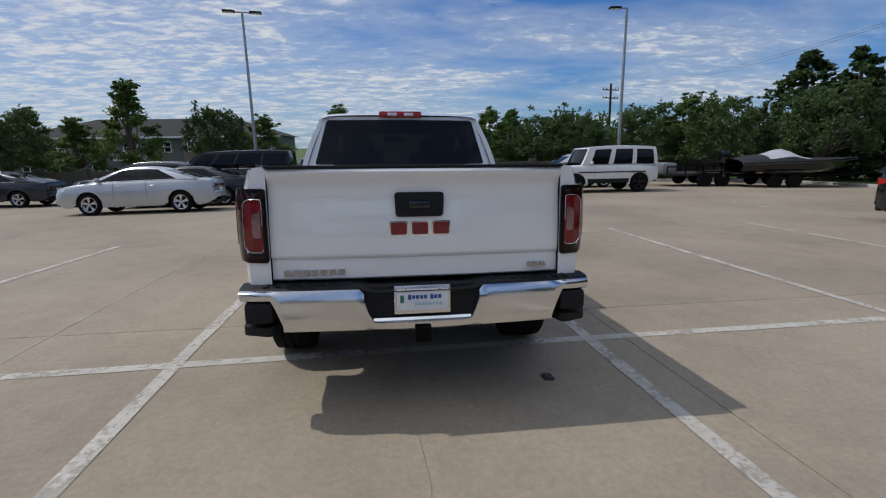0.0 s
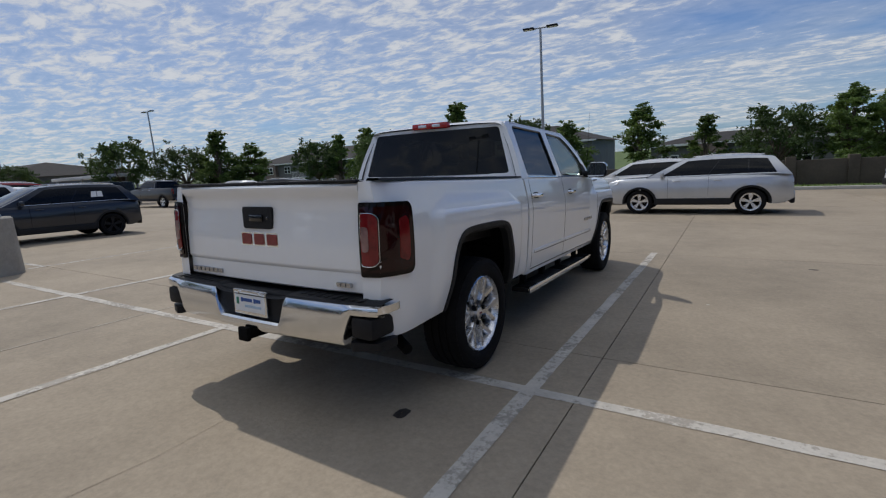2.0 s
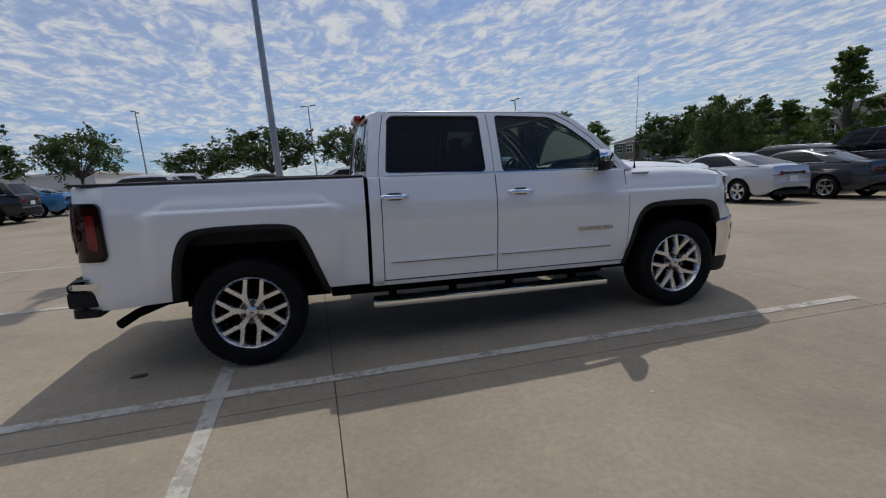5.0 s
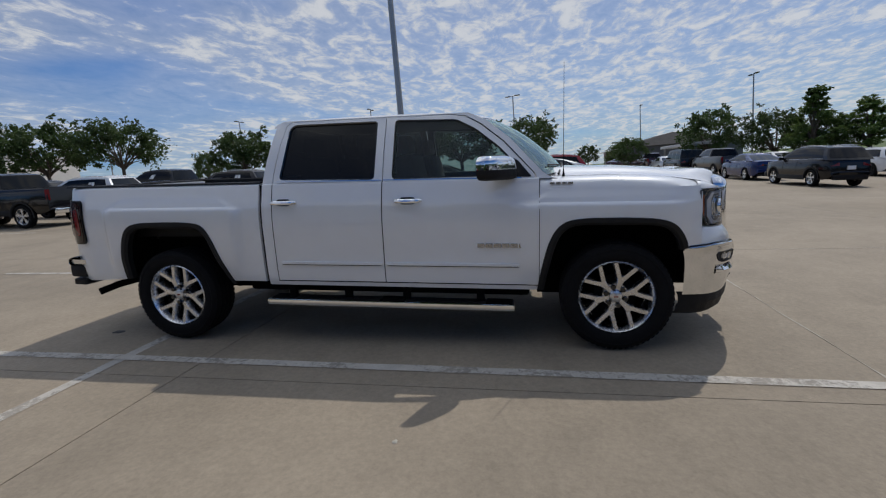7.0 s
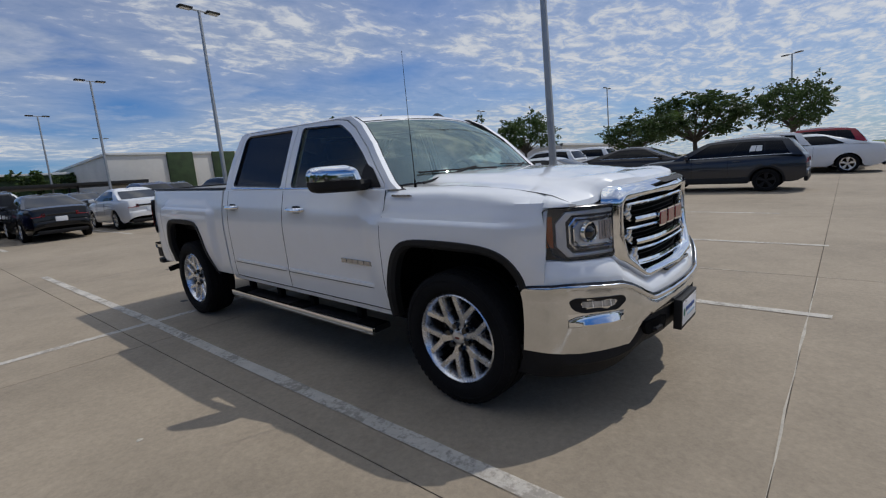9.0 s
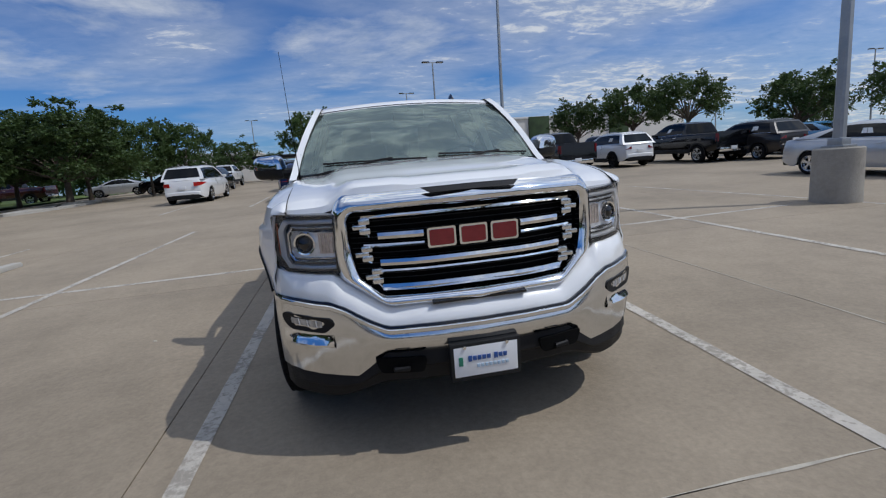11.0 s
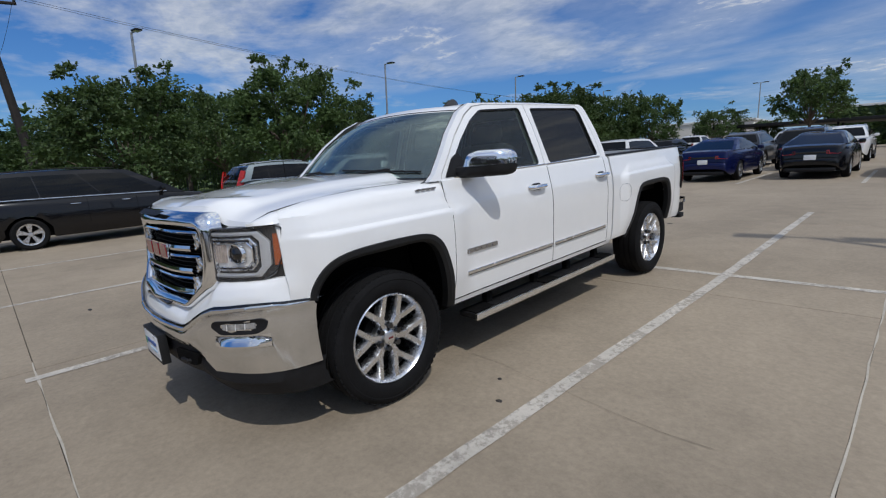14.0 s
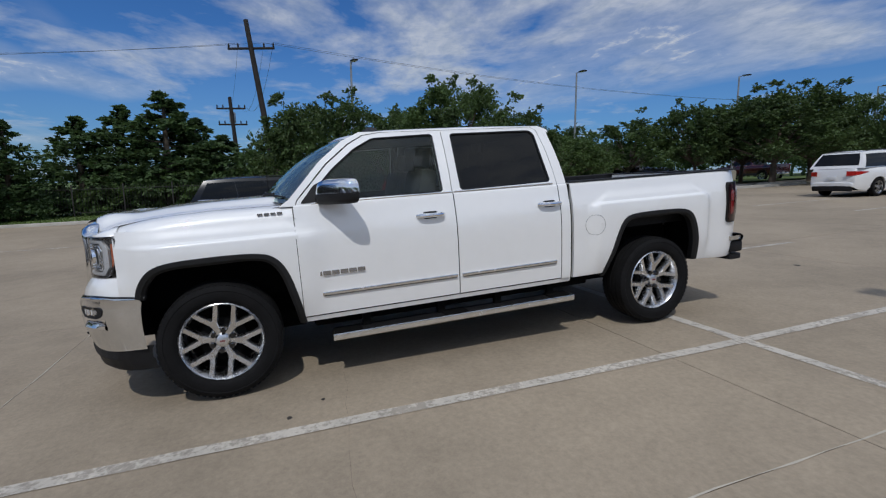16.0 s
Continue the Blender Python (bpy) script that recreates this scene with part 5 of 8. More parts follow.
# headlamps, which wrap round the corners: a face laid out along the corner and upwards
LPX = [0.600, 0.680, 0.760, 0.830, 0.875, 0.900, 0.912]
LPY = [4.432, 4.405, 4.362, 4.305, 4.255, 4.213, 4.180]
LPS = [0.0]
for i in range(6):
    LPS.append(LPS[-1] + math.hypot(LPX[i + 1] - LPX[i], LPY[i + 1] - LPY[i]))
M_HOUSING = mat("smoked_housing", (0.028, 0.028, 0.030), 0.22, var=0.25, scale=12, coat=0.5)
M_SILVER = mat("silver_lacquer", (0.60, 0.61, 0.62), 0.32, 0.45, var=0.06, scale=14)
M_TURN = mat("amber_clear", (0.62, 0.53, 0.48), 0.15, 0.4, var=0.35, scale=40, coat=0.6)
G_COVER = tinted_glass("lamp_cover", (0.99, 0.99, 1.0), 0.99, 1.35)
for s in (1, -1):
    def hface(off):
        def at(u, v):
            x, y = float(np.interp(u, LPS, LPX)), float(np.interp(u, LPS, LPY))
            k = sm(0.20, 0.40, u)
            return Vector((s * (x + off * (0.30 + 0.60 * k)), y + off * (0.95 - 0.45 * k) - 0.05 * (v - 0.93), v))
        return at
    HL = dense(rounded([(0.016, 0.925), (0.300, 0.931), (0.362, 0.960), (0.398, 1.045), (0.404, 1.190), (0.340, 1.203), (0.010, 1.198)], 0.014, 3), 3)
    bm = bmesh.new()
    sheet(bm, [[hface(-0.07)(*p) for p in HL], [hface(-0.002)(*p) for p in HL], [hface(0.004)(0.205 + (p[0] - 0.205) * 0.975, 1.065 + (p[1] - 1.065) * 0.965) for p in HL], [hface(-0.020)(0.205 + (p[0] - 0.205) * 0.95, 1.065 + (p[1] - 1.065) * 0.93) for p in HL]], closed=True)
    grid = [[hface(-0.018)(u, v) for u in lin(0.012, 0.395, 16)] for v in lin(0.938, 1.192, 3)]
    sheet(bm, grid)
    bmesh.ops.recalc_face_normals(bm, faces=bm.faces)
    hl = part("headlamp", bm, M_HOUSING, truck, "headlamp with a projector lens inside a silver surround")

    def cband(zh, zl, so, ch, ws, wz, off, nm, mt):
        """An open bright band with cut corners round the lamp's inner side, broader at its outer end."""
        def path(k):
            c = ch - k * 0.45 * ws
            so_, zh_, zl_ = so - k * ws, zh - k * wz, zl + k * wz
            q = [(0.014, zh_), (so_ - c, zh_), (so_, zh_ - c), (so_, zl_ + c), (so_ - c, zl_), (0.014, zl_)]
            out = []
            for a, b in zip(q, q[1:]):
                out += [(a[0] + (b[0] - a[0]) * j / 8, a[1] + (b[1] - a[1]) * j / 8) for j in range(8)]
            return out + [q[-1]]
        b = bmesh.new()
        sheet(b, [[hface(o)(*p) for p in path(k)] for k, o in ((0, off - 0.016), (0.05, off), (0.5, off + 0.003), (0.95, off), (1, off - 0.016))])
        bmesh.ops.recalc_face_normals(b, faces=b.faces)
        part(nm, b, mt, hl)
    cband(1.176, 0.950, 0.344, 0.056, 0.056, 0.019, -0.004, "silver_surround", M_SILVER)
    cband(1.146, 0.982, 0.276, 0.036, 0.016, 0.010, -0.008, "silver_surround", M_SATIN)
    cband(1.127, 0.999, 0.252, 0.028, 0.008, 0.007, -0.006, "chrome_inner_edge", M_CHROME)
    bm = bmesh.new()
    sheet(bm, [[hface(-0.016)(u, v) for u in lin(0.012, 0.246, 10)] for v in lin(1.004, 1.124, 3)])
    part("reflector", bm, M_CLEAR, hl)
    c = hface(-0.008)(0.165, 1.068)
    nrm = (hface(1.0)(0.165, 1.068) - hface(0.0)(0.165, 1.068)).normalized()
    turn = nrm.to_track_quat("Z", "Y").to_matrix().to_4x4()
    for nm, prof, mt in (("projector_lens", [(0.001, 0.022), (0.020, 0.018), (0.034, 0.006), (0.040, -0.004)], M_GLOSSBLK), ("lens_ring", [(0.040, -0.006), (0.043, 0.010), (0.051, 0.012), (0.056, -0.008)], M_CHROME)):
        bm = bmesh.new()
        lathe(bm, prof, 28, "z")
        bmesh.ops.transform(bm, matrix=Matrix.Translation(c) @ turn, verts=bm.verts)
        bmesh.ops.recalc_face_normals(bm, faces=bm.faces)
        part(nm, bm, mt, hl)
    bm = bmesh.new()
    sheet(bm, [[hface(-0.010)(u, v) for u in lin(0.018, 0.096, 5)] for v in (1.022, 1.116)])
    thicken(bm, (0, -0.012, 0))
    bmesh.ops.recalc_face_normals(bm, faces=bm.faces)
    part("turn_lamp", bm, M_TURN, hl)
    for j in range(4):
        bm = bmesh.new()
        tube(bm, [hface(-0.008)(0.030 + j * 0.018, 1.026), hface(-0.008)(0.030 + j * 0.018, 1.112)], 0.0022, 5)
        part("lamp_rib", bm, M_CHROME, hl)
    bm = bmesh.new()
    sheet(bm, [[hface(-0.012)(u, v) for u in lin(0.356, 0.392, 4)] for v in lin(1.000, 1.155, 4)])
    part("amber_reflector", bm, M_AMBER, hl)
    bm = bmesh.new()
    fill(bm, [HL], hface(0.006))
    outward(bm, (s * 0.6, 0.8, 0))
    g = part("lamp_cover", bm, G_COVER, hl, "clear plastic lamp cover", 60)
    g.visible_shadow = False

# wing tops in front, from the bonnet's edge down to the lamps
for s in (1, -1):
    bm = bmesh.new()
    rows = []
    for t in lin(0, 1, 10):
        u = 0.412 - 0.165 * t
        lx, ly = float(np.interp(u, LPS, LPX)), float(np.interp(u, LPS, LPY))
        by = 4.165 + 0.130 * t
        b0 = Vector((s * 0.8225, by, wing_top(by) + 0.014))
        l0 = Vector((s * (lx + 0.004), ly + 0.004, 1.203))
        if t == 0:
            l0 = Vector((s * (side_x(4.19, 1.2) - 0.001), 4.165, 1.203))
        crown = b0.lerp(l0, 0.5) + Vector((s * 0.004, 0.004, 0.014 * (1 - 0.6 * t)))
        rows.append([b0, b0.lerp(crown, 0.5) + Vector((0, 0, 0.004)), crown, crown.lerp(l0, 0.5) + Vector((s * 0.004, 0.003, 0.006)), l0, l0 + Vector((-s * 0.02, -0.02, -0.004))])
    sheet(bm, rows)
    outward(bm, (s * 0.3, 0.3, 0.9))
    part("wing_tip", bm, M_WHITE, truck, "", 60)

# painted front panel, between the lamps and the bumper
BP = [(0.0, 4.615), (0.20, 4.607), (0.38, 4.585), (0.55, 4.540), (0.65, 4.495), (0.75, 4.440), (0.84, 4.370), (0.90, 4.300), (0.935, 4.222), (0.953, 4.145), (0.962, 4.075)]
BX, BY = [p[0] for p in BP], [p[1] for p in BP]


def bump_top(x):
    return 0.690 + 0.118 * float(np.interp(x, [0.43, 0.50, 0.60, 0.67], [0, 0.28, 0.78, 1.0])) + 0.012 * sm(0.67, 0.85, x) - 0.020 * sm(0.90, 0.962, x)


AX = lin(0.0, 0.40, 9) + lin(0.42, 0.70, 15) + lin(0.73, 0.90, 9) + lin(0.91, 0.955, 6)
bm = bmesh.new()
rows = []
for x in [-v for v in AX[:0:-1]] + AX:
    ax = abs(x)
    y1 = float(np.interp(ax, BX, BY)) - 0.010
    zt = float(np.interp(ax, [0, 0.40, 0.612, 0.64, 0.90, 0.93, 0.96], [0.772, 0.772, 0.903, 0.928, 0.934, 0.948, 0.950]))
    yt = nose_y(ax) + 0.030 + 0.022 * (1 - sm(0.78, 1.15, zt)) if ax < 0.61 else float(np.interp(ax, LPX + [0.935, 0.96], LPY + [4.13, 4.07])) + 0.004
    yt = min(yt, y1 + 0.03)
    zb = bump_top(ax) - 0.012
    rows.append([(x, yt - 0.04, zt + 0.004), (x, yt - 0.006, zt)] + [(x, yt * (1 - t) + y1 * t + 0.014 * math.sin(math.pi * min(1, t * 1.05)) * (1 - sm(0.85, 0.93, ax)), zt + (zb - zt) * t) for t in (0.12, 0.3, 0.5, 0.7, 0.88, 1.0)] + [(x, y1 - 0.03, zb - 0.002)])
sheet(bm, rows, flip=False)
bmesh.ops.recalc_face_normals(bm, faces=bm.faces)
part("front_panel", bm, M_WHITE, truck, "white painted panel under the grille")
bm = bmesh.new()
box(bm, (0.0, 4.568, 0.782), (0.44, 0.024, 0.013), 0.004)
part("lower_slot", bm, M_GLOSSBLK, truck)
# front bumper
CX = lin(0.0, 0.40, 9) + lin(0.42, 0.70, 15) + lin(0.72, 0.90, 10) + lin(0.91, 0.962, 7)
bm = bmesh.new()
rows = []
for x in [-v for v in CX[:0:-1]] + CX:
    ax = abs(x)
    y = float(np.interp(ax, BX, BY))
    zt, zb = bump_top(ax), 0.560 - 0.108 * float(np.interp(ax, [0.44, 0.58], [0, 1])) + 0.012 * sm(0.80, 0.96, ax)
    yr = 0.030 * sm(0.90, 0.962, ax)
    col = [(x, y - 0.04, zt + 0.004), (x, y + 0.002, zt), (x, y + 0.010, zt - 0.006), (x, y + 0.011, zt - 0.020), (x, y + 0.003, zt - 0.027)]
    col += [(x, y + 0.014 * math.sin(math.pi * (0.2 + 0.8 * t)) - 0.030 * t * t * (1 - sm(0.86, 0.955, ax)) + yr * t * 0.4, zt - 0.027 + (zb - zt + 0.027) * t) for t in (0.14, 0.28, 0.45, 0.62, 0.8, 0.93, 1.0)]
    col.append((x, y - 0.08 + yr, zb - 0.004))
    rows.append(col)
sheet(bm, rows, flip=False)
bmesh.ops.recalc_face_normals(bm, faces=bm.faces)
fbump = part("front_bumper", bm, M_BUMPER, truck, "chrome front bumper", 40)
bm = bmesh.new()
tube(bm, [(x, float(np.interp(abs(x), BX, BY)) - 0.006, bump_top(abs(x)) + 0.003) for x in lin(-0.958, 0.958, 61)], 0.009, 5)
part("bumper_gap", bm, M_GLOSSBLK, fbump)
for s in (1, -1):
    def bface(off):
        return lambda u, v: Vector((s * (u + off * 0.4), float(np.interp(u, BX, BY)) + 0.010 + off * 0.9 - 0.016 * ((0.80 - v) / 0.34) ** 2, v))
    bm = bmesh.new()
    FG = dense(rounded([(0.700, 0.676), (0.860, 0.680), (0.888, 0.700), (0.900, 0.742), (0.880, 0.757), (0.668, 0.745), (0.655, 0.715)], 0.014, 3), 2)
    FI = [(0.781 + (u - 0.778) * 0.66, 0.718 + (v - 0.718) * 0.46) for u, v in FG]
    sheet(bm, [[bface(-0.03)(*p) for p in FG], [bface(0.008)(*p) for p in FG], [bface(0.002)(*p) for p in FI], [bface(-0.004)(*p) for p in FI]], closed=True)
    bmesh.ops.recalc_face_normals(bm, faces=bm.faces)
    fog = part("fog_lamp", bm, M_BLACK, fbump, "fog lamp in a black surround")
    bm = bmesh.new()
    sheet(bm, [[bface(0.003)(a, b + 0.006 * (a - 0.778) / 0.1) for a in lin(0.712, 0.856, 9)] for b in lin(0.703, 0.733, 3)])
    outward(bm, (s * 0.5, 0.8, 0))
    part("fog_lens", bm, M_FOG, fog)
    for u in (0.735, 0.775, 0.815):
        bm = bmesh.new()
        tube(bm, [bface(0.004)(u, 0.702 + 0.06 * (u - 0.778)), bface(0.004)(u + 0.004, 0.733 + 0.06 * (u - 0.778))], 0.0028, 5)
        part("lens_rib", bm, M_CLEAR, fog)
    # bright dished lip under the fog lamp
    bm = bmesh.new()
    rows = []
    for u in lin(0.665, 0.900, 15):
        k = math.sin(math.pi * (u - 0.655) / 0.255) ** 0.5
        rows.append([bface(0.002)(u, 0.672 + 0.04 * (u - 0.778)), bface(0.004)(u, 0.660), bface(0.003 + 0.012 * k)(u, 0.640), bface(0.003 + 0.024 * k)(u, 0.622), bface(0.003 + 0.020 * k)(u, 0.612), bface(0.0)(u, 0.602)])
    sheet(bm, rows, flip=s < 0)
    bmesh.ops.recalc_face_normals(bm, faces=bm.faces)
    part("dished_lip", bm, M_CHROME, fbump)
    # tow opening and hook
    bm = bmesh.new()
    fill(bm, [rounded([(0.285, 0.470), (0.475, 0.475), (0.50, 0.545), (0.265, 0.540)], 0.02, 3)], lambda u, v: Vector((s * u, float(np.interp(u, BX, BY)) - 0.006, v)))
    thicken(bm, (0, -0.02, 0))
    bmesh.ops.recalc_face_normals(bm, faces=bm.faces)
    part("tow_opening", bm, M_DARK, fbump)
    bm = bmesh.new()
    tube(bm, [(s * 0.35, 4.53, 0.485), (s * 0.355, 4.59, 0.495), (s * 0.41, 4.58, 0.495), (s * 0.42, 4.52, 0.485)], 0.012, 8)
    part("tow_hook", bm, M_BLACK, fbump)
bm = bmesh.new()
rows = []
for x in [-v for v in CX[:0:-1]] + CX:
    ax = min(abs(x), 0.942)
    y = float(np.interp(ax, BX, BY)) - 0.040 - (0.10 if abs(x) > 0.942 else 0)
    zt = 0.585 - 0.105 * float(np.interp(ax, [0.44, 0.58], [0, 1]))
    zb = 0.405 - 0.085 * sm(0.42, 0.72, ax)
    rows.append([(math.copysign(ax, x), y, zt), (math.copysign(ax, x), y + 0.012, zt - 0.03), (math.copysign(ax, x), y + 0.016, (zt + zb) / 2), (math.copysign(ax, x), y + 0.004, (zt + zb) / 2 - 0.012), (math.copysign(ax, x), y - 0.004, zb + 0.02), (math.copysign(ax, x), y - 0.03, zb), (math.copysign(ax, x) * 0.97, y - 0.12, zb)])
sheet(bm, rows)
bmesh.ops.recalc_face_normals(bm, faces=bm.faces)
part("air_dam", bm, M_BLACK, truck, "black lower valance")
plate(truck, (0.010, 4.640, 0.510), 0.325, 0.178, (0, 1, 0), (-1, 0, 0), M_TRIM, 0.030)

# underbody and cabin
bm = bmesh.new()
box(bm, (0, 1.75, 0.56), (1.20, 5.3, 0.22), 0.03)
box(bm, (0, 2.0, 0.66), (1.80, 2.1, 0.30), 0.03)
box(bm, (0, 3.75, 0.85), (1.15, 1.25, 0.42), 0.03)
box(bm, (0, -0.75, 0.62), (1.60, 0.40, 0.20), 0.03)
part("chassis", bm, M_DARK, truck)
# unseen boxes added to keep sky light off the ground below
bm = bmesh.new()
box(bm, (0, 1.80, 0.41), (1.50, 2.45, 0.09), 0.03)
box(bm, (0, -0.70, 0.50), (1.30, 0.55, 0.16), 0.03)
part("under_shield", bm, M_DARK, truck)
bm = bmesh.new()
rod(bm, (-0.75, 0, 0.365), (0.75, 0, 0.365), 0.05)
rod(bm, (-0.75, 3.645, 0.43), (0.75, 3.645, 0.43), 0.045)
lathe(bm, [(0.03, -0.14), (0.14, -0.08), (0.16, 0.0), (0.14, 0.08), (0.03, 0.14)], 16, "y", (0.05, 0, 0.365))
part("axle", bm, M_DARK, truck)
bm = bmesh.new()
sheet(bm, [[(-0.86, y, 0.80), (-0.86, y, 1.24), (-0.84, y, 1.30)] for y in (0.93, 3.05)])
sheet(bm, [[(0.86, y, 0.80), (0.86, y, 1.24), (0.84, y, 1.30)] for y in (0.93, 3.05)])
sheet(bm, [[(x, y, 0.82) for x in (-0.86, 0.86)] for y in (0.93, 3.1)])
sheet(bm, [[(x, 0.93, z) for x in (-0.80, 0.80)] for z in (0.82, 1.34)])
part("cabin_lining", bm, M_SEAT, truck)
for xx, yy in ((-0.40, 2.05), (0.40, 2.05), (-0.42, 1.20), (0.42, 1.20)):
    bm = bmesh.new()
    box(bm, (xx, yy, 1.20), (0.50, 0.16, 0.62), 0.06, Matrix.Rotation(radians(12), 4, "X"))
    box(bm, (xx, yy - 0.07, 1.585), (0.26, 0.09, 0.16), 0.04, Matrix.Rotation(radians(12), 4, "X"))
    box(bm, (xx, yy + 0.25, 0.98), (0.50, 0.50, 0.18), 0.05)
    part("seat", bm, M_SEAT, truck)
bm = bmesh.new()
sheet(bm, [[(x, y + 0.02 * math.cos(x * 3), z) for x in lin(-0.80, 0.80, 11)] for y, z in ((2.70, 1.05), (2.70, 1.20), (2.76, 1.285), (2.92, 1.300), (3.24, 1.292), (3.27, 1.20))])
part("dashboard", bm, M_DASH, truck)
bm = bmesh.new()
ring = [Vector((-0.42 + 0.185 * math.cos(a), 2.60 + 0.06 * math.sin(a), 1.265 + 0.175 * math.sin(a))) for a in lin(0, 2 * math.pi, 25)]
tube(bm, ring, 0.015, 8)
box(bm, (-0.42, 2.61, 1.265), (0.16, 0.05, 0.12), 0.02)
for a in (0.1, math.pi - 0.1, -math.pi / 2):
    tube(bm, [(-0.42, 2.62, 1.265), (-0.42 + 0.18 * math.cos(a), 2.60 + 0.06 * math.sin(a), 1.265 + 0.17 * math.sin(a))], 0.012, 6)
part("steering_wheel", bm, M_BLACK, truck)
bm = bmesh.new()
box(bm, (0.0, 2.66, 1.70), (0.25, 0.03, 0.07), 0.012)
rod(bm, (0, 2.66, 1.73), (0, 2.70, 1.79), 0.012)
part("inner_mirror", bm, M_BLACK, truck)


# wheels


def truck_wheel(place, s, turn):
    """A big tyre on a bright alloy wheel with six split spokes; its outer side looks along s * x."""
    w = part("wheel", (lambda b: (lathe(b, [(0.250, -0.10), (0.262, -0.11), (0.262, 0.10), (0.270, 0.118), (0.262, 0.124), (0.250, 0.110), (0.238, 0.06), (0.236, -0.10)], 48), b)[1])(bmesh.new()), M_WHEEL, truck, "alloy wheel with split spokes and a black tyre")
    b = bmesh.new()
    R = 0.396
    lathe(b, [(0.262, -0.115), (0.285, -0.135), (0.33, -0.143), (0.368, -0.137), (0.386, -0.122), (R - 0.002, -0.10), (R, -0.07), (R, -0.062), (R - 0.010, -0.060), (R - 0.010, -0.050), (R, -0.048), (R + 0.001, -0.006), (R - 0.010, -0.004), (R - 0.010, 0.006), (R + 0.001, 0.008), (R, 0.048), (R - 0.010, 0.05), (R - 0.010, 0.06), (R, 0.062), (R, 0.07), (R - 0.002, 0.10), (0.386, 0.122), (0.368, 0.137), (0.352, 0.142), (0.348, 0.139), (0.33, 0.143), (0.30, 0.140), (0.285, 0.135), (0.268, 0.118)], 64)
    for k in range(60):
        a = 2 * math.pi * k / 60
        for x0 in (-0.108, 0.108):
            q = Matrix.Rotation(a, 4, "X") @ Matrix.Translation((x0, 0, R - 0.0115))
            box(b, (0, 0, 0), (0.034, 0.026, 0.013), 0, q)
    part("tyre", b, M_RUBBER, w, smooth=40)
    b = bmesh.new()
    lathe(b, [(0.001, 0.02), (0.15, 0.02), (0.15, 0.035), (0.001, 0.035)], 32)
    part("brake_disc", b, M_DARK, w)
    b = bmesh.new()
    lathe(b, [(0.001, -0.06), (0.236, -0.06)], 32)
    part("back_plate", b, M_DARK, w)

    def arm(b, a0, r0, a1, r1, w0, w1, x0, x1, depth):
        p0 = Vector((x0, r0 * math.cos(a0), r0 * math.sin(a0)))
        p1 = Vector((x1, r1 * math.cos(a1), r1 * math.sin(a1)))
        d = (p1 - p0).normalized()
        sd = Vector((1, 0, 0)).cross(d).normalized()
        rows = []
        for p, wd in ((p0, w0), (p0.lerp(p1, 0.5), (w0 + w1) / 2), (p1, w1)):
            rows.append([p - sd * wd * 0.62 - Vector((depth, 0, 0)), p - sd * wd * 0.5 - Vector((0.006, 0, 0)), p - sd * wd * 0.40, p + sd * wd * 0.40, p + sd * wd * 0.5 - Vector((0.006, 0, 0)), p + sd * wd * 0.62 - Vector((depth, 0, 0))])
        sheet(b, rows, flip=True)
    for k in range(6):
        a = turn + k * math.pi / 3
        b = bmesh.new()
        arm(b, a, 0.030, a, 0.100, 0.038, 0.044, 0.078, 0.088, 0.050)
        arm(b, a, 0.100, a, 0.150, 0.044, 0.066, 0.088, 0.0935, 0.055)
        for sg in (1, -1):
            arm(b, a + sg * 0.105, 0.138, a + sg * 0.305, 0.256, 0.036, 0.032, 0.0925, 0.110, 0.060)
        bmesh.ops.recalc_face_normals(b, faces=b.faces)
        part("spoke", b, M_WHEEL, w)
        b = bmesh.new()
        al = a + math.pi / 6
        c = Vector((0.0, 0.070 * math.cos(al), 0.070 * math.sin(al)))
        rod(b, c + Vector((0.05, 0, 0)), c + Vector((0.104, 0, 0)), 0.0215, 0.0175, 6)
        part("lug_nut", b, M_GLOSSBLK, w)
    b = bmesh.new()
    lathe(b, [(0.094, 0.03), (0.090, 0.070), (0.052, 0.073), (0.046, 0.090), (0.042, 0.098), (0.028, 0.104), (0.001, 0.105)], 32)
    part("hub_cap", b, M_WHEEL, w)
    b = bmesh.new()
    for dy in (-0.011, 0, 0.011):
        box(b, (0.1062, dy, 0), (0.003, 0.009, 0.011), 0.001)
    part("cap_mark", b, M_EMBLEM, w)
    w.matrix_basis = Matrix.Translation(place) @ Matrix.Rotation(0 if s > 0 else math.pi, 4, "Z")
    return w


for s in (1, -1):
    truck_wheel((s * 0.855, 0.0, 0.365), s, -0.14 if s > 0 else 0.35)
    truck_wheel((s * 0.865, 3.645, 0.438), s, 0.26 if s > 0 else -0.17)

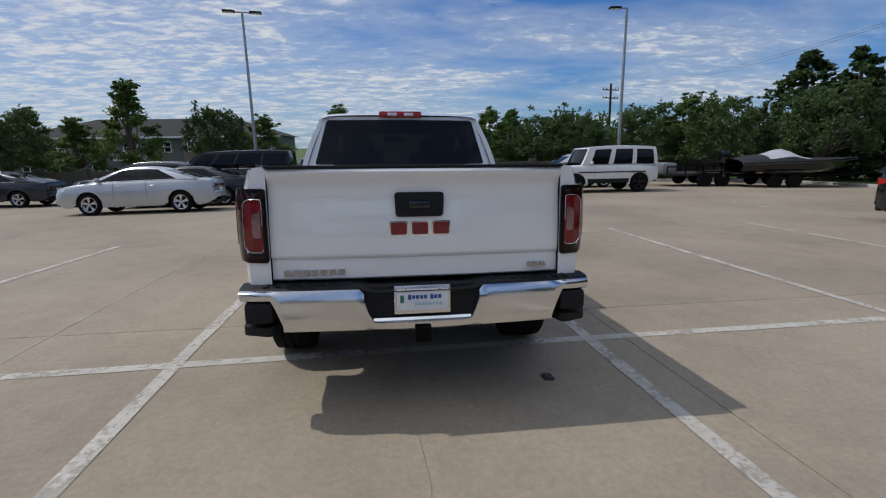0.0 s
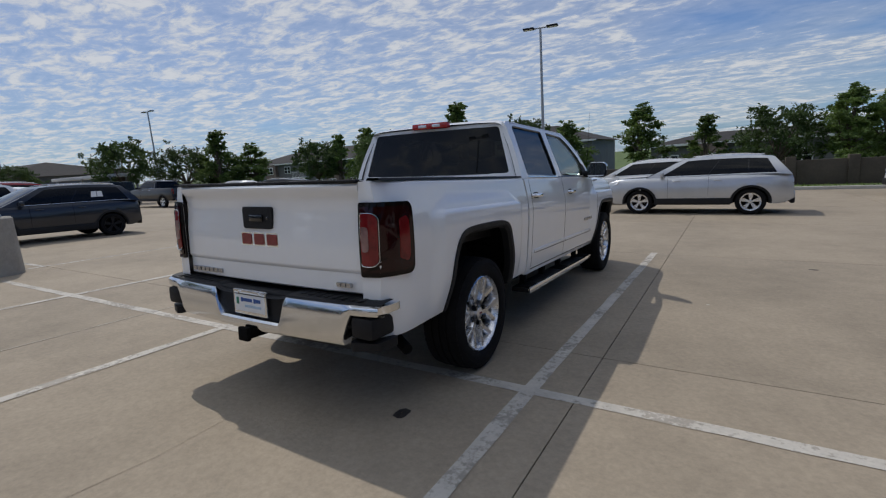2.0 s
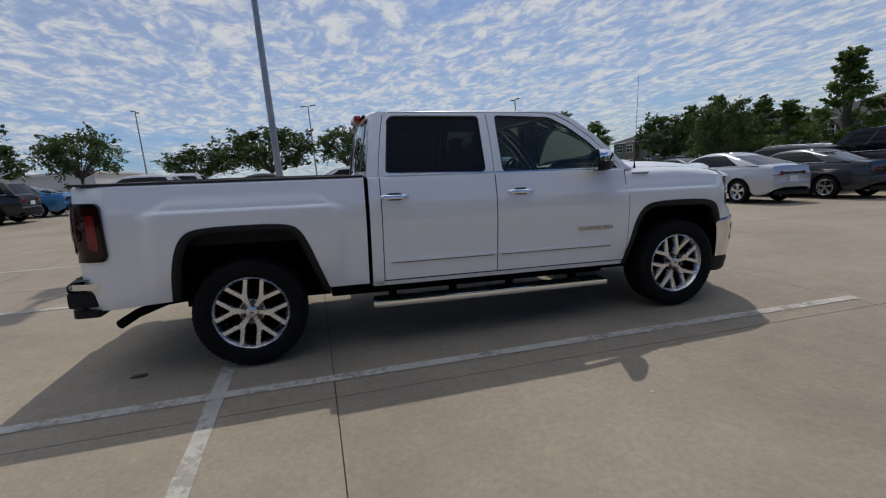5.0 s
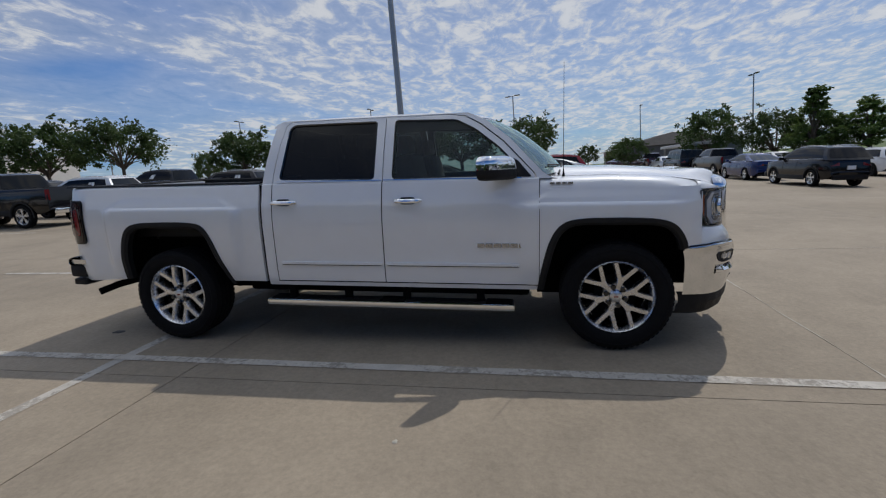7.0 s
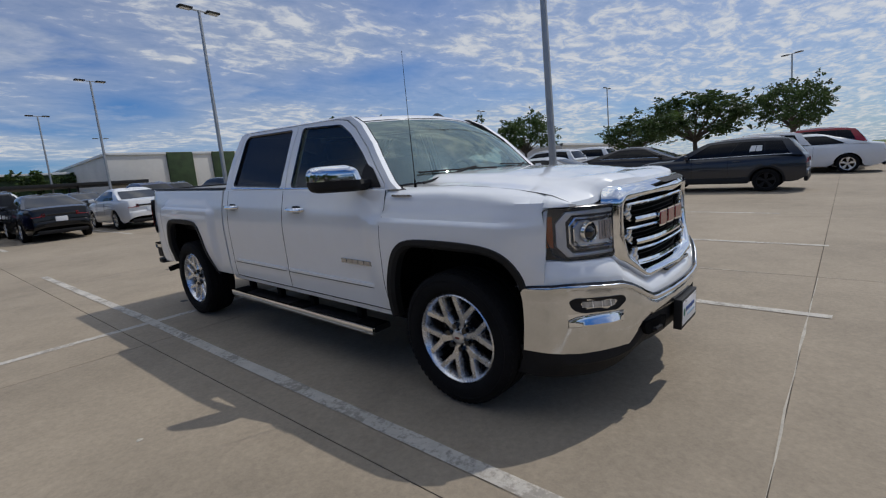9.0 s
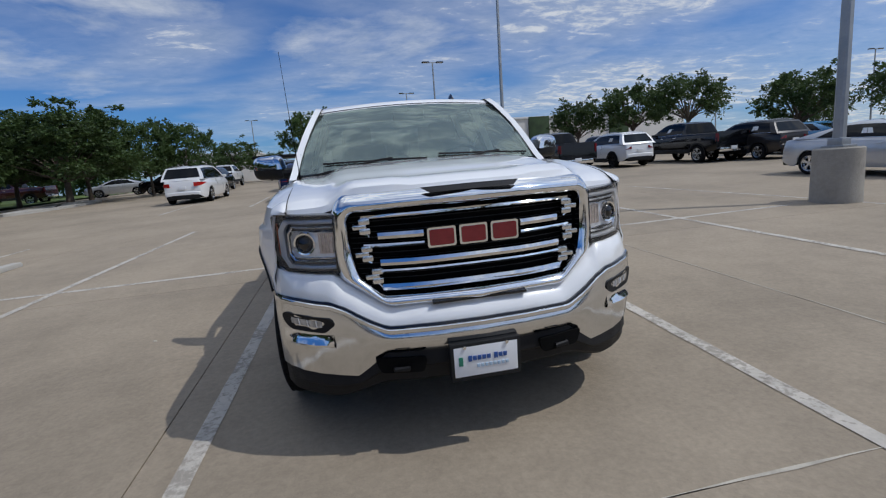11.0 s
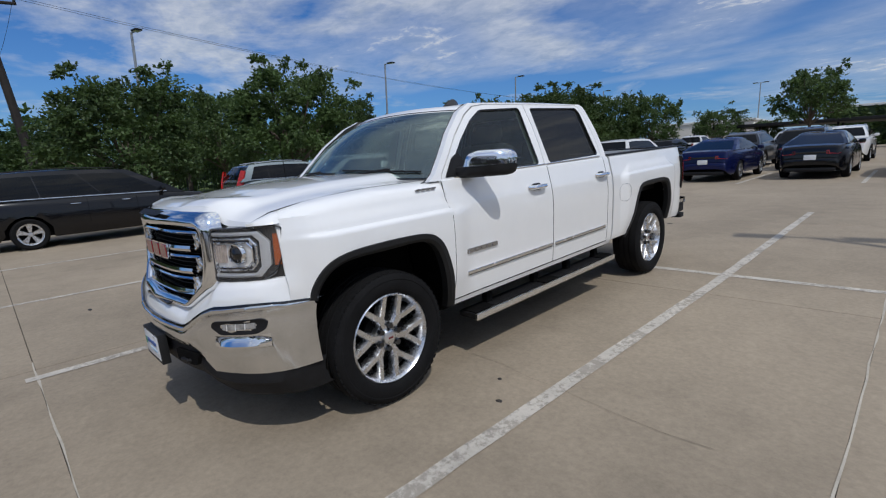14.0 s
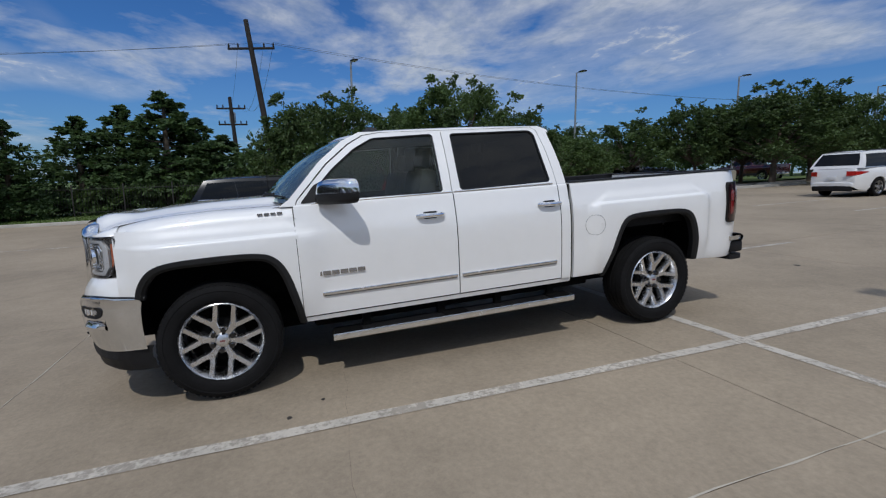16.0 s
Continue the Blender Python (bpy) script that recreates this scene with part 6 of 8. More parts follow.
# ---- parked vehicles ----
KINDS = {
    # L, W, H, wheelbase, tyre radius, sill, deck profile (y from the rear to the front, z), cabin (rear foot, roof rear, roof front, front foot), belt, roof half width
    "sedan": dict(L=4.86, W=1.86, H=1.47, wb=2.80, r=0.335, sill=0.24, deck=[(-2.43, 0.62), (-2.42, 0.86), (-2.36, 1.00), (-2.05, 1.045), (-1.5, 1.03), (0.9, 0.985), (1.3, 0.965), (1.9, 0.91), (2.20, 0.855), (2.35, 0.79), (2.41, 0.70), (2.43, 0.45)],
                  cab=(-1.98, -0.82, 0.38, 1.46), belt=0.97, wt=0.58, win=[(0.17, 0.505), (0.51, 0.90)], clad=False),
    "suv": dict(L=4.62, W=1.87, H=1.68, wb=2.72, r=0.355, sill=0.30, deck=[(-2.31, 0.62), (-2.30, 0.95), (-2.24, 1.10), (-1.6, 1.11), (0.9, 1.07), (1.2, 1.065), (1.8, 1.04), (2.06, 1.01), (2.21, 0.965), (2.28, 0.87), (2.30, 0.72), (2.31, 0.52)],
                cab=(-2.25, -1.86, 0.22, 1.18), belt=1.07, wt=0.63, win=[(0.09, 0.27), (0.275, 0.55), (0.555, 0.90)], clad=True),
    "minivan": dict(L=5.16, W=1.98, H=1.74, wb=3.00, r=0.345, sill=0.24, deck=[(-2.58, 0.55), (-2.57, 0.95), (-2.50, 1.08), (-1.6, 1.08), (1.3, 1.03), (1.6, 1.02), (2.15, 0.95), (2.40, 0.86), (2.53, 0.70), (2.58, 0.45)],
                    cab=(-2.48, -2.12, 0.55, 1.72), belt=1.04, wt=0.69, win=[(0.05, 0.30), (0.305, 0.58), (0.585, 0.90)], clad=False),
    "van": dict(L=6.05, W=2.03, H=2.13, wb=3.71, r=0.37, sill=0.34, deck=[(-3.02, 0.60), (-3.01, 1.20), (-2.98, 1.28), (1.5, 1.28), (1.9, 1.26), (2.6, 1.18), (2.92, 1.02), (3.00, 0.80), (3.02, 0.52)],
                cab=(-2.98, -2.88, 0.92, 1.75), belt=1.26, wt=0.84, win=[(0.03, 0.27), (0.29, 0.53), (0.55, 0.74), (0.76, 0.93)], clad=False),
    "boxy": dict(L=4.66, W=1.93, H=1.97, wb=2.86, r=0.40, sill=0.42, deck=[(-2.33, 0.70), (-2.32, 1.08), (-2.30, 1.14), (0.9, 1.14), (1.1, 1.16), (2.1, 1.13), (2.26, 1.08), (2.32, 0.90), (2.33, 0.62)],
                 cab=(-2.28, -2.20, 0.78, 1.12), belt=1.13, wt=0.78, win=[(0.05, 0.29), (0.35, 0.60), (0.665, 0.90)], clad=True),
    "pickup": dict(L=5.85, W=2.03, H=1.90, wb=3.65, r=0.40, sill=0.46, deck=[(-2.92, 0.66), (-2.91, 1.20), (-2.88, 1.32), (-0.95, 1.32), (1.3, 1.26), (1.6, 1.27), (2.5, 1.20), (2.80, 1.10), (2.90, 0.86), (2.92, 0.55)],
                   cab=(-0.92, -0.74, 0.72, 1.62), belt=1.28, wt=0.70, win=[(0.06, 0.44), (0.446, 0.88)], clad=True),
}


def car(kind, material, label, x, y, heading, papers=False, rim=M_WHEEL, tall=False, group="", size=1.0, flat=1.0):
    k = KINDS[kind]
    L, W, H, r = k["L"], k["W"], k["H"], k["r"]
    names = {"sedan": "sedan", "suv": "sport_utility", "minivan": "minivan", "van": "passenger_van", "boxy": "off_roader", "pickup": "parked_pickup"}
    cats = {"sedan": "car", "suv": "car", "minivan": "minivan", "van": "van", "boxy": "car", "pickup": "pickup truck"}
    h = radians(heading)
    dx, dy = -math.sin(h), math.cos(h)
    za, zb = gz(x + dx * 1.4, y + dy * 1.4), gz(x - dx * 1.4, y - dy * 1.4)
    sa, sb = gz(x + dy * 0.8, y - dx * 0.8), gz(x - dy * 0.8, y + dx * 0.8)
    pitch, roll = math.atan((za - zb) / 2.8), math.atan((sb - sa) / 1.6)
    top = thing(names[kind], label, cats[kind], group or "parked vehicles", m=Matrix.Translation((x, y, (za + zb) / 2)) @ Matrix.Rotation(h, 4, "Z") @ Matrix.Rotation(pitch, 4, "X") @ Matrix.Rotation(roll, 4, "Y") @ Matrix.Diagonal((size, size, size * flat, 1)))
    dy_, dz_ = [p[0] for p in k["deck"]], [p[1] for p in k["deck"]]
    cr, rr, rf, cf = k["cab"]
    wy = (-k["wb"] / 2 - 0.02, k["wb"] / 2 - 0.02)
    ar = r + 0.065

    def half(yy):
        t = abs(2 * yy / L)
        sq = 0.10 if kind in ("van", "boxy", "pickup") else 0.20
        return W / 2 * (1 - sq * t ** 6 - 0.035 * t ** 2)

    def deck(yy):
        return float(np.interp(yy, dy_, dz_))

    def low(yy, base):
        z = base + (0.14 * max(0, abs(2 * yy / L) - 0.90) / 0.10)
        for w in wy:
            d = abs(yy - w)
            if d < ar:
                z = max(z, r + math.sqrt(ar * ar - d * d) * (0.97 if kind != "boxy" else 0.95))
        return z
    ys = set(lin(-L / 2, L / 2, 29)) | {p[0] for p in k["deck"]}
    for w in wy:
        ys |= {w + ar * math.sin(a) for a in lin(-math.pi / 2, math.pi / 2, 13)}
    ys = sorted(ys)
    SP = [(0.0, 0.945), (0.06, 0.965), (0.30, 0.992), (0.55, 1.0), (0.78, 0.985), (0.88, 0.962), (0.97, 0.935), (1.0, 0.905)]
    bm = bmesh.new()
    rows = []
    for yy in ys:
        zt, zb_, hw = deck(yy), low(yy, k["sill"]), half(yy)
        base = k["sill"]
        col = []
        for s, f in SP:
            z = base + (zt - base) * s
            col.append((hw * f, yy, max(z, min(zb_, zt - 0.02))))
        col += [(hw * 0.80, yy, zt + 0.012), (hw * 0.45, yy, zt + 0.026), (0, yy, zt + 0.030)]
        rows.append([(-a, b, c) for a, b, c in col] + [(a, b, c) for a, b, c in col[-2::-1]])
    # softly bulging nose and tail
    for at, dirn in ((0, -1), (-1, 1)):
        r0 = rows[at]
        zm = (min(p[2] for p in r0) + max(p[2] for p in r0)) / 2
        caps = [[(p[0] * kx, p[1] + dirn * kd, zm + (p[2] - zm) * kz) for p in r0] for kx, kz, kd in ((0.965, 0.93, 0.022), (0.90, 0.80, 0.034), (0.6, 0.5, 0.040))]
        rows = caps[::-1] + rows if at == 0 else rows + caps
    vs = sheet(bm, rows, flip=True)
    for ring in (vs[0][::-1], vs[-1]):
        try:
            bm.faces.new(ring)
        except ValueError:
            pass
    part("body", bm, material, top, smooth=32)
    # under side
    bm = bmesh.new()
    box(bm, (0, 0, (k["sill"] + 0.62) / 2 + 0.02), (W * 0.80, L * 0.93, 0.62 - k["sill"]), 0.03)
    part("underbody", bm, M_DARK, top)
    if k["clad"]:
        for sg in (1, -1):
            for w in wy:
                bm = bmesh.new()
                pts = [(w + ar * math.cos(a), r + ar * 0.98 * math.sin(a)) for a in lin(-0.1, math.pi + 0.1, 17)]
                sheet(bm, [[(sg * (half(a) * 0.99 - 0.02), w + (a - w) * 0.94, r + (b - r) * 0.94), (sg * (half(a) * 0.998 + 0.012), a, b), (sg * (half(a) * 0.998 + 0.010), w + (a - w) * 1.12, r + (b - r) * 1.12)] for a, b in pts], flip=sg < 0)
                bmesh.ops.recalc_face_normals(bm, faces=bm.faces)
                part("arch_trim", bm, M_TRIM if kind != "boxy" else material, top)
            bm = bmesh.new()
            box(bm, (sg * (W / 2 * 0.965), 0, k["sill"] + 0.07), (0.07, k["wb"] - 2 * ar, 0.19), 0.02)
            part("sill_trim", bm, M_TRIM, top)
    # cabin
    wbt = half(0.0) * 0.905
    wt = k["wt"]
    zr = H - 0.045

    def cabin(f, s, sg, off=0.0):
        yb = cr + (cf - cr) * f
        yt = rr + (rf - rr) * f
        z0 = deck(yb)
        bow = 0.028 * math.sin(math.pi * s)
        return Vector((sg * (wbt + (wt - wbt) * s + bow + off), yb + (yt - yb) * s, z0 + (zr - (0.05 if f > 0.5 else 0.06 if kind in ("suv", "sedan") else 0.04) * abs(2 * f - 1) ** 2.5 - z0) * s))
    bm = bmesh.new()
    S = lin(0, 1, 7)
    F = lin(0, 1, 13)
    rings = []
    for s in S:
        right = [cabin(f, s, 1) for f in F]
        left = [cabin(f, s, -1) for f in reversed(F)]
        fr = [right[-1].lerp(left[0], t) + Vector((0, 0.10 * math.sin(math.pi * t) * (1 - 0.4 * s), 0)) for t in lin(0, 1, 9)[1:-1]]
        re_ = [left[-1].lerp(right[0], t) - Vector((0, 0.06 * math.sin(math.pi * t) * (1 - 0.4 * s), 0)) for t in lin(0, 1, 9)[1:-1]]
        rings.append(right + fr + left + re_)
    cen = Vector((0, (rr + rf) / 2, H))
    for g, up in ((0.93, 0.018), (0.80, 0.032), (0.5, 0.042), (0.15, 0.045)):
        rings.append([Vector((cen.x + (p.x - cen.x) * g, cen.y + (p.y - cen.y) * g, p.z + up)) for p in rings[6]])
    vs = sheet(bm, rings, closed=True, flip=False)
    bm.faces.new(vs[-1])
    bmesh.ops.recalc_face_normals(bm, faces=bm.faces)
    part("cabin", bm, material, top, smooth=38)
    # glass
    for sg in (1, -1):
        for (fa, fb), (fc, fd_) in (zip(k["win"], k["win"][1:]) if kind != "boxy" else ()):
            bm = bmesh.new()
            sheet(bm, [[cabin(f, s, sg, 0.003) for f in (fb - 0.012, fc + 0.012)] for s in lin(0.06, 0.87, 5)], flip=sg > 0)
            part("window_pillar", bm, M_GLOSSBLK, top, smooth=60)
        for f0, f1 in k["win"]:
            bm = bmesh.new()
            sheet(bm, [[cabin(f, s, sg, 0.005) for f in lin(f0, f1, 5)] for s in lin(0.07, 0.86, 5)], flip=sg > 0)
            part("side_window", bm, G_CAR, top, smooth=60)
        bm = bmesh.new()
        f0, f1 = k["win"][0][0] - 0.01, k["win"][-1][1] + 0.01
        tube(bm, [cabin(f, 0.05, sg, 0.004) for f in lin(f0, f1, 7)], 0.013 if kind == "minivan" else 0.008, 5)
        part("belt_strip", bm, M_SATIN if kind != "boxy" else M_BLACK, top)
    for nm, fe, bowk, sgn, s0, s1 in (("windscreen", 1.0, 0.10, 1, 0.03, 0.93), ("rear_window", 0.0, 0.06, -1, 0.18 if kind not in ("sedan", "pickup") else 0.06, 0.92)):
        bm = bmesh.new()
        grid_ = []
        for s in lin(s0, s1, 6):
            a, b = cabin(fe, s, 1), cabin(fe, s, -1)
            row = []
            for t in lin(0.06, 0.94, 9):
                row.append(a.lerp(b, t) + Vector((0, sgn * (bowk * math.sin(math.pi * t) * (1 - 0.4 * s) + 0.007), 0.005)))
            grid_.append(row)
        sheet(bm, grid_)
        bmesh.ops.recalc_face_normals(bm, faces=bm.faces)
        part(nm, bm, G_CAR, top, smooth=60)
    # wheels
    for w in wy:
        for sg in (1, -1):
            b = bmesh.new()
            xo = W / 2 - 0.135
            lathe(b, [(r * 0.69, -0.10), (r * 0.9, -0.11), (r * 0.985, -0.09), (r, -0.06), (r, 0.06), (r * 0.985, 0.09), (r * 0.9, 0.11), (r * 0.69, 0.10)], 28)
            wh = part("wheel", b, M_RUBBER, top)
            b = bmesh.new()
            lathe(b, [(r * 0.70, 0.09), (r * 0.69, 0.105), (r * 0.655, 0.10), (r * 0.645, 0.02), (0.001, 0.015)], 28)
            for i in range(5):
                a = i * 2 * math.pi / 5 + 0.3
                for o in (-0.14, 0.14):
                    p0 = Vector((0.085, 0.05 * math.cos(a), 0.05 * math.sin(a)))
                    p1 = Vector((0.092, r * 0.66 * math.cos(a + o), r * 0.66 * math.sin(a + o)))
                    d = (p1 - p0).normalized()
                    sd = Vector((1, 0, 0)).cross(d) * r * 0.075
                    sheet(b, [[p0 - sd - Vector((0.03, 0, 0)), p0 - sd, p0 + sd, p0 + sd - Vector((0.03, 0, 0))], [p1 - sd - Vector((0.03, 0, 0)), p1 - sd, p1 + sd, p1 + sd - Vector((0.03, 0, 0))]], flip=True)
            lathe(b, [(0.05, 0.06), (0.045, 0.092), (0.001, 0.096)], 16)
            part("rim", b, rim, wh)
            b = bmesh.new()
            lathe(b, [(0.001, 0.018), (r * 0.59, 0.022)], 20)
            part("rim_shadow", b, M_DARK, wh)
            wh.matrix_basis = Matrix.Translation((sg * xo, w, r)) @ Matrix.Rotation(0 if sg > 0 else math.pi, 4, "Z")
    # lamps, grille, bumpers
    fz, rz = deck(L / 2 - 0.10), deck(-L / 2 + 0.06)

    def patch(nm, pts, mt, sg, out, lab=""):
        b = bmesh.new()
        n = len(pts)
        a_ = [b.verts.new(Vector((sg * p[0], p[1], p[2]))) for p in pts]
        o_ = [b.verts.new(Vector((sg * p[0], p[1], p[2])) + Vector((sg * out[0], out[1], out[2]))) for p in pts]
        b.faces.new(o_)
        for i in range(n):
            j = (i + 1) % n
            b.faces.new((a_[i], a_[j], o_[j], o_[i]))
        bmesh.ops.recalc_face_normals(b, faces=b.faces)
        return part(nm, b, mt, top, lab, smooth=0)
    for sg in (1, -1):
        yf = L / 2
        if kind in ("boxy",):
            b = bmesh.new()
            lathe(b, [(0.11, -0.05), (0.11, 0.02), (0.095, 0.03), (0.001, 0.045)], 20, "y", (sg * 0.66, yf - 0.01, 0.90))
            part("headlamp", b, M_CLEAR, top)
        else:
            zl = deck(yf - 0.16) - 0.10
            pts = [(half(yf - 0.02) * 0.62, yf - 0.02, zl - 0.07), (half(yf - 0.10) * 0.90, yf - 0.08, zl - 0.06), (half(yf - 0.34) * 0.985, yf - 0.34, zl + 0.02), (half(yf - 0.40) * 0.955, yf - 0.40, zl + 0.10), (half(yf - 0.10) * 0.80, yf - 0.10, zl + 0.055), (half(yf - 0.06) * 0.60, yf - 0.06, zl + 0.03)]
            patch("headlamp", pts, M_CLEAR, sg, (0.016, 0.020, 0.006), "clear headlamp")
            b = bmesh.new()
            lathe(b, [(0.001, 0.012), (0.032, 0.006), (0.045, -0.01)], 14, "y", (sg * half(yf - 0.08) * 0.78, yf - 0.025, zl))
            part("lamp_bulb", b, M_GLOSSBLK, top)
            b = bmesh.new()
            box(b, (sg * half(yf - 0.1) * 0.72, yf - 0.01, k["sill"] + 0.16), (0.20, 0.07, 0.09), 0.025)
            part("fog_recess", b, M_BLACK, top)
        hw3 = half(-L / 2 + 0.10)
        if kind == "sedan":
            patch("tail_lamp", [(hw3 * 0.50, -L / 2 - 0.005, rz - 0.20), (hw3 * 0.93, -L / 2 + 0.05, rz - 0.21), (hw3 * 0.985, -L / 2 + 0.30, rz - 0.08), (hw3 * 0.50, -L / 2 + 0.01, rz - 0.10)], M_RED, sg, (0.02, -0.052, 0.0), "red tail lamp")
        elif kind == "minivan":
            b = bmesh.new()
            run = [(half(-L / 2 + 0.02) * 0.66, -L / 2 - 0.052)] + [(half(yy) * 0.985 + 0.014, yy) for yy in lin(-L / 2 + 0.015, -L / 2 + 0.50, 8)]
            sheet(b, [[(sg * a, c, z) for z in (rz - 0.25 + 0.13 * i / 8, rz - 0.15 + 0.03 * i / 8, rz - 0.07 - 0.03 * i / 8)] for i, (a, c) in enumerate(run)])
            outward(b, (sg, -0.5, 0))
            part("tail_lamp", b, M_REDT, top, "red wrap-round tail lamp")
        elif kind == "pickup":
            patch("tail_lamp", [(hw3 * 0.86, -L / 2 + 0.0, 0.92), (hw3 * 0.985, -L / 2 + 0.06, 0.92), (hw3 * 0.985, -L / 2 + 0.06, 1.27), (hw3 * 0.86, -L / 2 + 0.0, 1.27)], M_RED, sg, (0.012, -0.015, 0.0), "red tail lamp")
        else:
            patch("tail_lamp", ([(hw3 * 0.74, -L / 2 - 0.02, rz - 0.30), (hw3 * 0.985, -L / 2 + 0.06, rz - 0.30), (hw3 * 1.0, -L / 2 + 0.20, rz - 0.02), (wbt * 0.97, -L / 2 + 0.27, H - 0.26), (wbt * 0.84, -L / 2 + 0.17, H - 0.24), (hw3 * 0.84, -L / 2 + 0.03, rz - 0.04)] if tall else [(hw3 * 0.56, -L / 2 - 0.012, rz - 0.22), (hw3 * 0.93, -L / 2 + 0.03, rz - 0.23), (hw3 * 0.99, -L / 2 + 0.30, rz - 0.10), (hw3 * 0.96, -L / 2 + 0.26, rz - 0.05), (hw3 * 0.56, -L / 2 + 0.004, rz - 0.10)]), M_RED if not tall else M_REDT, sg, (0.018, -0.02, 0.0) if not tall else (0.030, -0.034, 0.0), "red tail lamp")
        # mirror
        b = bmesh.new()
        c = cabin(0.90, 0.10, sg)
        box(b, c + Vector((sg * 0.10, 0.0, 0.04)), (0.20, 0.10, 0.13), 0.04)
        part("mirror", b, material if kind != "pickup" else M_BLACK, top)
        for yy in ((-0.62, 0.38) if kind != "pickup" else (-0.30, 0.65)):
            b = bmesh.new()
            zh = k["belt"] - 0.10
            tube(b, [(sg * (half(yy) * 0.985 + d), yy + o, zh) for o, d in ((-0.09, 0.0), (-0.06, 0.028), (0.06, 0.028), (0.09, 0.0))], 0.012, 6)
            part("door_handle", b, M_SATIN if kind in ("pickup", "minivan") else material, top)
            b = bmesh.new()
            tube(b, [(sg * (half(yy) * f + 0.0015), yy + 0.22, k["sill"] + 0.05 + (deck(yy) - k["sill"] - 0.05) * s) for s, f in SP[1:-1]], 0.004, 4)
            part("door_seam", b, M_DARK, top)
    b = bmesh.new()
    gh = {"pickup": 0.34, "suv": 0.22, "boxy": 0.22}.get(kind, 0.15)
    box(b, (0, L / 2 + 0.004, fz - 0.13 - gh * 0.2), (half(L / 2 - 0.1) * 0.98, 0.09, gh), 0.03)
    gr = part("front_grille", b, M_GLOSSBLK, top)
    b = bmesh.new()
    gw, gzc = half(L / 2 - 0.1) * 0.49, fz - 0.13 - gh * 0.2
    tube(b, [(u * gw, L / 2 + 0.048, gzc + v * gh * 0.5) for u, v in ((-0.92, 1), (0.92, 1), (1, 0.7), (0.86, -1), (-0.86, -1), (-1, 0.7), (-0.92, 1))], 0.007, 5)
    part("grille_frame", b, M_SATIN if kind != "sedan" else M_GLOSSBLK, gr)
    b = bmesh.new()
    box(b, (0, L / 2 + 0.050, gzc), (gw * 1.8, 0.012, 0.018), 0.004)
    part("grille_bar", b, M_SATIN if kind != "sedan" else M_GLOSSBLK, gr)
    b = bmesh.new()
    box(b, (0, L / 2 - (0.02 if kind != "suv" else 0.08), k["sill"] + (0.10 if kind != "suv" else 0.13)), (W * (0.62 if kind != "suv" else 0.84), 0.10 if kind != "suv" else 0.26, 0.13 if kind != "suv" else 0.24), 0.04)
    part("lower_intake", b, M_BLACK, top)
    b = bmesh.new()
    box(b, (0, -L / 2 + 0.01, k["sill"] + (0.10 if kind != "sedan" else 0.06)), (W * 0.70, 0.10, 0.22 if kind != "sedan" else 0.12), 0.045)
    part("rear_valance", b, M_BLACK if kind not in ("pickup",) else M_CHROME, top)
    b = bmesh.new()
    box(b, (0, -L / 2 - 0.036, rz - 0.30 if kind != "pickup" else 0.62), (0.31, 0.02, 0.15), 0.004)
    part("licence_plate", b, M_PLATE, top, "plain pale licence plate")
    if kind == "sedan":
        b = bmesh.new()
        box(b, (0, -L / 2 - 0.026, rz - 0.15), (half(-L / 2 + 0.1) * 1.2, 0.02, 0.06), 0.008)
        part("boot_strip", b, M_GLOSSBLK, top)
    if kind == "pickup":
        b = bmesh.new()
        box(b, (0, -1.93, 1.325), (W * 0.82, 1.80, 0.05), 0.01)
        part("bed_cover", b, M_BLACK, top, "black bed cover")
    if kind == "boxy":
        b = bmesh.new()
        lathe(b, [(0.001, -0.10), (0.30, -0.10), (0.34, -0.06), (0.34, 0.06), (0.30, 0.09), (0.001, 0.09)], 28, "y", (0.12, -L / 2 - 0.09, 0.98))
        part("spare_wheel_cover", b, material, top, "white spare wheel cover")
        for sg in (1, -1):
            b = bmesh.new()
            box(b, (sg * W / 2 * 0.99, -0.2, 0.86), (0.03, 3.0, 0.05), 0.01)
            part("side_rub_strip", b, M_BLACK, top)
    if kind in ("suv", "minivan"):
        for sg in (1, -1):
            b = bmesh.new()
            tube(b, [cabin(f, 1.0, sg, -0.05) + Vector((0, 0, 0.035 + 0.02 * math.sin(math.pi * t))) for t, f in zip(lin(0, 1, 7), lin(0.1, 0.9, 7))], 0.012, 6)
            part("roof_rail", b, M_SATIN if kind == "suv" else M_BLACK, top)
    if papers:
        for sg in (1, -1):
            b = bmesh.new()
            f0 = k["win"][1][0] + 0.02
            sheet(b, [[cabin(f, s, sg, 0.009) for f in (f0, f0 + 0.05)] for s in (0.30, 0.62)])
            sheet(b, [[cabin(f, s, sg, 0.009) for f in (f0 + 0.055, f0 + 0.105)] for s in (0.30, 0.62)])
            part("window_sticker", b, M_PAPER, top, "white price sheet behind the glass", smooth=0)
    return top


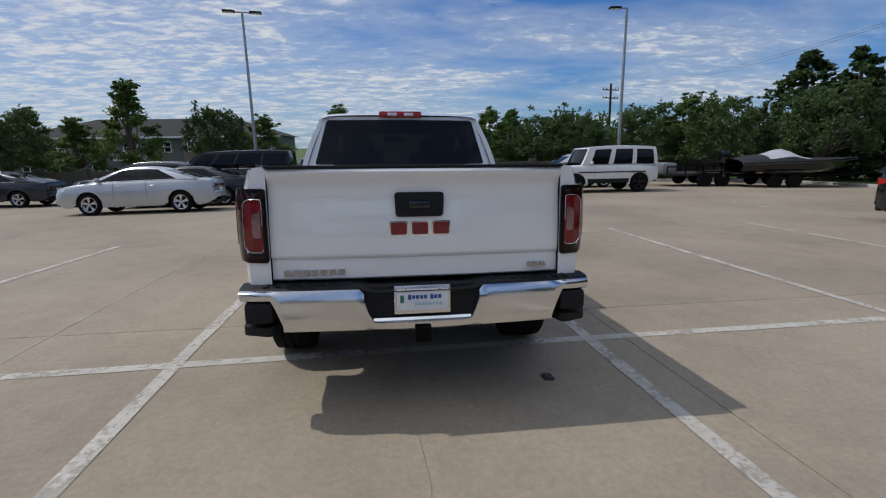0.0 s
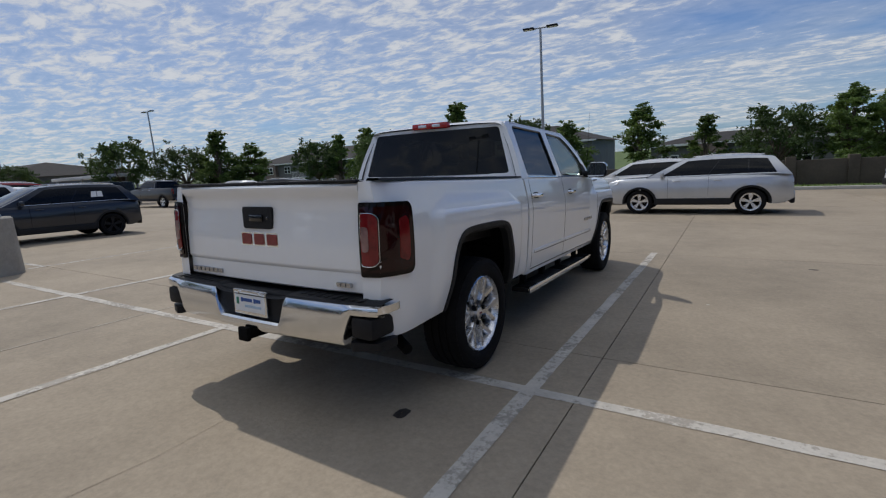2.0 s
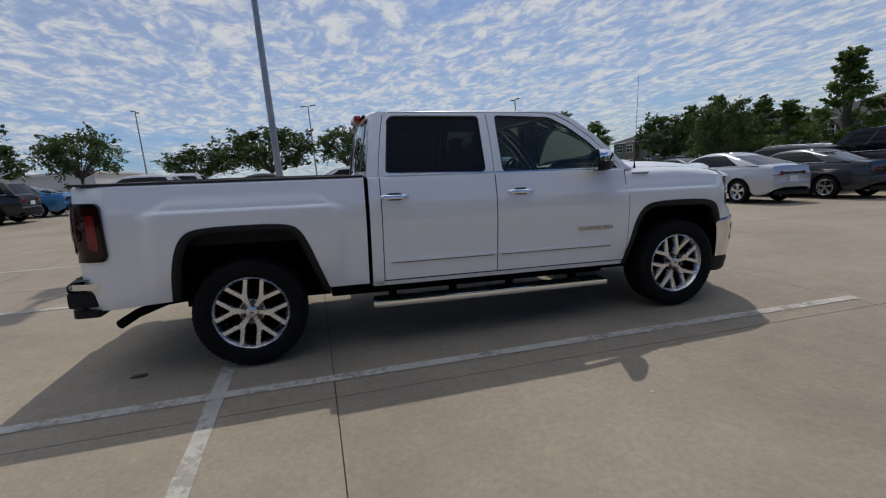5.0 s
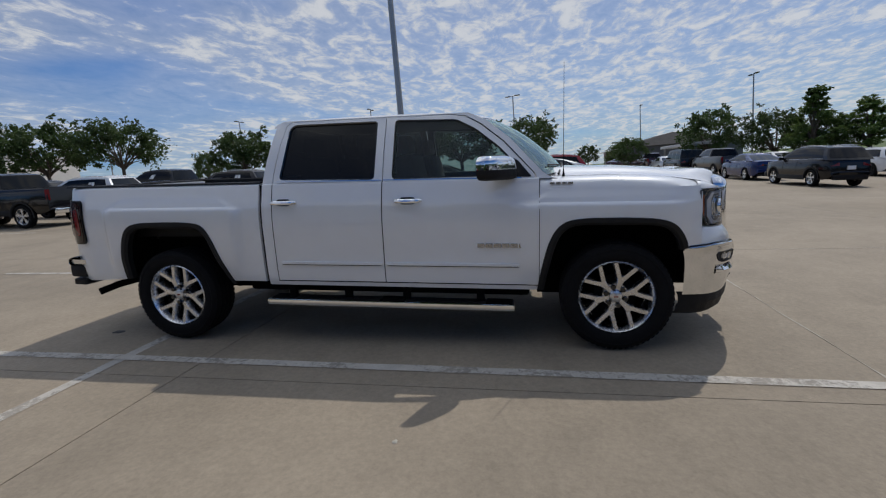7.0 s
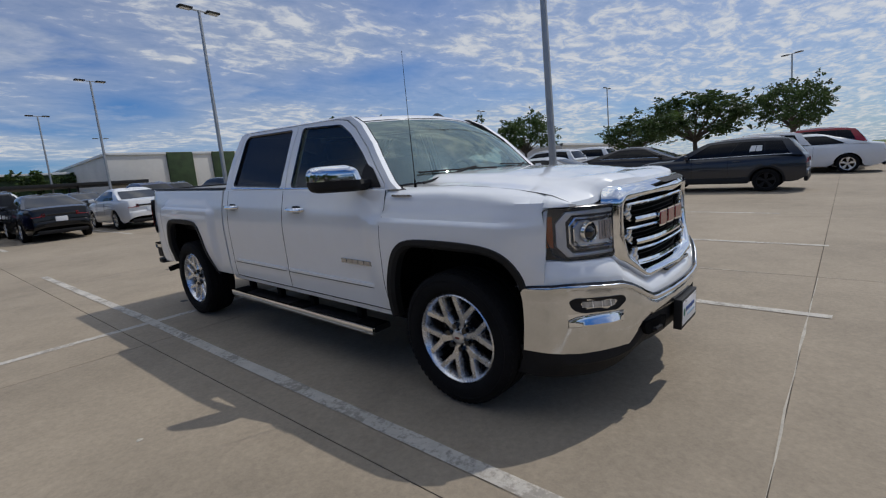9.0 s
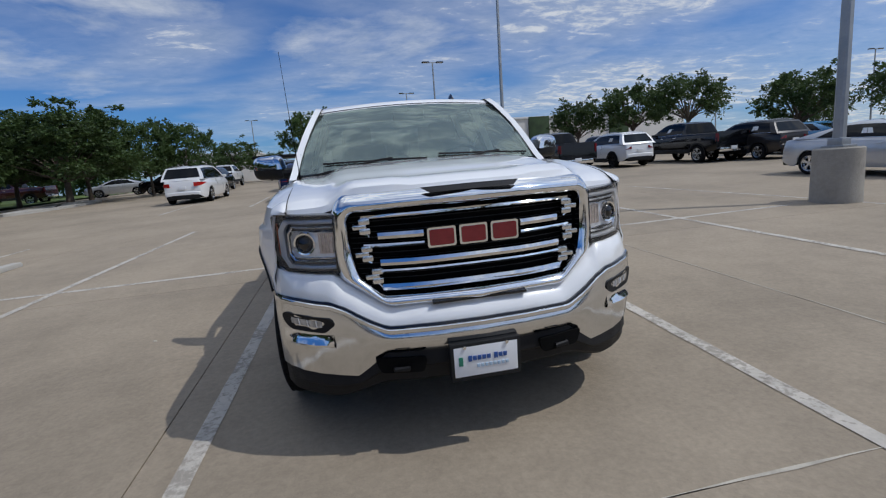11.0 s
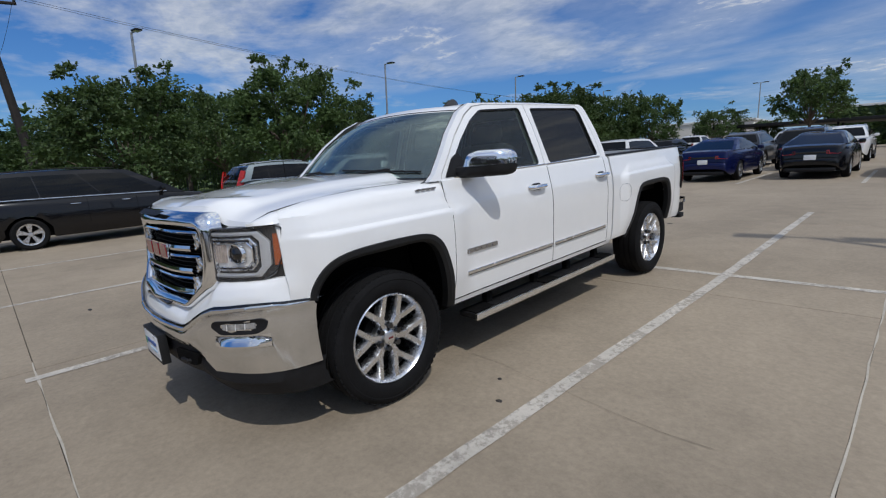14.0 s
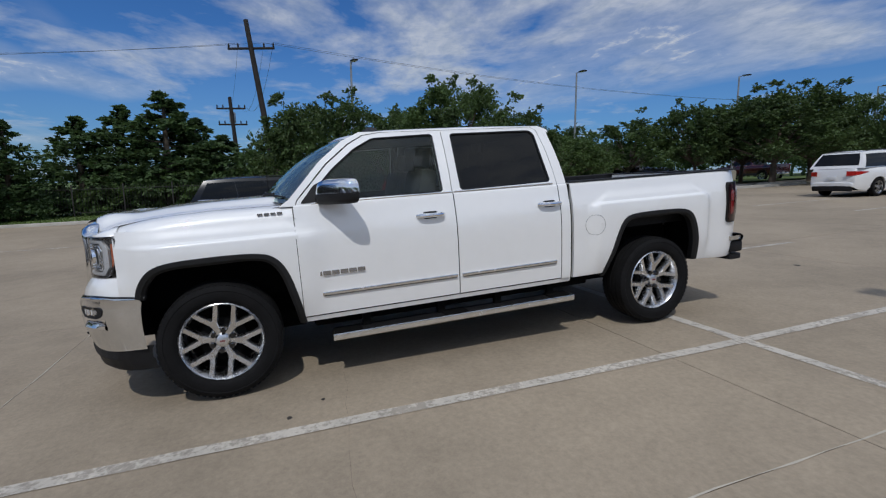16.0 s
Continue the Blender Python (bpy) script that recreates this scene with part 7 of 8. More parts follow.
P_SILVER = mat("paint_silver", (0.54, 0.55, 0.565), 0.28, 0.45, var=0.06, scale=1.5, coat=1.0)
P_WARM = mat("paint_warm_silver", (0.40, 0.38, 0.35), 0.26, 0.75, var=0.06, scale=1.5, coat=1.0)
P_GREEN = mat("paint_grey_green", (0.30, 0.35, 0.35), 0.26, 0.7, var=0.06, scale=1.5, coat=1.0)
P_GREY = mat("paint_dark_grey", (0.024, 0.027, 0.034), 0.30, 0.2, var=0.06, scale=1.5, coat=0.7, spec=0.4)
P_BLACK = mat("paint_black", (0.003, 0.003, 0.004), 0.2, var=0.1, scale=1.5, coat=0.55, spec=0.3)
P_NAVY = mat("paint_navy", (0.006, 0.010, 0.060), 0.25, 0.3, var=0.1, scale=1.5, coat=0.4, spec=0.3)
P_BLUE = mat("paint_blue", (0.010, 0.024, 0.11), 0.25, 0.2, var=0.1, scale=1.5, coat=0.5)
P_TEAL = mat("paint_sky_blue", (0.05, 0.22, 0.42), 0.25, 0.2, var=0.1, scale=1.5, coat=1.0)
P_MAROON = mat("paint_maroon", (0.055, 0.011, 0.012), 0.25, 0.2, var=0.1, scale=1.5, coat=1.0)
P_BROWN = mat("paint_brown_grey", (0.022, 0.018, 0.016), 0.28, 0.2, var=0.06, scale=1.5, coat=0.5)
P_RED = mat("paint_red", (0.30, 0.018, 0.020), 0.25, 0.1, var=0.1, scale=1.5, coat=1.0)
P_WHITE = mat("paint_white", (0.76, 0.76, 0.75), 0.30, var=0.03, scale=1.5, coat=1.0)

for spec in (
    ("sedan", P_SILVER, "silver compact sedan parked in the open lot", -7.6, 12.9, 91, False, M_WHEEL, False, "", 0.93, 1.07),
    ("suv", P_GREY, "dark grey sport utility with roof rails behind sedans", -9.7, 17.5, 90),
    ("sedan", P_GREY, "dark grey sedan parked beside a black van", -7.2, 15.6, 90),
    ("sedan", P_GREY, "dark grey sedan parked before young trees", -16.2, 18.9, 90),
    ("van", P_BLACK, "long black passenger van parked before trees", -6.9, 19.4, 90),
    ("suv", P_SILVER, "silver crossover with black lower trim", 1.55, 12.75, 90, False, M_WHEEL, False, "", 1.0, 0.95),
    ("suv", P_WHITE, "white crossover parked behind a silver one", -0.5, 16.6, 90, False, M_WHEEL, False, "", 1.0, 0.95),
    ("boxy", P_WHITE, "white square off-roader with a spare wheel", 9.45, 16.3, 90, False, M_TRIM),
    ("suv", P_WHITE, "white sport utility parked behind an off-roader", 9.6, 19.6, 90),
    ("suv", P_WARM, "warm silver crossover with a sheet in its window", 9.4, -2.75, 0, True),
    ("suv", P_GREEN, "grey-green crossover with tall red tail lamps", 12.6, -2.9, 180, False, M_WHEEL, True),
    ("minivan", P_BLACK, "black minivan parked beside the verge", 11.6, 3, 180),
    ("suv", P_GREY, "dark grey crossover with a sheet in its window", -13.2, 2.4, 180, True, M_BLACK, False, "", 0.92, 0.95),
    ("sedan", P_SILVER, "silver sedan with a sheet in its window", -12.75, -2.9, 0, True, M_WHEEL, False, "", 0.97, 0.95),
    ("suv", P_WHITE, "white sport utility parked far back", -20.6, 2, 180, False, M_WHEEL, False, "", 1.0, 0.95),
    ("suv", P_BLACK, "black sport utility parked in the open lot", -19.4, 15.2, 94),
    ("sedan", P_BLUE, "blue sedan parked in a long file", -26.0, 15.4, 90),
    ("suv", P_WHITE, "small white hatchback parked before trees", -25.5, 21.2, 90, False, M_BLACK, False, "", 0.86, 1.03),
    ("pickup", P_BROWN, "brown-grey pickup parked in a long file", -32.4, 15.9, 90),
    ("suv", P_WHITE, "white crossover parked before trees", -31.2, 21.0, 90),
    ("sedan", P_WHITE, "white sedan parked before trees", -36.6, 21.4, 90),
    ("sedan", P_SILVER, "silver sedan parked in a long file", -44.9, 15.5, 90),
    ("boxy", P_BLACK, "black square off-roader parked by a canopy", -39.2, 15.4, 92),
    ("pickup", P_MAROON, "dark maroon pickup parked by a canopy", -50.4, 15.4, 90),
    ("sedan", P_MAROON, "maroon sedan parked by a canopy", -58.0, 14.0, 45),
    ("sedan", P_WHITE, "white sedan with a black boot strip", -3.15, -16, 180),
    ("sedan", P_BLACK, "black sedan parked in a row", -0.5, -15.7, 180),
    ("sedan", P_NAVY, "deep blue sedan parked in a row", 2.3, -14.9, 180),
    ("suv", P_GREY, "dark grey sport utility parked in a row", 3.3, -23.1, 180),
    ("suv", P_BLACK, "black sport utility parked in a row", 0.5, -20.3, 180),
    ("minivan", P_WHITE, "white minivan parked in the open lot", 7.85, -19.5, 180),
    ("suv", P_BLACK, "black sport utility parked far back", 9.7, -30.2, 180),
    ("pickup", P_WHITE, "white pickup parked far back", 10.7, -37.7, 180),
    ("suv", P_NAVY, "deep blue crossover facing the aisle", -6.3, -22.6, 0),
    ("pickup", P_BLACK, "black pickup parked beside a lamp post", -9.5, -15.6, 178),
    ("suv", P_WHITE, "white crossover with black wheels", -13.2, -16.2, 180, True, M_BLACK),
    ("pickup", P_BLACK, "black pickup with sheets in its windows", -16.4, -14.7, 180, True),
    ("suv", P_BROWN, "dark brown sport utility with sheets in its windows", -18, -12.6, 180, True),
    ("sedan", P_TEAL, "sky-blue coupe parked in a row", -21.5, -12.8, 180),
    ("suv", P_WHITE, "white sport utility parked in a row", -21.7, -7.9, 180),
    ("suv", P_WHITE, "white sport utility parked in a row", -25, -7.3, 180),
    ("sedan", P_BROWN, "brown-grey sedan parked in a row", -17.7, -1.3, 0),
    ("suv", P_RED, "red crossover parked in a row", -22.6, 3.6, 180),
    ("sedan", P_WHITE, "white sedan parked in a row", -20.6, 3.9, 180),
    ("sedan", P_SILVER, "silver sedan parked in a row", -24.7, 3.7, 180),
    ("suv", P_BLACK, "black crossover parked in a row", -10.1, -23, 180),
    ("sedan", P_GREY, "dark grey sedan parked in a row", -13.3, -23.1, 180),
    ("suv", P_GREY, "dark grey crossover parked in a row", -16.8, -22.5, 0),
    ("sedan", P_BLACK, "black sedan parked in a row", -4, -26.6, 180),
    ("suv", P_WHITE, "white crossover parked in a row", -0.3, -25.4, 180),
    ("suv", P_SILVER, "silver crossover parked in a row", 2.4, -29.6, 180),
    ("suv", P_BLACK, "black crossover parked in a row", -10.1, -29.5, 0),
    ("pickup", P_MAROON, "maroon pickup parked beneath trees", 26.4, -36.6, -90),
    ("sedan", P_SILVER, "silver hatchback parked beneath trees", 19.6, -39.0, -80),
    ("sedan", P_BLACK, "black sedan parked beneath trees", 20.4, -20.7, 90),
    ("suv", P_MAROON, "maroon crossover parked beneath trees", 24, -22.2, 90),
    ("suv", P_BLACK, "black sport utility parked beneath trees", 14.2, -35.4, -90),
    ("pickup", P_GREY, "dark grey pickup parked beneath trees", 14, -39.6, -90),
    ("suv", P_BLACK, "black crossover parked beneath trees", 13.8, -43.3, -90),
):
    car(*spec)

# ---- lamp posts, poles, trailer, boat ----
def lamp_post(x, y, top=10.0, heads=2, turn=0.0):
    z = gz(x, y)
    t = thing("lamp_post", "tall grey steel lamp post on a concrete foot", "lamp post", "car park lamps", m=Matrix.Translation((x, y, z)) @ Matrix.Rotation(radians(turn), 4, "Z"))
    bm = bmesh.new()
    lathe(bm, [(0.001, 0.93), (0.34, 0.93), (0.365, 0.905), (0.375, 0.0), (0.375, -0.1)], 32, "z")
    bmesh.ops.recalc_face_normals(bm, faces=bm.faces)
    part("concrete_foot", bm, M_BASE, t, "round concrete foot")
    bm = bmesh.new()
    h = top - z
    box(bm, (0, 0, 0.95), (0.36, 0.36, 0.04), 0.008)
    box(bm, (0, 0, 1.02), (0.24, 0.24, 0.14), 0.02)
    rows = []
    for i, zz_ in enumerate(lin(0.95, h, 6)):
        w = 0.085 - 0.032 * (zz_ / h)
        rows.append([(w * a, w * b, zz_) for a, b in ((1, .6), (.6, 1), (-.6, 1), (-1, .6), (-1, -.6), (-.6, -1), (.6, -1), (1, -.6))])
    sheet(bm, rows, closed=True)
    bmesh.ops.recalc_face_normals(bm, faces=bm.faces)
    part("post", bm, M_POST, t)
    for sg in ((1, -1) if heads == 2 else (1,)):
        bm = bmesh.new()
        box(bm, (sg * 0.20, 0, h - 0.02), (0.36, 0.06, 0.06), 0.01)
        part("arm", bm, M_POST, t)
        bm = bmesh.new()
        box(bm, (sg * 0.62, 0, h + 0.0), (0.58, 0.34, 0.09), 0.025)
        hd = part("lamp_head", bm, M_TRIM, t)
        bm = bmesh.new()
        box(bm, (sg * 0.62, 0, h - 0.048), (0.46, 0.26, 0.014), 0.004)
        part("lens", bm, M_PLATE, hd)
    return t


for x, y, heads, turn in ((-7.82, -0.19, 2, 8), (-7.4, -16.6, 2, 5), (-7.5, -34.2, 2, 5), (-7.6, -52.2, 2, 5), (-6.4, 22.9, 2, 10), (12.8, 20.9, 1, 175), (27, -1.8, 1, 190), (27.7, -19.1, 1, 190), (26.9, -35, 1, 190), (28.4, -56.5, 1, 190), (-53, 1.2, 2, 60), (-48.2, 24.5, 2, 0), (-55.5, -17, 2, 0), (-57.2, -36.9, 2, 0), (-70.8, 18.8, 1, 0), (13.8, -72, 2, 0), (-17.7, -72.8, 2, 0), (-53.3, -55.2, 2, 0)):
    lamp_post(x, y, 8.92 + gz(x, y), heads, turn)


def power_pole(foot, tip, arms, wide, turn):
    t = thing("power_pole", "leaning tarred wooden power pole with cross-arm", "power pole", "power poles")
    bm = bmesh.new()
    f, e = Vector(foot), Vector(tip)
    tube(bm, [f, f.lerp(e, 0.5), e], [0.20, 0.17, 0.13], 10)
    part("pole", bm, M_WOODP, t)
    dv = Vector((math.cos(radians(turn)), math.sin(radians(turn)), 0))
    ends = []
    for k in arms:
        c = f.lerp(e, k)
        bm = bmesh.new()
        tube(bm, [c - dv * wide / 2, c + dv * wide / 2], 0.07, 6)
        part("cross_arm", bm, M_WOODP, t)
        for o in (-0.48, -0.28, 0.28, 0.48):
            bm = bmesh.new()
            p = c + dv * wide * o
            lathe(bm, [(0.03, 0.05), (0.06, 0.12), (0.04, 0.16), (0.06, 0.20), (0.02, 0.30)], 10, "z", p)
            part("insulator", bm, M_TRIM, t)
            ends.append(p + Vector((0, 0, 0.30)))
    return t, ends


PP1, E1 = power_pole((26.1, 2.8, -0.8), (26.6, 4.2, 10.41), (0.86,), 2.7, 70)
PP2, E2 = power_pole((37.5, 5.6, -1.04), (37.7, 6.1, 7.76), (0.90, 0.76), 2.2, 75)
PP3, E3 = power_pole((31.2, 58.2, -2.41), (31.2, 58.4, 9.01), (0.93, 0.84), 2.6, 15)


def wire(a, b, sag, r=0.009, name="power_wire"):
    bm = bmesh.new()
    pts = [Vector(a).lerp(Vector(b), t) - Vector((0, 0, sag * 4 * t * (1 - t))) for t in lin(0, 1, 15)]
    tube(bm, pts, r, 4)
    return tagged(part(name, bm, M_FENCE, None, "thin sagging black overhead power wire"), category="wire", group="overhead wires")


for a, b in zip(E1[1:3], E3[1:3]):
    wire(a, b, 1.6)
for a in E1[:2]:
    wire(a, a + Vector((4.0, -66.0, 0.4)), 1.4)
for a, b in zip(E1[:3], E2[:3]):
    wire(a, b, 1.8)
bm = bmesh.new()
lathe(bm, [(0.001, 0), (0.22, 0.0), (0.24, 0.1), (0.24, 0.75), (0.20, 0.82), (0.001, 0.84)], 16, "z", (37.95, 6.0, 5.8))
part("transformer", bm, M_POST, PP2)

# open trailer
tr = thing("utility_trailer", "low black open utility trailer", "trailer", m=Matrix.Translation((16.2, 18.8, gz(16.2, 18.8))) @ Matrix.Rotation(radians(-4), 4, "Z"))
bm = bmesh.new()
box(bm, (0, 0, 0.62), (4.6, 2.0, 0.12), 0.02)
part("deck", bm, M_WOODP, tr)
for sg in (1, -1):
    bm = bmesh.new()
    tube(bm, [(-2.3, sg * 1.0, 1.02), (2.3, sg * 1.0, 1.02)], 0.035, 6)
    part("side_rail", bm, M_DARK, tr)
    for xx in lin(-2.3, 2.3, 6):
        bm = bmesh.new()
        box(bm, (xx, sg * 1.0, 0.84), (0.05, 0.05, 0.36), 0.006)
        part("rail_post", bm, M_DARK, tr)
    for xx in (-0.45, 0.45):
        bm = bmesh.new()
        lathe(bm, [(0.001, -0.06), (0.20, -0.08), (0.34, -0.10), (0.36, -0.06), (0.36, 0.06), (0.34, 0.10), (0.20, 0.08), (0.001, 0.06)], 24, "y", (xx, sg * 1.12, 0.36))
        part("wheel", bm, M_RUBBER, tr)
    bm = bmesh.new()
    box(bm, (0, sg * 1.12, 0.76), (1.75, 0.26, 0.05), 0.01)
    part("mudguard", bm, M_DARK, tr)
bm = bmesh.new()
tube(bm, [(-2.3, 0.8, 0.58), (-3.5, 0, 0.55)], 0.05, 6)
tube(bm, [(-2.3, -0.8, 0.58), (-3.5, 0, 0.55)], 0.05, 6)
box(bm, (-3.4, 0, 0.80), (0.10, 0.10, 0.6), 0.01)
part("drawbar", bm, M_DARK, tr)
bm = bmesh.new()
box(bm, (-1.9, 0.1, 0.92), (0.7, 1.2, 0.5), 0.05)
part("tool_box", bm, M_POST, tr)

# boat on its trailer, bow towards +x
bo = thing("bass_boat", "black fishing boat under a dark cover on a trailer", "boat", m=Matrix.Translation((19.4, 16.9, gz(19.4, 16.9))) @ Matrix.Rotation(radians(-14), 4, "Z"))
bm = bmesh.new()
rows = []
for t in lin(0, 1, 17):
    xx = -2.6 + 5.6 * t
    w = 1.18 * (1 - max(0, (t - 0.45) / 0.55) ** 2.4)
    keel = 0.62 + 0.42 * max(0, (t - 0.55) / 0.45) ** 2
    gun = 1.18 + 0.16 * t
    rows.append([(xx, -w, gun), (xx, -w * 0.97, gun - 0.12), (xx, -w * 0.86, keel + 0.20), (xx, -w * 0.45, keel + 0.06), (xx, 0, keel), (xx, w * 0.45, keel + 0.06), (xx, w * 0.86, keel + 0.20), (xx, w * 0.97, gun - 0.12), (xx, w, gun)])
sheet(bm, rows)
bmesh.ops.recalc_face_normals(bm, faces=bm.faces)
part("hull", bm, P_BLACK, bo, "glossy black hull")
bm = bmesh.new()
rows = []
for t in lin(0, 1, 21):
    xx = -2.62 + 5.64 * t
    w = 1.20 * (1 - max(0, (t - 0.45) / 0.55) ** 2.4) + 0.02
    gun = 1.16 + 0.16 * t
    hump = 0.16 + 0.40 * math.exp(-((t - 0.38) / 0.10) ** 2) + 0.18 * math.exp(-((t - 0.18) / 0.12) ** 2) - 0.12 * t
    rows.append([(xx, w * c, gun - 0.08 * (abs(c) > 0.98) + hump * (1 - c * c) ** 0.7) for c in lin(-1, 1, 13)])
sheet(bm, rows)
bmesh.ops.recalc_face_normals(bm, faces=bm.faces)
part("cover", bm, M_CANVAS, bo, "dark fabric cover")
bm = bmesh.new()
rows = []
for t in lin(0.22, 0.54, 9):
    xx = -2.62 + 5.64 * t
    hump = 0.16 + 0.40 * math.exp(-((t - 0.38) / 0.10) ** 2) + 0.18 * math.exp(-((t - 0.18) / 0.12) ** 2) - 0.12 * t
    rows.append([(xx, 1.20 * c, 1.18 + 0.16 * t + hump * (1 - c * c) ** 0.7) for c in lin(-0.86, 0.86, 11)])
sheet(bm, rows)
part("cover_panel", bm, M_GREYC, bo, "pale grey cover panel")
bm = bmesh.new()
box(bm, (-2.95, 0, 1.45), (0.42, 0.42, 0.62), 0.14)
box(bm, (-2.90, 0, 0.85), (0.16, 0.14, 0.8), 0.04)
part("outboard_motor", bm, M_GLOSSBLK, bo, "black outboard motor")
bm = bmesh.new()
for sg in (1, -1):
    tube(bm, [(-2.6, sg * 0.8, 0.52), (1.6, sg * 0.8, 0.55), (3.4, 0, 0.60), (4.6, 0, 0.60)], 0.06, 6)
box(bm, (3.3, 0, 0.95), (0.12, 0.12, 0.8), 0.01)
box(bm, (4.5, 0, 0.32), (0.07, 0.07, 0.62), 0.01)
part("boat_trailer", bm, M_DARK, bo)
for sg in (1, -1):
    for xx in (-1.1, -0.25):
        bm = bmesh.new()
        lathe(bm, [(0.001, -0.05), (0.18, -0.07), (0.31, -0.09), (0.33, -0.05), (0.33, 0.05), (0.31, 0.09), (0.18, 0.07), (0.001, 0.05)], 24, "y", (xx, sg * 1.02, 0.33))
        part("wheel", bm, M_RUBBER, bo)
    bm = bmesh.new()
    box(bm, (-0.67, sg * 1.02, 0.72), (1.7, 0.26, 0.05), 0.01)
    part("mudguard", bm, M_GLOSSBLK, bo)


# ---- trees ----
def leaf_cloud(bm, centre, rad, n, size, rnd, squash=0.75):
    """Leaves set along short twigs that spread from the middle of a lump, so its outline stays ragged."""
    c = Vector(centre)
    left = n
    while left > 0:
        d = Vector((rnd.gauss(0, 1), rnd.gauss(0, 1), rnd.gauss(0.15, 0.9)))
        if d.length < 0.1:
            continue
        d.normalize()
        reach = rad * rnd.uniform(0.55, 1.28)
        many = min(left, rnd.randint(9, 16))
        left -= many
        for _ in range(many):
            q = rnd.uniform(0.12, 1.0) ** 0.7
            w = rad * 0.17 * (1.15 - q)
            p = c + Vector((d.x, d.y, d.z * squash)) * (q * reach) + Vector((rnd.gauss(0, w), rnd.gauss(0, w), rnd.gauss(0, w) - 0.05 * rad * q * q))
            f = (d * 0.7 + Vector((rnd.uniform(-1, 1), rnd.uniform(-1, 1), rnd.uniform(-0.9, 0.45)))).normalized()
            sd = f.orthogonal().normalized()
            sd.rotate(Matrix.Rotation(rnd.uniform(0, 6.28), 3, f))
            k = size * rnd.uniform(0.6, 1.3)
            bm.faces.new([bm.verts.new(v) for v in (p - f * k * 0.3, p - sd * k * 0.40 + f * k * 0.2, p + f * k, p + sd * k * 0.40 + f * k * 0.2)])


def make_tree(name, seed, kind, height, spread, leafmat, leaves, lsize, bare=0.0):
    rnd = random.Random(seed)
    t = thing(name, {"oak": "spreading green shade tree with a bare trunk" if bare else "spreading green shade tree with a short trunk", "elm": "slender young tree with loose green leaves", "cedar": "dark green leafy evergreen tree"}[kind], "tree", "trees around the lot")
    bt, bl = bmesh.new(), bmesh.new()
    lean = Vector((rnd.uniform(-0.15, 0.15), rnd.uniform(-0.15, 0.15), 0))
    if kind == "cedar":
        tube(bt, [(0, 0, -0.2), (0, 0, height * 0.5), lean * 0.5 + Vector((0, 0, height * 0.95))], [0.16, 0.10, 0.03], 7)
        tiers = 80
        for i in range(tiers):
            q = i / (tiers - 1)
            z = height * (0.05 + 0.93 * q)
            w = spread * 0.5 * (1 - q ** 1.8) ** 0.85 * rnd.uniform(0.62, 1.12) + 0.12
            a = rnd.uniform(0, 6.28)
            p = Vector((math.cos(a) * w * 0.62, math.sin(a) * w * 0.62, z))
            tube(bt, [(0, 0, z - 0.1), p], [0.03, 0.012], 4)
            leaf_cloud(bl, p, max(0.16, w * 0.40), leaves // tiers, lsize, rnd, 0.7)
    else:
        fork = height * (bare or (0.28 if kind == "oak" else 0.32))
        tube(bt, [(0, 0, -0.2), lean * 0.3 + Vector((0, 0, fork * 0.6)), lean + Vector((0, 0, fork))], [0.17, 0.125, 0.11], 8)
        lumps = 24 if kind == "oak" else 17
        for i in range(lumps):
            a = i * 2.399 + rnd.uniform(-0.4, 0.4)
            q = (i + 0.5) / lumps
            if kind == "oak":
                el = 0.02 + 0.98 * q
                rr_ = spread * 0.5 * math.sqrt(max(0.05, 1 - (el * 1.05 - 0.28) ** 2 / 0.75)) * rnd.uniform(0.55, 0.92)
                z = fork + (height - fork) * ((0.12 if bare else 0.06) + 0.84 * el) * rnd.uniform(0.92, 1.04)
                rad = spread * rnd.uniform(0.12, 0.20)
            else:
                rr_ = spread * 0.5 * (1 - abs(q - 0.35) ** 1.3) * rnd.uniform(0.35, 0.85) * (1.15 - q * 0.75)
                z = fork * 0.9 + (height - fork * 0.9) * q
                rad = spread * rnd.uniform(0.11, 0.19) * (1.15 - 0.5 * q)
            p = Vector((math.cos(a) * rr_, math.sin(a) * rr_, min(z, height - rad * 0.4))) + lean
            s0 = lean + Vector((0, 0, fork * rnd.uniform(0.85, 1.0)))
            mid = s0.lerp(p, 0.5) + Vector((rnd.uniform(-.15, .15), rnd.uniform(-.15, .15), rnd.uniform(0.0, 0.3)))
            tube(bt, [s0, mid, p], [0.065, 0.04, 0.014], 5, False)
            leaf_cloud(bl, p, rad, leaves // lumps, lsize, rnd, 0.72)
            for _ in range(2):
                o = Vector((rnd.uniform(-1, 1), rnd.uniform(-1, 1), rnd.uniform(-0.5, 0.9))).normalized() * rad * 1.25
                leaf_cloud(bl, p + o, rad * 0.38, leaves // lumps // 5, lsize * 0.9, rnd, 0.8)
    # settle the crown to its nominal height and spread
    zs_ = sorted(v.co.z for v in bl.verts)
    rs_ = sorted(math.hypot(v.co.x, v.co.y) for v in bl.verts)
    kz, kr = height * 1.02 / zs_[-1], spread * 0.5 / rs_[int(len(rs_) * 0.97)]
    for b in (bt, bl):
        for v in b.verts:
            v.co = Vector((v.co.x * kr, v.co.y * kr, v.co.z * kz))
    part("trunk", bt, M_BARK, t, smooth=60, keep=True)
    part("crown", bl, leafmat, t, smooth=0, keep=True)
    return t


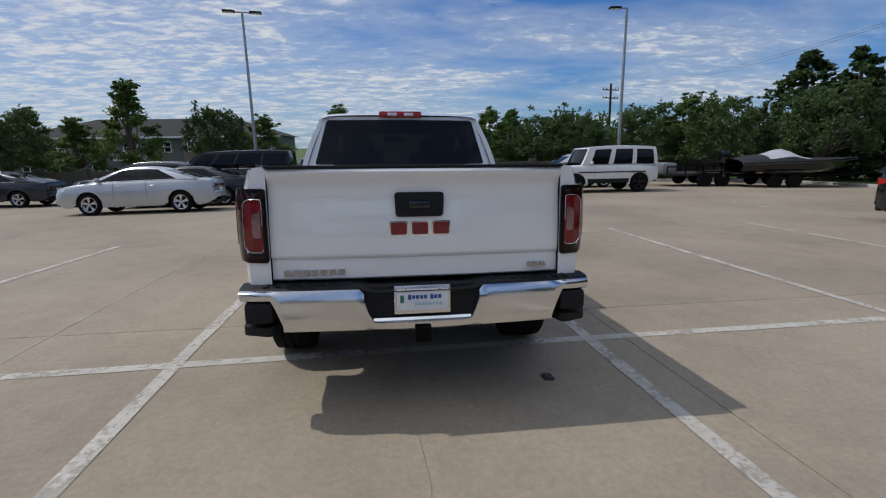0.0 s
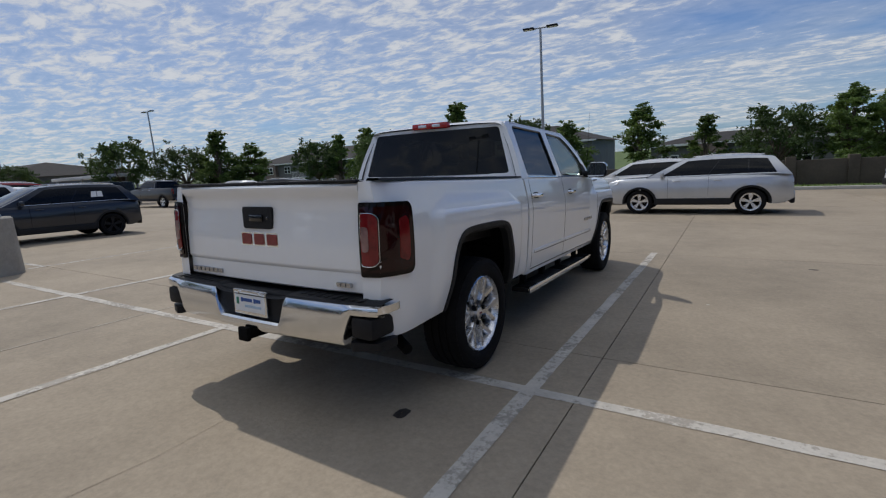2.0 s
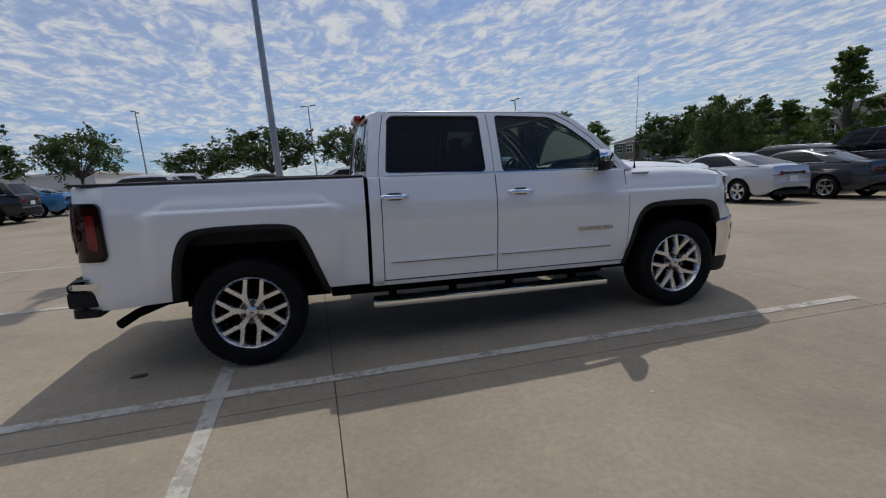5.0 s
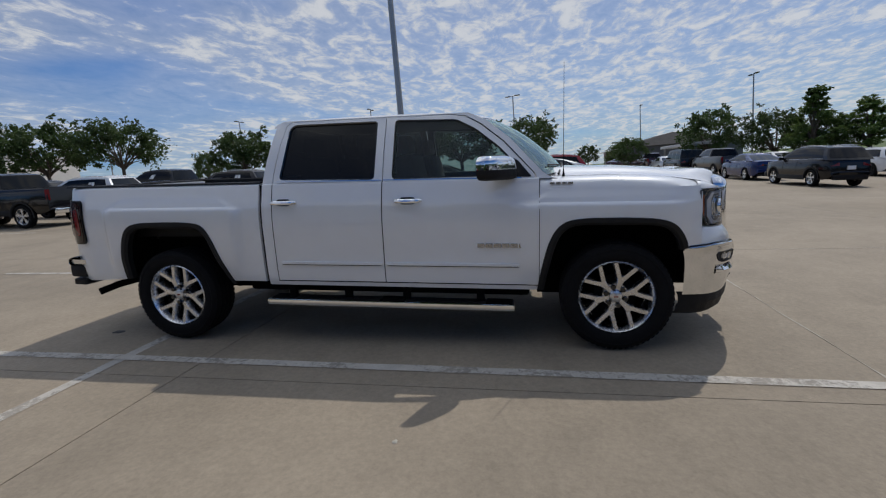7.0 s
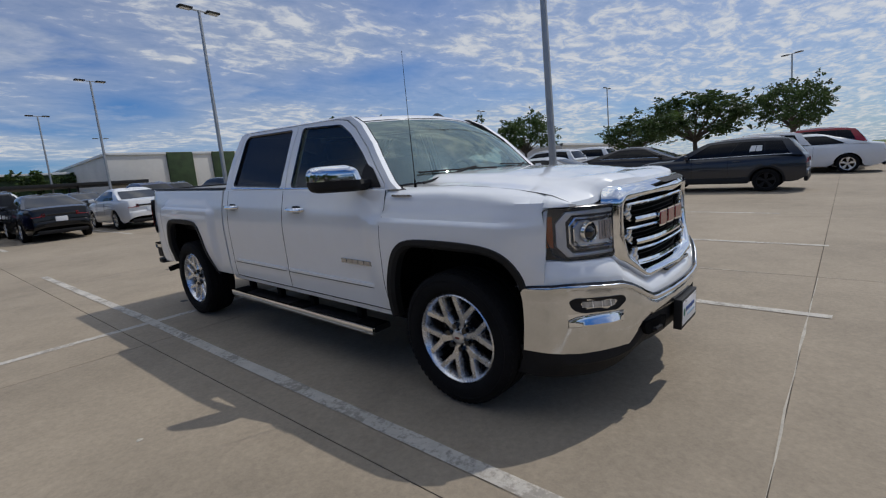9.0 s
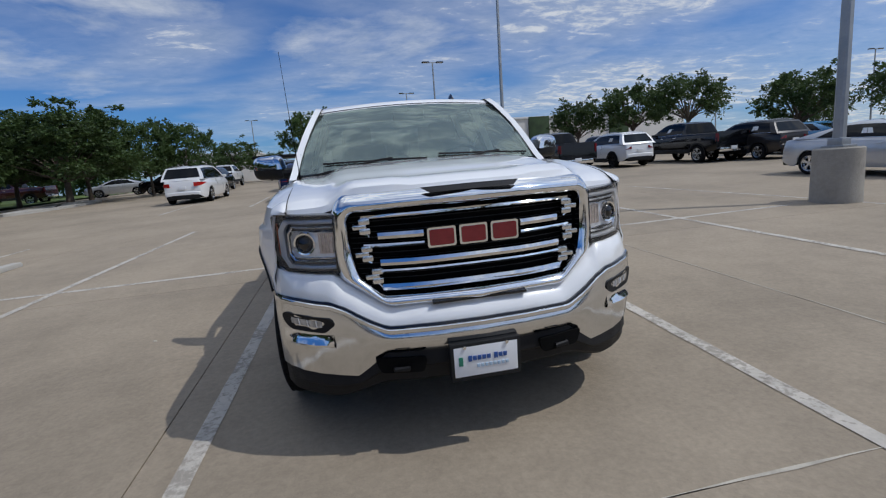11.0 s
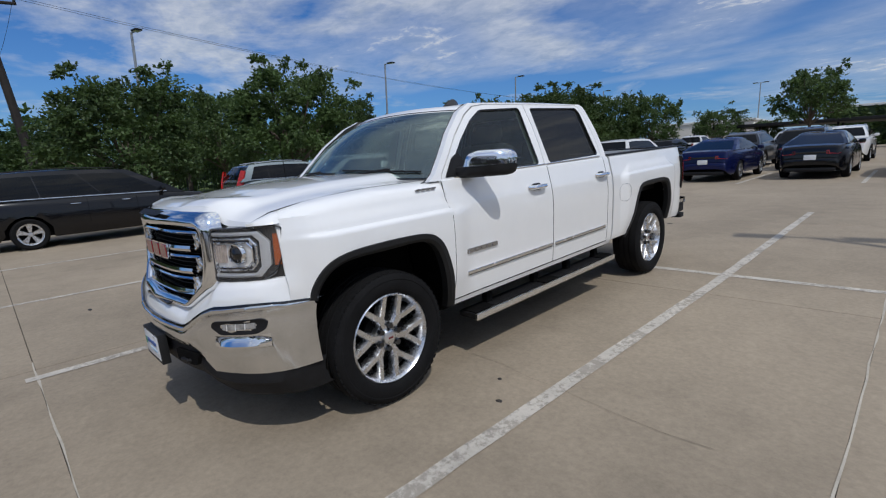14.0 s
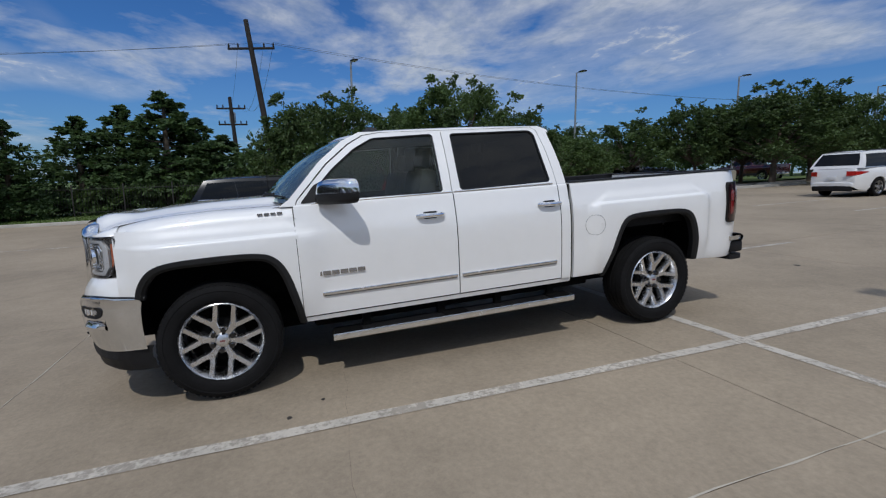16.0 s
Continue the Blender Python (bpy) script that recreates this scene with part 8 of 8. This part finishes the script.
def plant(src, x, y, k, ks=None, turn=0.0, first=[]):
    m = Matrix.Translation((x, y, gz(x, y) + (0.1 if (x > LOT_X1 or y > LOT_Y1) else 0.0))) @ Matrix.Rotation(turn, 4, "Z")
    src_used = src.name in first
    if not src_used:
        first.append(src.name)
        o = src
        o.matrix_basis = m
    else:
        o = copy_thing(src, m)
    ks = ks or k
    o.scale = (ks, ks, k)
    return o


OAK1 = make_tree("shade_tree", 11, "oak", 6.0, 6.0, M_LEAF, 11500, 0.145)
OAK2 = make_tree("shade_tree", 12, "oak", 6.0, 5.6, M_LEAF, 11500, 0.145)
OAK3 = make_tree("shade_tree", 13, "oak", 6.0, 6.4, M_LEAF, 11500, 0.145)
OAK4 = make_tree("shade_tree", 15, "oak", 6.0, 5.8, M_LEAF, 11000, 0.145, 0.40)
OAK5 = make_tree("shade_tree", 17, "oak", 6.0, 5.8, M_LEAF, 8000, 0.145, 0.44)
OAK6 = make_tree("shade_tree", 11, "oak", 6.0, 6.0, M_LEAF, 25000, 0.112)
OAK7 = make_tree("shade_tree", 12, "oak", 6.0, 5.6, M_LEAF, 25000, 0.112)
ELM1 = make_tree("young_tree", 21, "elm", 6.0, 3.6, M_LEAF2, 12500, 0.105)
ELM2 = make_tree("young_tree", 22, "elm", 6.0, 4.0, M_LEAF2, 12500, 0.105)
CED1 = make_tree("evergreen_tree", 31, "cedar", 6.0, 4.2, M_LEAF3, 11500, 0.14)
CED2 = make_tree("evergreen_tree", 32, "cedar", 6.0, 3.6, M_LEAF3, 11500, 0.14)
# place, height and spread of each tree
rt = random.Random(5)
for src, x, y, h, w in (
    (ELM1, -18.4, 28.9, 3.4, 3.9), (OAK1, -20.0, 25.6, 3.9, 4.1), (ELM1, -15.4, 29.2, 5.6, 4.4), (OAK2, -11.6, 33.9, 4.7, 5.2), (ELM2, -8.3, 34.1, 3.8, 4.5), (ELM1, 9.6, 30.5, 3.8, 3.5),
    (OAK3, 14.1, 29.0, 4.1, 4.5), (OAK1, 17.3, 26.1, 3.9, 4.8), (ELM2, 19.3, 24.8, 4.3, 4.5), (OAK2, 20.1, 22.3, 4.3, 4.8), (CED1, 24.5, 21.7, 6.2, 5.2), (CED2, 25.9, 19.9, 6.1, 4.8),
    (OAK3, 22.9, 18.5, 4.9, 5.0), (CED2, 27.3, 18.0, 5.9, 5.6), (OAK1, -39.7, 26.7, 3.6, 4.3), (ELM2, -38.2, 28.7, 4.5, 4.7), (OAK2, -34.2, 33.2, 4.7, 5.8), (ELM1, -32.4, 34.9, 4.9, 4.1),
    (OAK3, -26.4, 33.8, 4.5, 4.8), (ELM2, -2.9, 32.4, 4.3, 4.3), (ELM1, 1.0, 32.6, 3.2, 3.2), (OAK1, 4.8, 30.6, 3.4, 4.5), (ELM2, 7.8, 30.2, 3.9, 3.9), (OAK3, 11.6, 29.7, 3.9, 5.0),
    (OAK4, -37.1, -7.7, 4.8, 6.0), (OAK4, -30.6, -2.0, 5.3, 6.9), (OAK5, -29.1, 3.0, 5.0, 4.3), (OAK2, -69.3, 11.1, 4.1, 3.7), (OAK1, -68.4, 16.1, 4.1, 5.6), (ELM1, -24.4, 29.8, 4.7, 3.9),
    (ELM2, -22.4, 31.4, 4.2, 3.5), (OAK4, -24.2, -31.1, 7.6, 6.3), (OAK5, -25.5, -26.2, 7.5, 6.3), (OAK3, -55.0, -41.4, 7.8, 4.1), (OAK1, -50.4, 13.5, 3.7, 3.9), (OAK2, -44.0, 19.2, 5.6, 6.0),
    (OAK3, -42.1, 23.9, 5.1, 5.4), (ELM1, -38.6, 24.9, 5.6, 4.7), (OAK4, -20.7, -34.6, 6.8, 5.6), (OAK4, -23.7, -15.1, 5.3, 4.8), (OAK5, -26.3, -11.7, 5.4, 4.5), (OAK1, 14.1, -30.8, 6.3, 4.3),
    (OAK2, 12.0, -32.1, 6.3, 4.8), (OAK3, 12.0, -48.0, 6.5, 5.2), (OAK4, 3.5, -41.3, 7.9, 5.8), (OAK1, 8.2, -50.7, 4.7, 3.2), (OAK6, 17.6, -27.2, 7.4, 9.0), (OAK2, 21.1, -24.4, 6.4, 6.7),
    (OAK3, 24.0, -21.2, 5.8, 7.1), (OAK6, 20.3, -13.0, 4.3, 5.8), (OAK7, 16.0, -4.6, 5.9, 5.9), (OAK6, 14.9, 1.5, 4.9, 4.9), (OAK7, 17.7, -8.8, 4.8, 4.8), (OAK2, 23.6, -4.6, 5.6, 4.5),
    (OAK1, 30.7, -19.6, 5.5, 6.0), (OAK2, 22.1, -30.1, 6.5, 6.9), (OAK3, 19.2, -33.2, 7.6, 6.9), (CED1, 31.0, 14.4, 5.1, 4.8), (CED2, 32.0, 9.8, 6.9, 6.7), (CED1, 33.0, 12.5, 6.1, 5.0), (CED1, 33.0, 8.1, 5.4, 4.8), (CED1, 34.2, 6.6, 4.4, 5.2),
    (OAK3, 31.3, 2.9, 4.2, 5.2), (OAK1, 28.1, -4.1, 6.0, 5.8), (CED2, 26.3, 16.1, 4.3, 3.3),
):
    turn = rt.uniform(0, 6.28)
    o = plant(src, x, y, (h - gz(x, y)) / 6.0, w / {"oak": 6.0, "elm": 3.8, "cedar": 3.9}[{"shade_tree": "oak", "young_tree": "elm", "evergreen_tree": "cedar"}[src.name.split(".")[0]]], turn)

# thick woods behind the verge
wr = random.Random(9)
bm = bmesh.new()
spots = []
for _ in range(46):
    spots.append((wr.uniform(30.8, 48), wr.uniform(-36, 31), wr.uniform(3.9, 6.1)))
for _ in range(30):
    spots.append((wr.uniform(12, 38), wr.uniform(34, 52), wr.uniform(4.3, 6.3)))
for _ in range(14):
    spots.append((wr.uniform(24, 34), wr.uniform(-58, -37), wr.uniform(4.7, 7.0)))
for x, y, h in spots:
    for _ in range(5):
        leaf_cloud(bm, (x + wr.uniform(-2, 2), y + wr.uniform(-2, 2), gz(x, y) + h * wr.uniform(0.25, 0.80)), wr.uniform(1.3, 2.2), 340, 0.27, wr, 0.9)
    rod(bm, (x, y, gz(x, y) - 0.2), (x, y, gz(x, y) + h * 0.6), 0.14, 0.06, 5)
tagged(part("woods", bm, M_LEAF3, None, "dense dark green woods behind the grass", 0, True), category="woods", kind="stuff")
bm = bmesh.new()
for _ in range(420):
    x, y = (wr.uniform(28.6, 31.2), wr.uniform(-28, 25)) if wr.random() < 0.6 else (wr.uniform(10, 32), wr.uniform(31, 34.5))
    leaf_cloud(bm, (x, y, gz(x, y) + wr.uniform(0.3, 1.5)), wr.uniform(0.5, 1.0), 34, 0.26, wr, 0.9)
tagged(part("undergrowth", bm, M_LEAF, None, "tangled green undergrowth along a fence", 0, True), category="undergrowth", kind="stuff")
# grass tufts along the kerb
bm = bmesh.new()
for _ in range(9000):
    if wr.random() < 0.55:
        x, y = LOT_X1 + 0.2 + wr.random() ** 1.6 * 9, wr.uniform(-6, 22)
    else:
        x, y = wr.uniform(-30, 21), LOT_Y1 + 0.2 + wr.random() ** 1.6 * 7
    z = gz(x, y) + 0.11
    a, s = wr.uniform(0, 6.28), wr.uniform(0.04, 0.10)
    c, d = math.cos(a) * s * 0.5, math.sin(a) * s * 0.5
    bm.faces.new([bm.verts.new(p) for p in ((x - c, y - d, z), (x + c, y + d, z), (x + c * 0.4 + wr.uniform(-.03, .03), y + d * 0.4, z + s * 1.2))])
tagged(part("grass_tufts", bm, M_BLADE, None, "short uneven blades of green grass", 0, True), category="grass", kind="stuff")

# fence along the woods
def fence(pts, name="fence"):
    t = thing(name, "dark metal picket fence before dense undergrowth", "fence")
    pk = bmesh.new()
    for a, b in zip(pts, pts[1:]):
        a, b = Vector(a), Vector(b)
        n = int((b - a).length / 2.4)
        for i in range(n + 1):
            q = a.lerp(b, i / n)
            bm = bmesh.new()
            z = gz(q.x, q.y)
            box(bm, (q.x, q.y, z + 0.95), (0.07, 0.07, 1.95), 0.008)
            part("post", bm, M_FENCE, t)
            if i < n:
                q2 = a.lerp(b, (i + 1) / n)
                for hh in (0.35, 1.65):
                    bm = bmesh.new()
                    tube(bm, [(q.x, q.y, z + hh), (q2.x, q2.y, gz(q2.x, q2.y) + hh)], 0.022, 4)
                    part("rail", bm, M_FENCE, t)
                for j in range(1, 17):
                    p = q.lerp(q2, j / 17)
                    zz_ = gz(p.x, p.y)
                    rod(pk, (p.x, p.y, zz_ + 0.2), (p.x, p.y, zz_ + 1.85), 0.010, None, 4, False)
    tagged(part("fence_panel", pk, M_FENCE, t, smooth=0, keep=True), kind="stuff")
    return t


fence([(27.0, -11.2), (28.1, 24.0)])
# brown screen wall along the far verge
sw = tagged(new("screen_wall"), "low brown masonry screen wall behind a grass strip", "wall", kind="structure")
for i, x in enumerate(lin(-31, 29, 26)[:-1]):
    bm = bmesh.new()
    x1 = x + 60 / 25
    box(bm, ((x + x1) / 2, 26.2, gz(x, 26.2) + 0.62), (x1 - x - 0.02, 0.22, 1.35), 0.01)
    part("wall_panel", bm, M_BRWALL, sw)
    bm = bmesh.new()
    box(bm, (x, 26.2, gz(x, 26.2) + 0.70), (0.42, 0.42, 1.55), 0.02)
    part("wall_pier", bm, M_BRWALL, sw)


# ---- buildings ----
def apartment(x0, x1, y0, y1, eave, ridge, floors, label, z0=-1.9):
    t = thing("apartment_building", label, "building", "apartment blocks")
    bm = bmesh.new()
    box(bm, ((x0 + x1) / 2, (y0 + y1) / 2, (z0 + eave) / 2), (x1 - x0, y1 - y0, eave - z0), 0.02)
    wall = part("wall", bm, M_WALLG, t, "grey siding walls")
    bm = bmesh.new()
    o = 0.6
    yr, inset = (y0 + y1) / 2, min(6.0, (x1 - x0) * 0.25)
    a = [bm.verts.new(p) for p in ((x0 - o, y0 - o, eave), (x1 + o, y0 - o, eave), (x1 + o, y1 + o, eave), (x0 - o, y1 + o, eave), (x0 + inset, yr, ridge), (x1 - inset, yr, ridge))]
    for f in ((0, 1, 5, 4), (1, 2, 5), (2, 3, 4, 5), (3, 0, 4), (3, 2, 1, 0)):
        bm.faces.new([a[i] for i in f])
    part("roof", bm, M_ROOF, t, "dark shingle hip roof", smooth=0)
    bm = bmesh.new()
    box(bm, ((x0 + x1) / 2, y0 - o - 0.02, eave - 0.06), (x1 - x0 + 2 * o, 0.06, 0.20), 0.01)
    part("eave_board", bm, M_TRIMW, t)
    n = int((x1 - x0) / 3.3)
    for i in range(n):
        xc = x0 + (i + 0.5) * (x1 - x0) / n
        if i % 4 == 1:
            bm = bmesh.new()
            box(bm, (xc, y0 - 0.35, (z0 + eave) / 2), (2.6, 0.7, eave - z0 - 0.1), 0.02)
            part("bay", bm, M_WALLB, t, "brown brick bay")
        yo = y0 - 0.70 if i % 4 == 1 else y0
        for fl in range(floors):
            zc = z0 + (fl + 0.55) * (eave - z0) / floors
            bm = bmesh.new()
            box(bm, (xc, yo - 0.03, zc), (1.5, 0.10, 1.25), 0.01)
            w = part("window", bm, M_TRIMW, t)
            for sx in (-0.36, 0.36):
                for sz in (-0.28, 0.28):
                    bm = bmesh.new()
                    box(bm, (xc + sx, yo - 0.085, zc + sz), (0.60, 0.03, 0.48), 0.004)
                    part("pane", bm, G_CAR, w)
        if i % 4 == 3:
            for fl in range(1, floors):
                bm = bmesh.new()
                zc = z0 + fl * (eave - z0) / floors
                box(bm, (xc, y0 - 0.6, zc), (2.8, 1.2, 0.14), 0.01)
                box(bm, (xc, y0 - 1.17, zc + 0.95), (2.8, 0.05, 0.06), 0.005)
                for j in range(9):
                    box(bm, (xc - 1.36 + j * 0.34, y0 - 1.17, zc + 0.5), (0.03, 0.03, 0.9), 0)
                part("balcony", bm, M_TRIMW, t)
    return t


apartment(-39, -11.3, 54.1, 67, 2.9, 5.2, 2, "grey apartment building with dark hip roof")
apartment(-72, -42.8, 54.3, 69, 3.0, 5.4, 2, "grey apartment building with dark hip roof")
apartment(-4.2, 12.8, 48, 57, 1.6, 2.6, 1, "low grey building with dark hip roof")


def shed(name, label, x0, x1, y0, y1, h, mt, parapet=0.0):
    t = thing(name, label, "building")
    bm = bmesh.new()
    z0 = gz((x0 + x1) / 2, y1) - 0.6
    box(bm, ((x0 + x1) / 2, (y0 + y1) / 2, (z0 + h) / 2), (x1 - x0, y1 - y0, h - z0), 0.03)
    part("wall", bm, mt, t)
    bm = bmesh.new()
    for a, b, c, d in ((x0, x1, y1, y1), (x0, x1, y0, y0), (x0, x0, y0, y1), (x1, x1, y0, y1)):
        box(bm, ((a + b) / 2, (c + d) / 2, h + 0.10), (abs(b - a) + 0.3, abs(d - c) + 0.3, 0.26), 0.02)
    part("roof_edge", bm, M_TRIMW, t, "pale roof edge")
    return t


WH = shed("warehouse", "large white flat-roofed building behind trees", -46, -12.5, -88, -52.6, 7.0, M_WALLW)
for i, x in enumerate((-19.6, -24.6, -36.0)):
    bm = bmesh.new()
    box(bm, (x, -52.5, 4.7), (2.8, 0.25, 5.0), 0.05)
    part("ivy_panel", bm, M_HEDGE, WH, "dark ivy-covered wall panel")
HW = shed("green_wall_building", "long building with an ivy-covered wall", -19, 5.7, -76, -66.1, 6.2, M_HEDGE)
bm = bmesh.new()
for _ in range(500):
    leaf_cloud(bm, (wr.uniform(-19, 5.7), -65.9 + wr.uniform(-0.2, 0.3), wr.uniform(2.0, 6.3)), 0.6, 14, 0.34, wr, 1.0)
tagged(part("ivy", bm, M_LEAF, HW, "dense dark ivy", 0, True), kind="stuff")
shed("beige_building", "beige flat-roofed building behind trees", 12.2, 24.4, -72, -62.9, 5.4, M_WALLW)
shed("low_building", "low beige building far off", -61.8, -45, -26, -18.1, 3.7, M_WALLW)


def canopy(name, label, x0, x1, y0, y1, z, mt, post):
    t = thing(name, label, "canopy")
    bm = bmesh.new()
    box(bm, ((x0 + x1) / 2, (y0 + y1) / 2, z), (x1 - x0, y1 - y0, 0.28), 0.03)
    part("roof", bm, mt, t)
    n = max(2, int(max(x1 - x0, y1 - y0) / 5))
    for i in range(n + 1):
        q = i / n
        for e in (0.15, 0.85):
            x, y = (x0 + (x1 - x0) * q, y0 + (y1 - y0) * e) if x1 - x0 > y1 - y0 else (x0 + (x1 - x0) * e, y0 + (y1 - y0) * q)
            bm = bmesh.new()
            box(bm, (x, y, (z + gz(x, y)) / 2), (0.16, 0.16, z - gz(x, y)), 0.01)
            part("post", bm, post, t)
    return t


canopy("car_port", "long dark car port roof on posts", -14.7, 14.4, -53, -48.5, 4.0, M_TRIM, M_TRIM)
canopy("white_canopy", "white flat canopy over parked vehicles", -54, -43.5, 17.4, 20.4, 2.25, M_TRIMW, M_POST)
apartment(-85, -64.4, 15.7, 30, 2.9, 4.7, 1, "low dark-roofed building far off", -0.6)
# tree island with its kerb
bm = bmesh.new()
pts = [(17.2 + 1.1 * math.cos(a), -25.0 + 4.6 * math.sin(a)) for a in lin(0, 2 * math.pi, 33)[:-1]]
sheet(bm, [[(x, y, gz(x, y) - 0.02) for x, y in pts], [(x, y, gz(x, y) + 0.13) for x, y in pts], [(17.2 + (x - 17.2) * 0.85, -25.0 + (y + 25.0) * 0.95, gz(x, y) + 0.14) for x, y in pts], [(17.2 + (x - 17.2) * 0.1, -25.0 + (y + 25.0) * 0.1, gz(x, y) + 0.13) for x, y in pts]], closed=True)
bmesh.ops.recalc_face_normals(bm, faces=bm.faces)
tagged(part("tree_island", bm, M_KERB, None, "kerbed concrete island at the foot of a tree", 40), category="kerb", kind="structure")
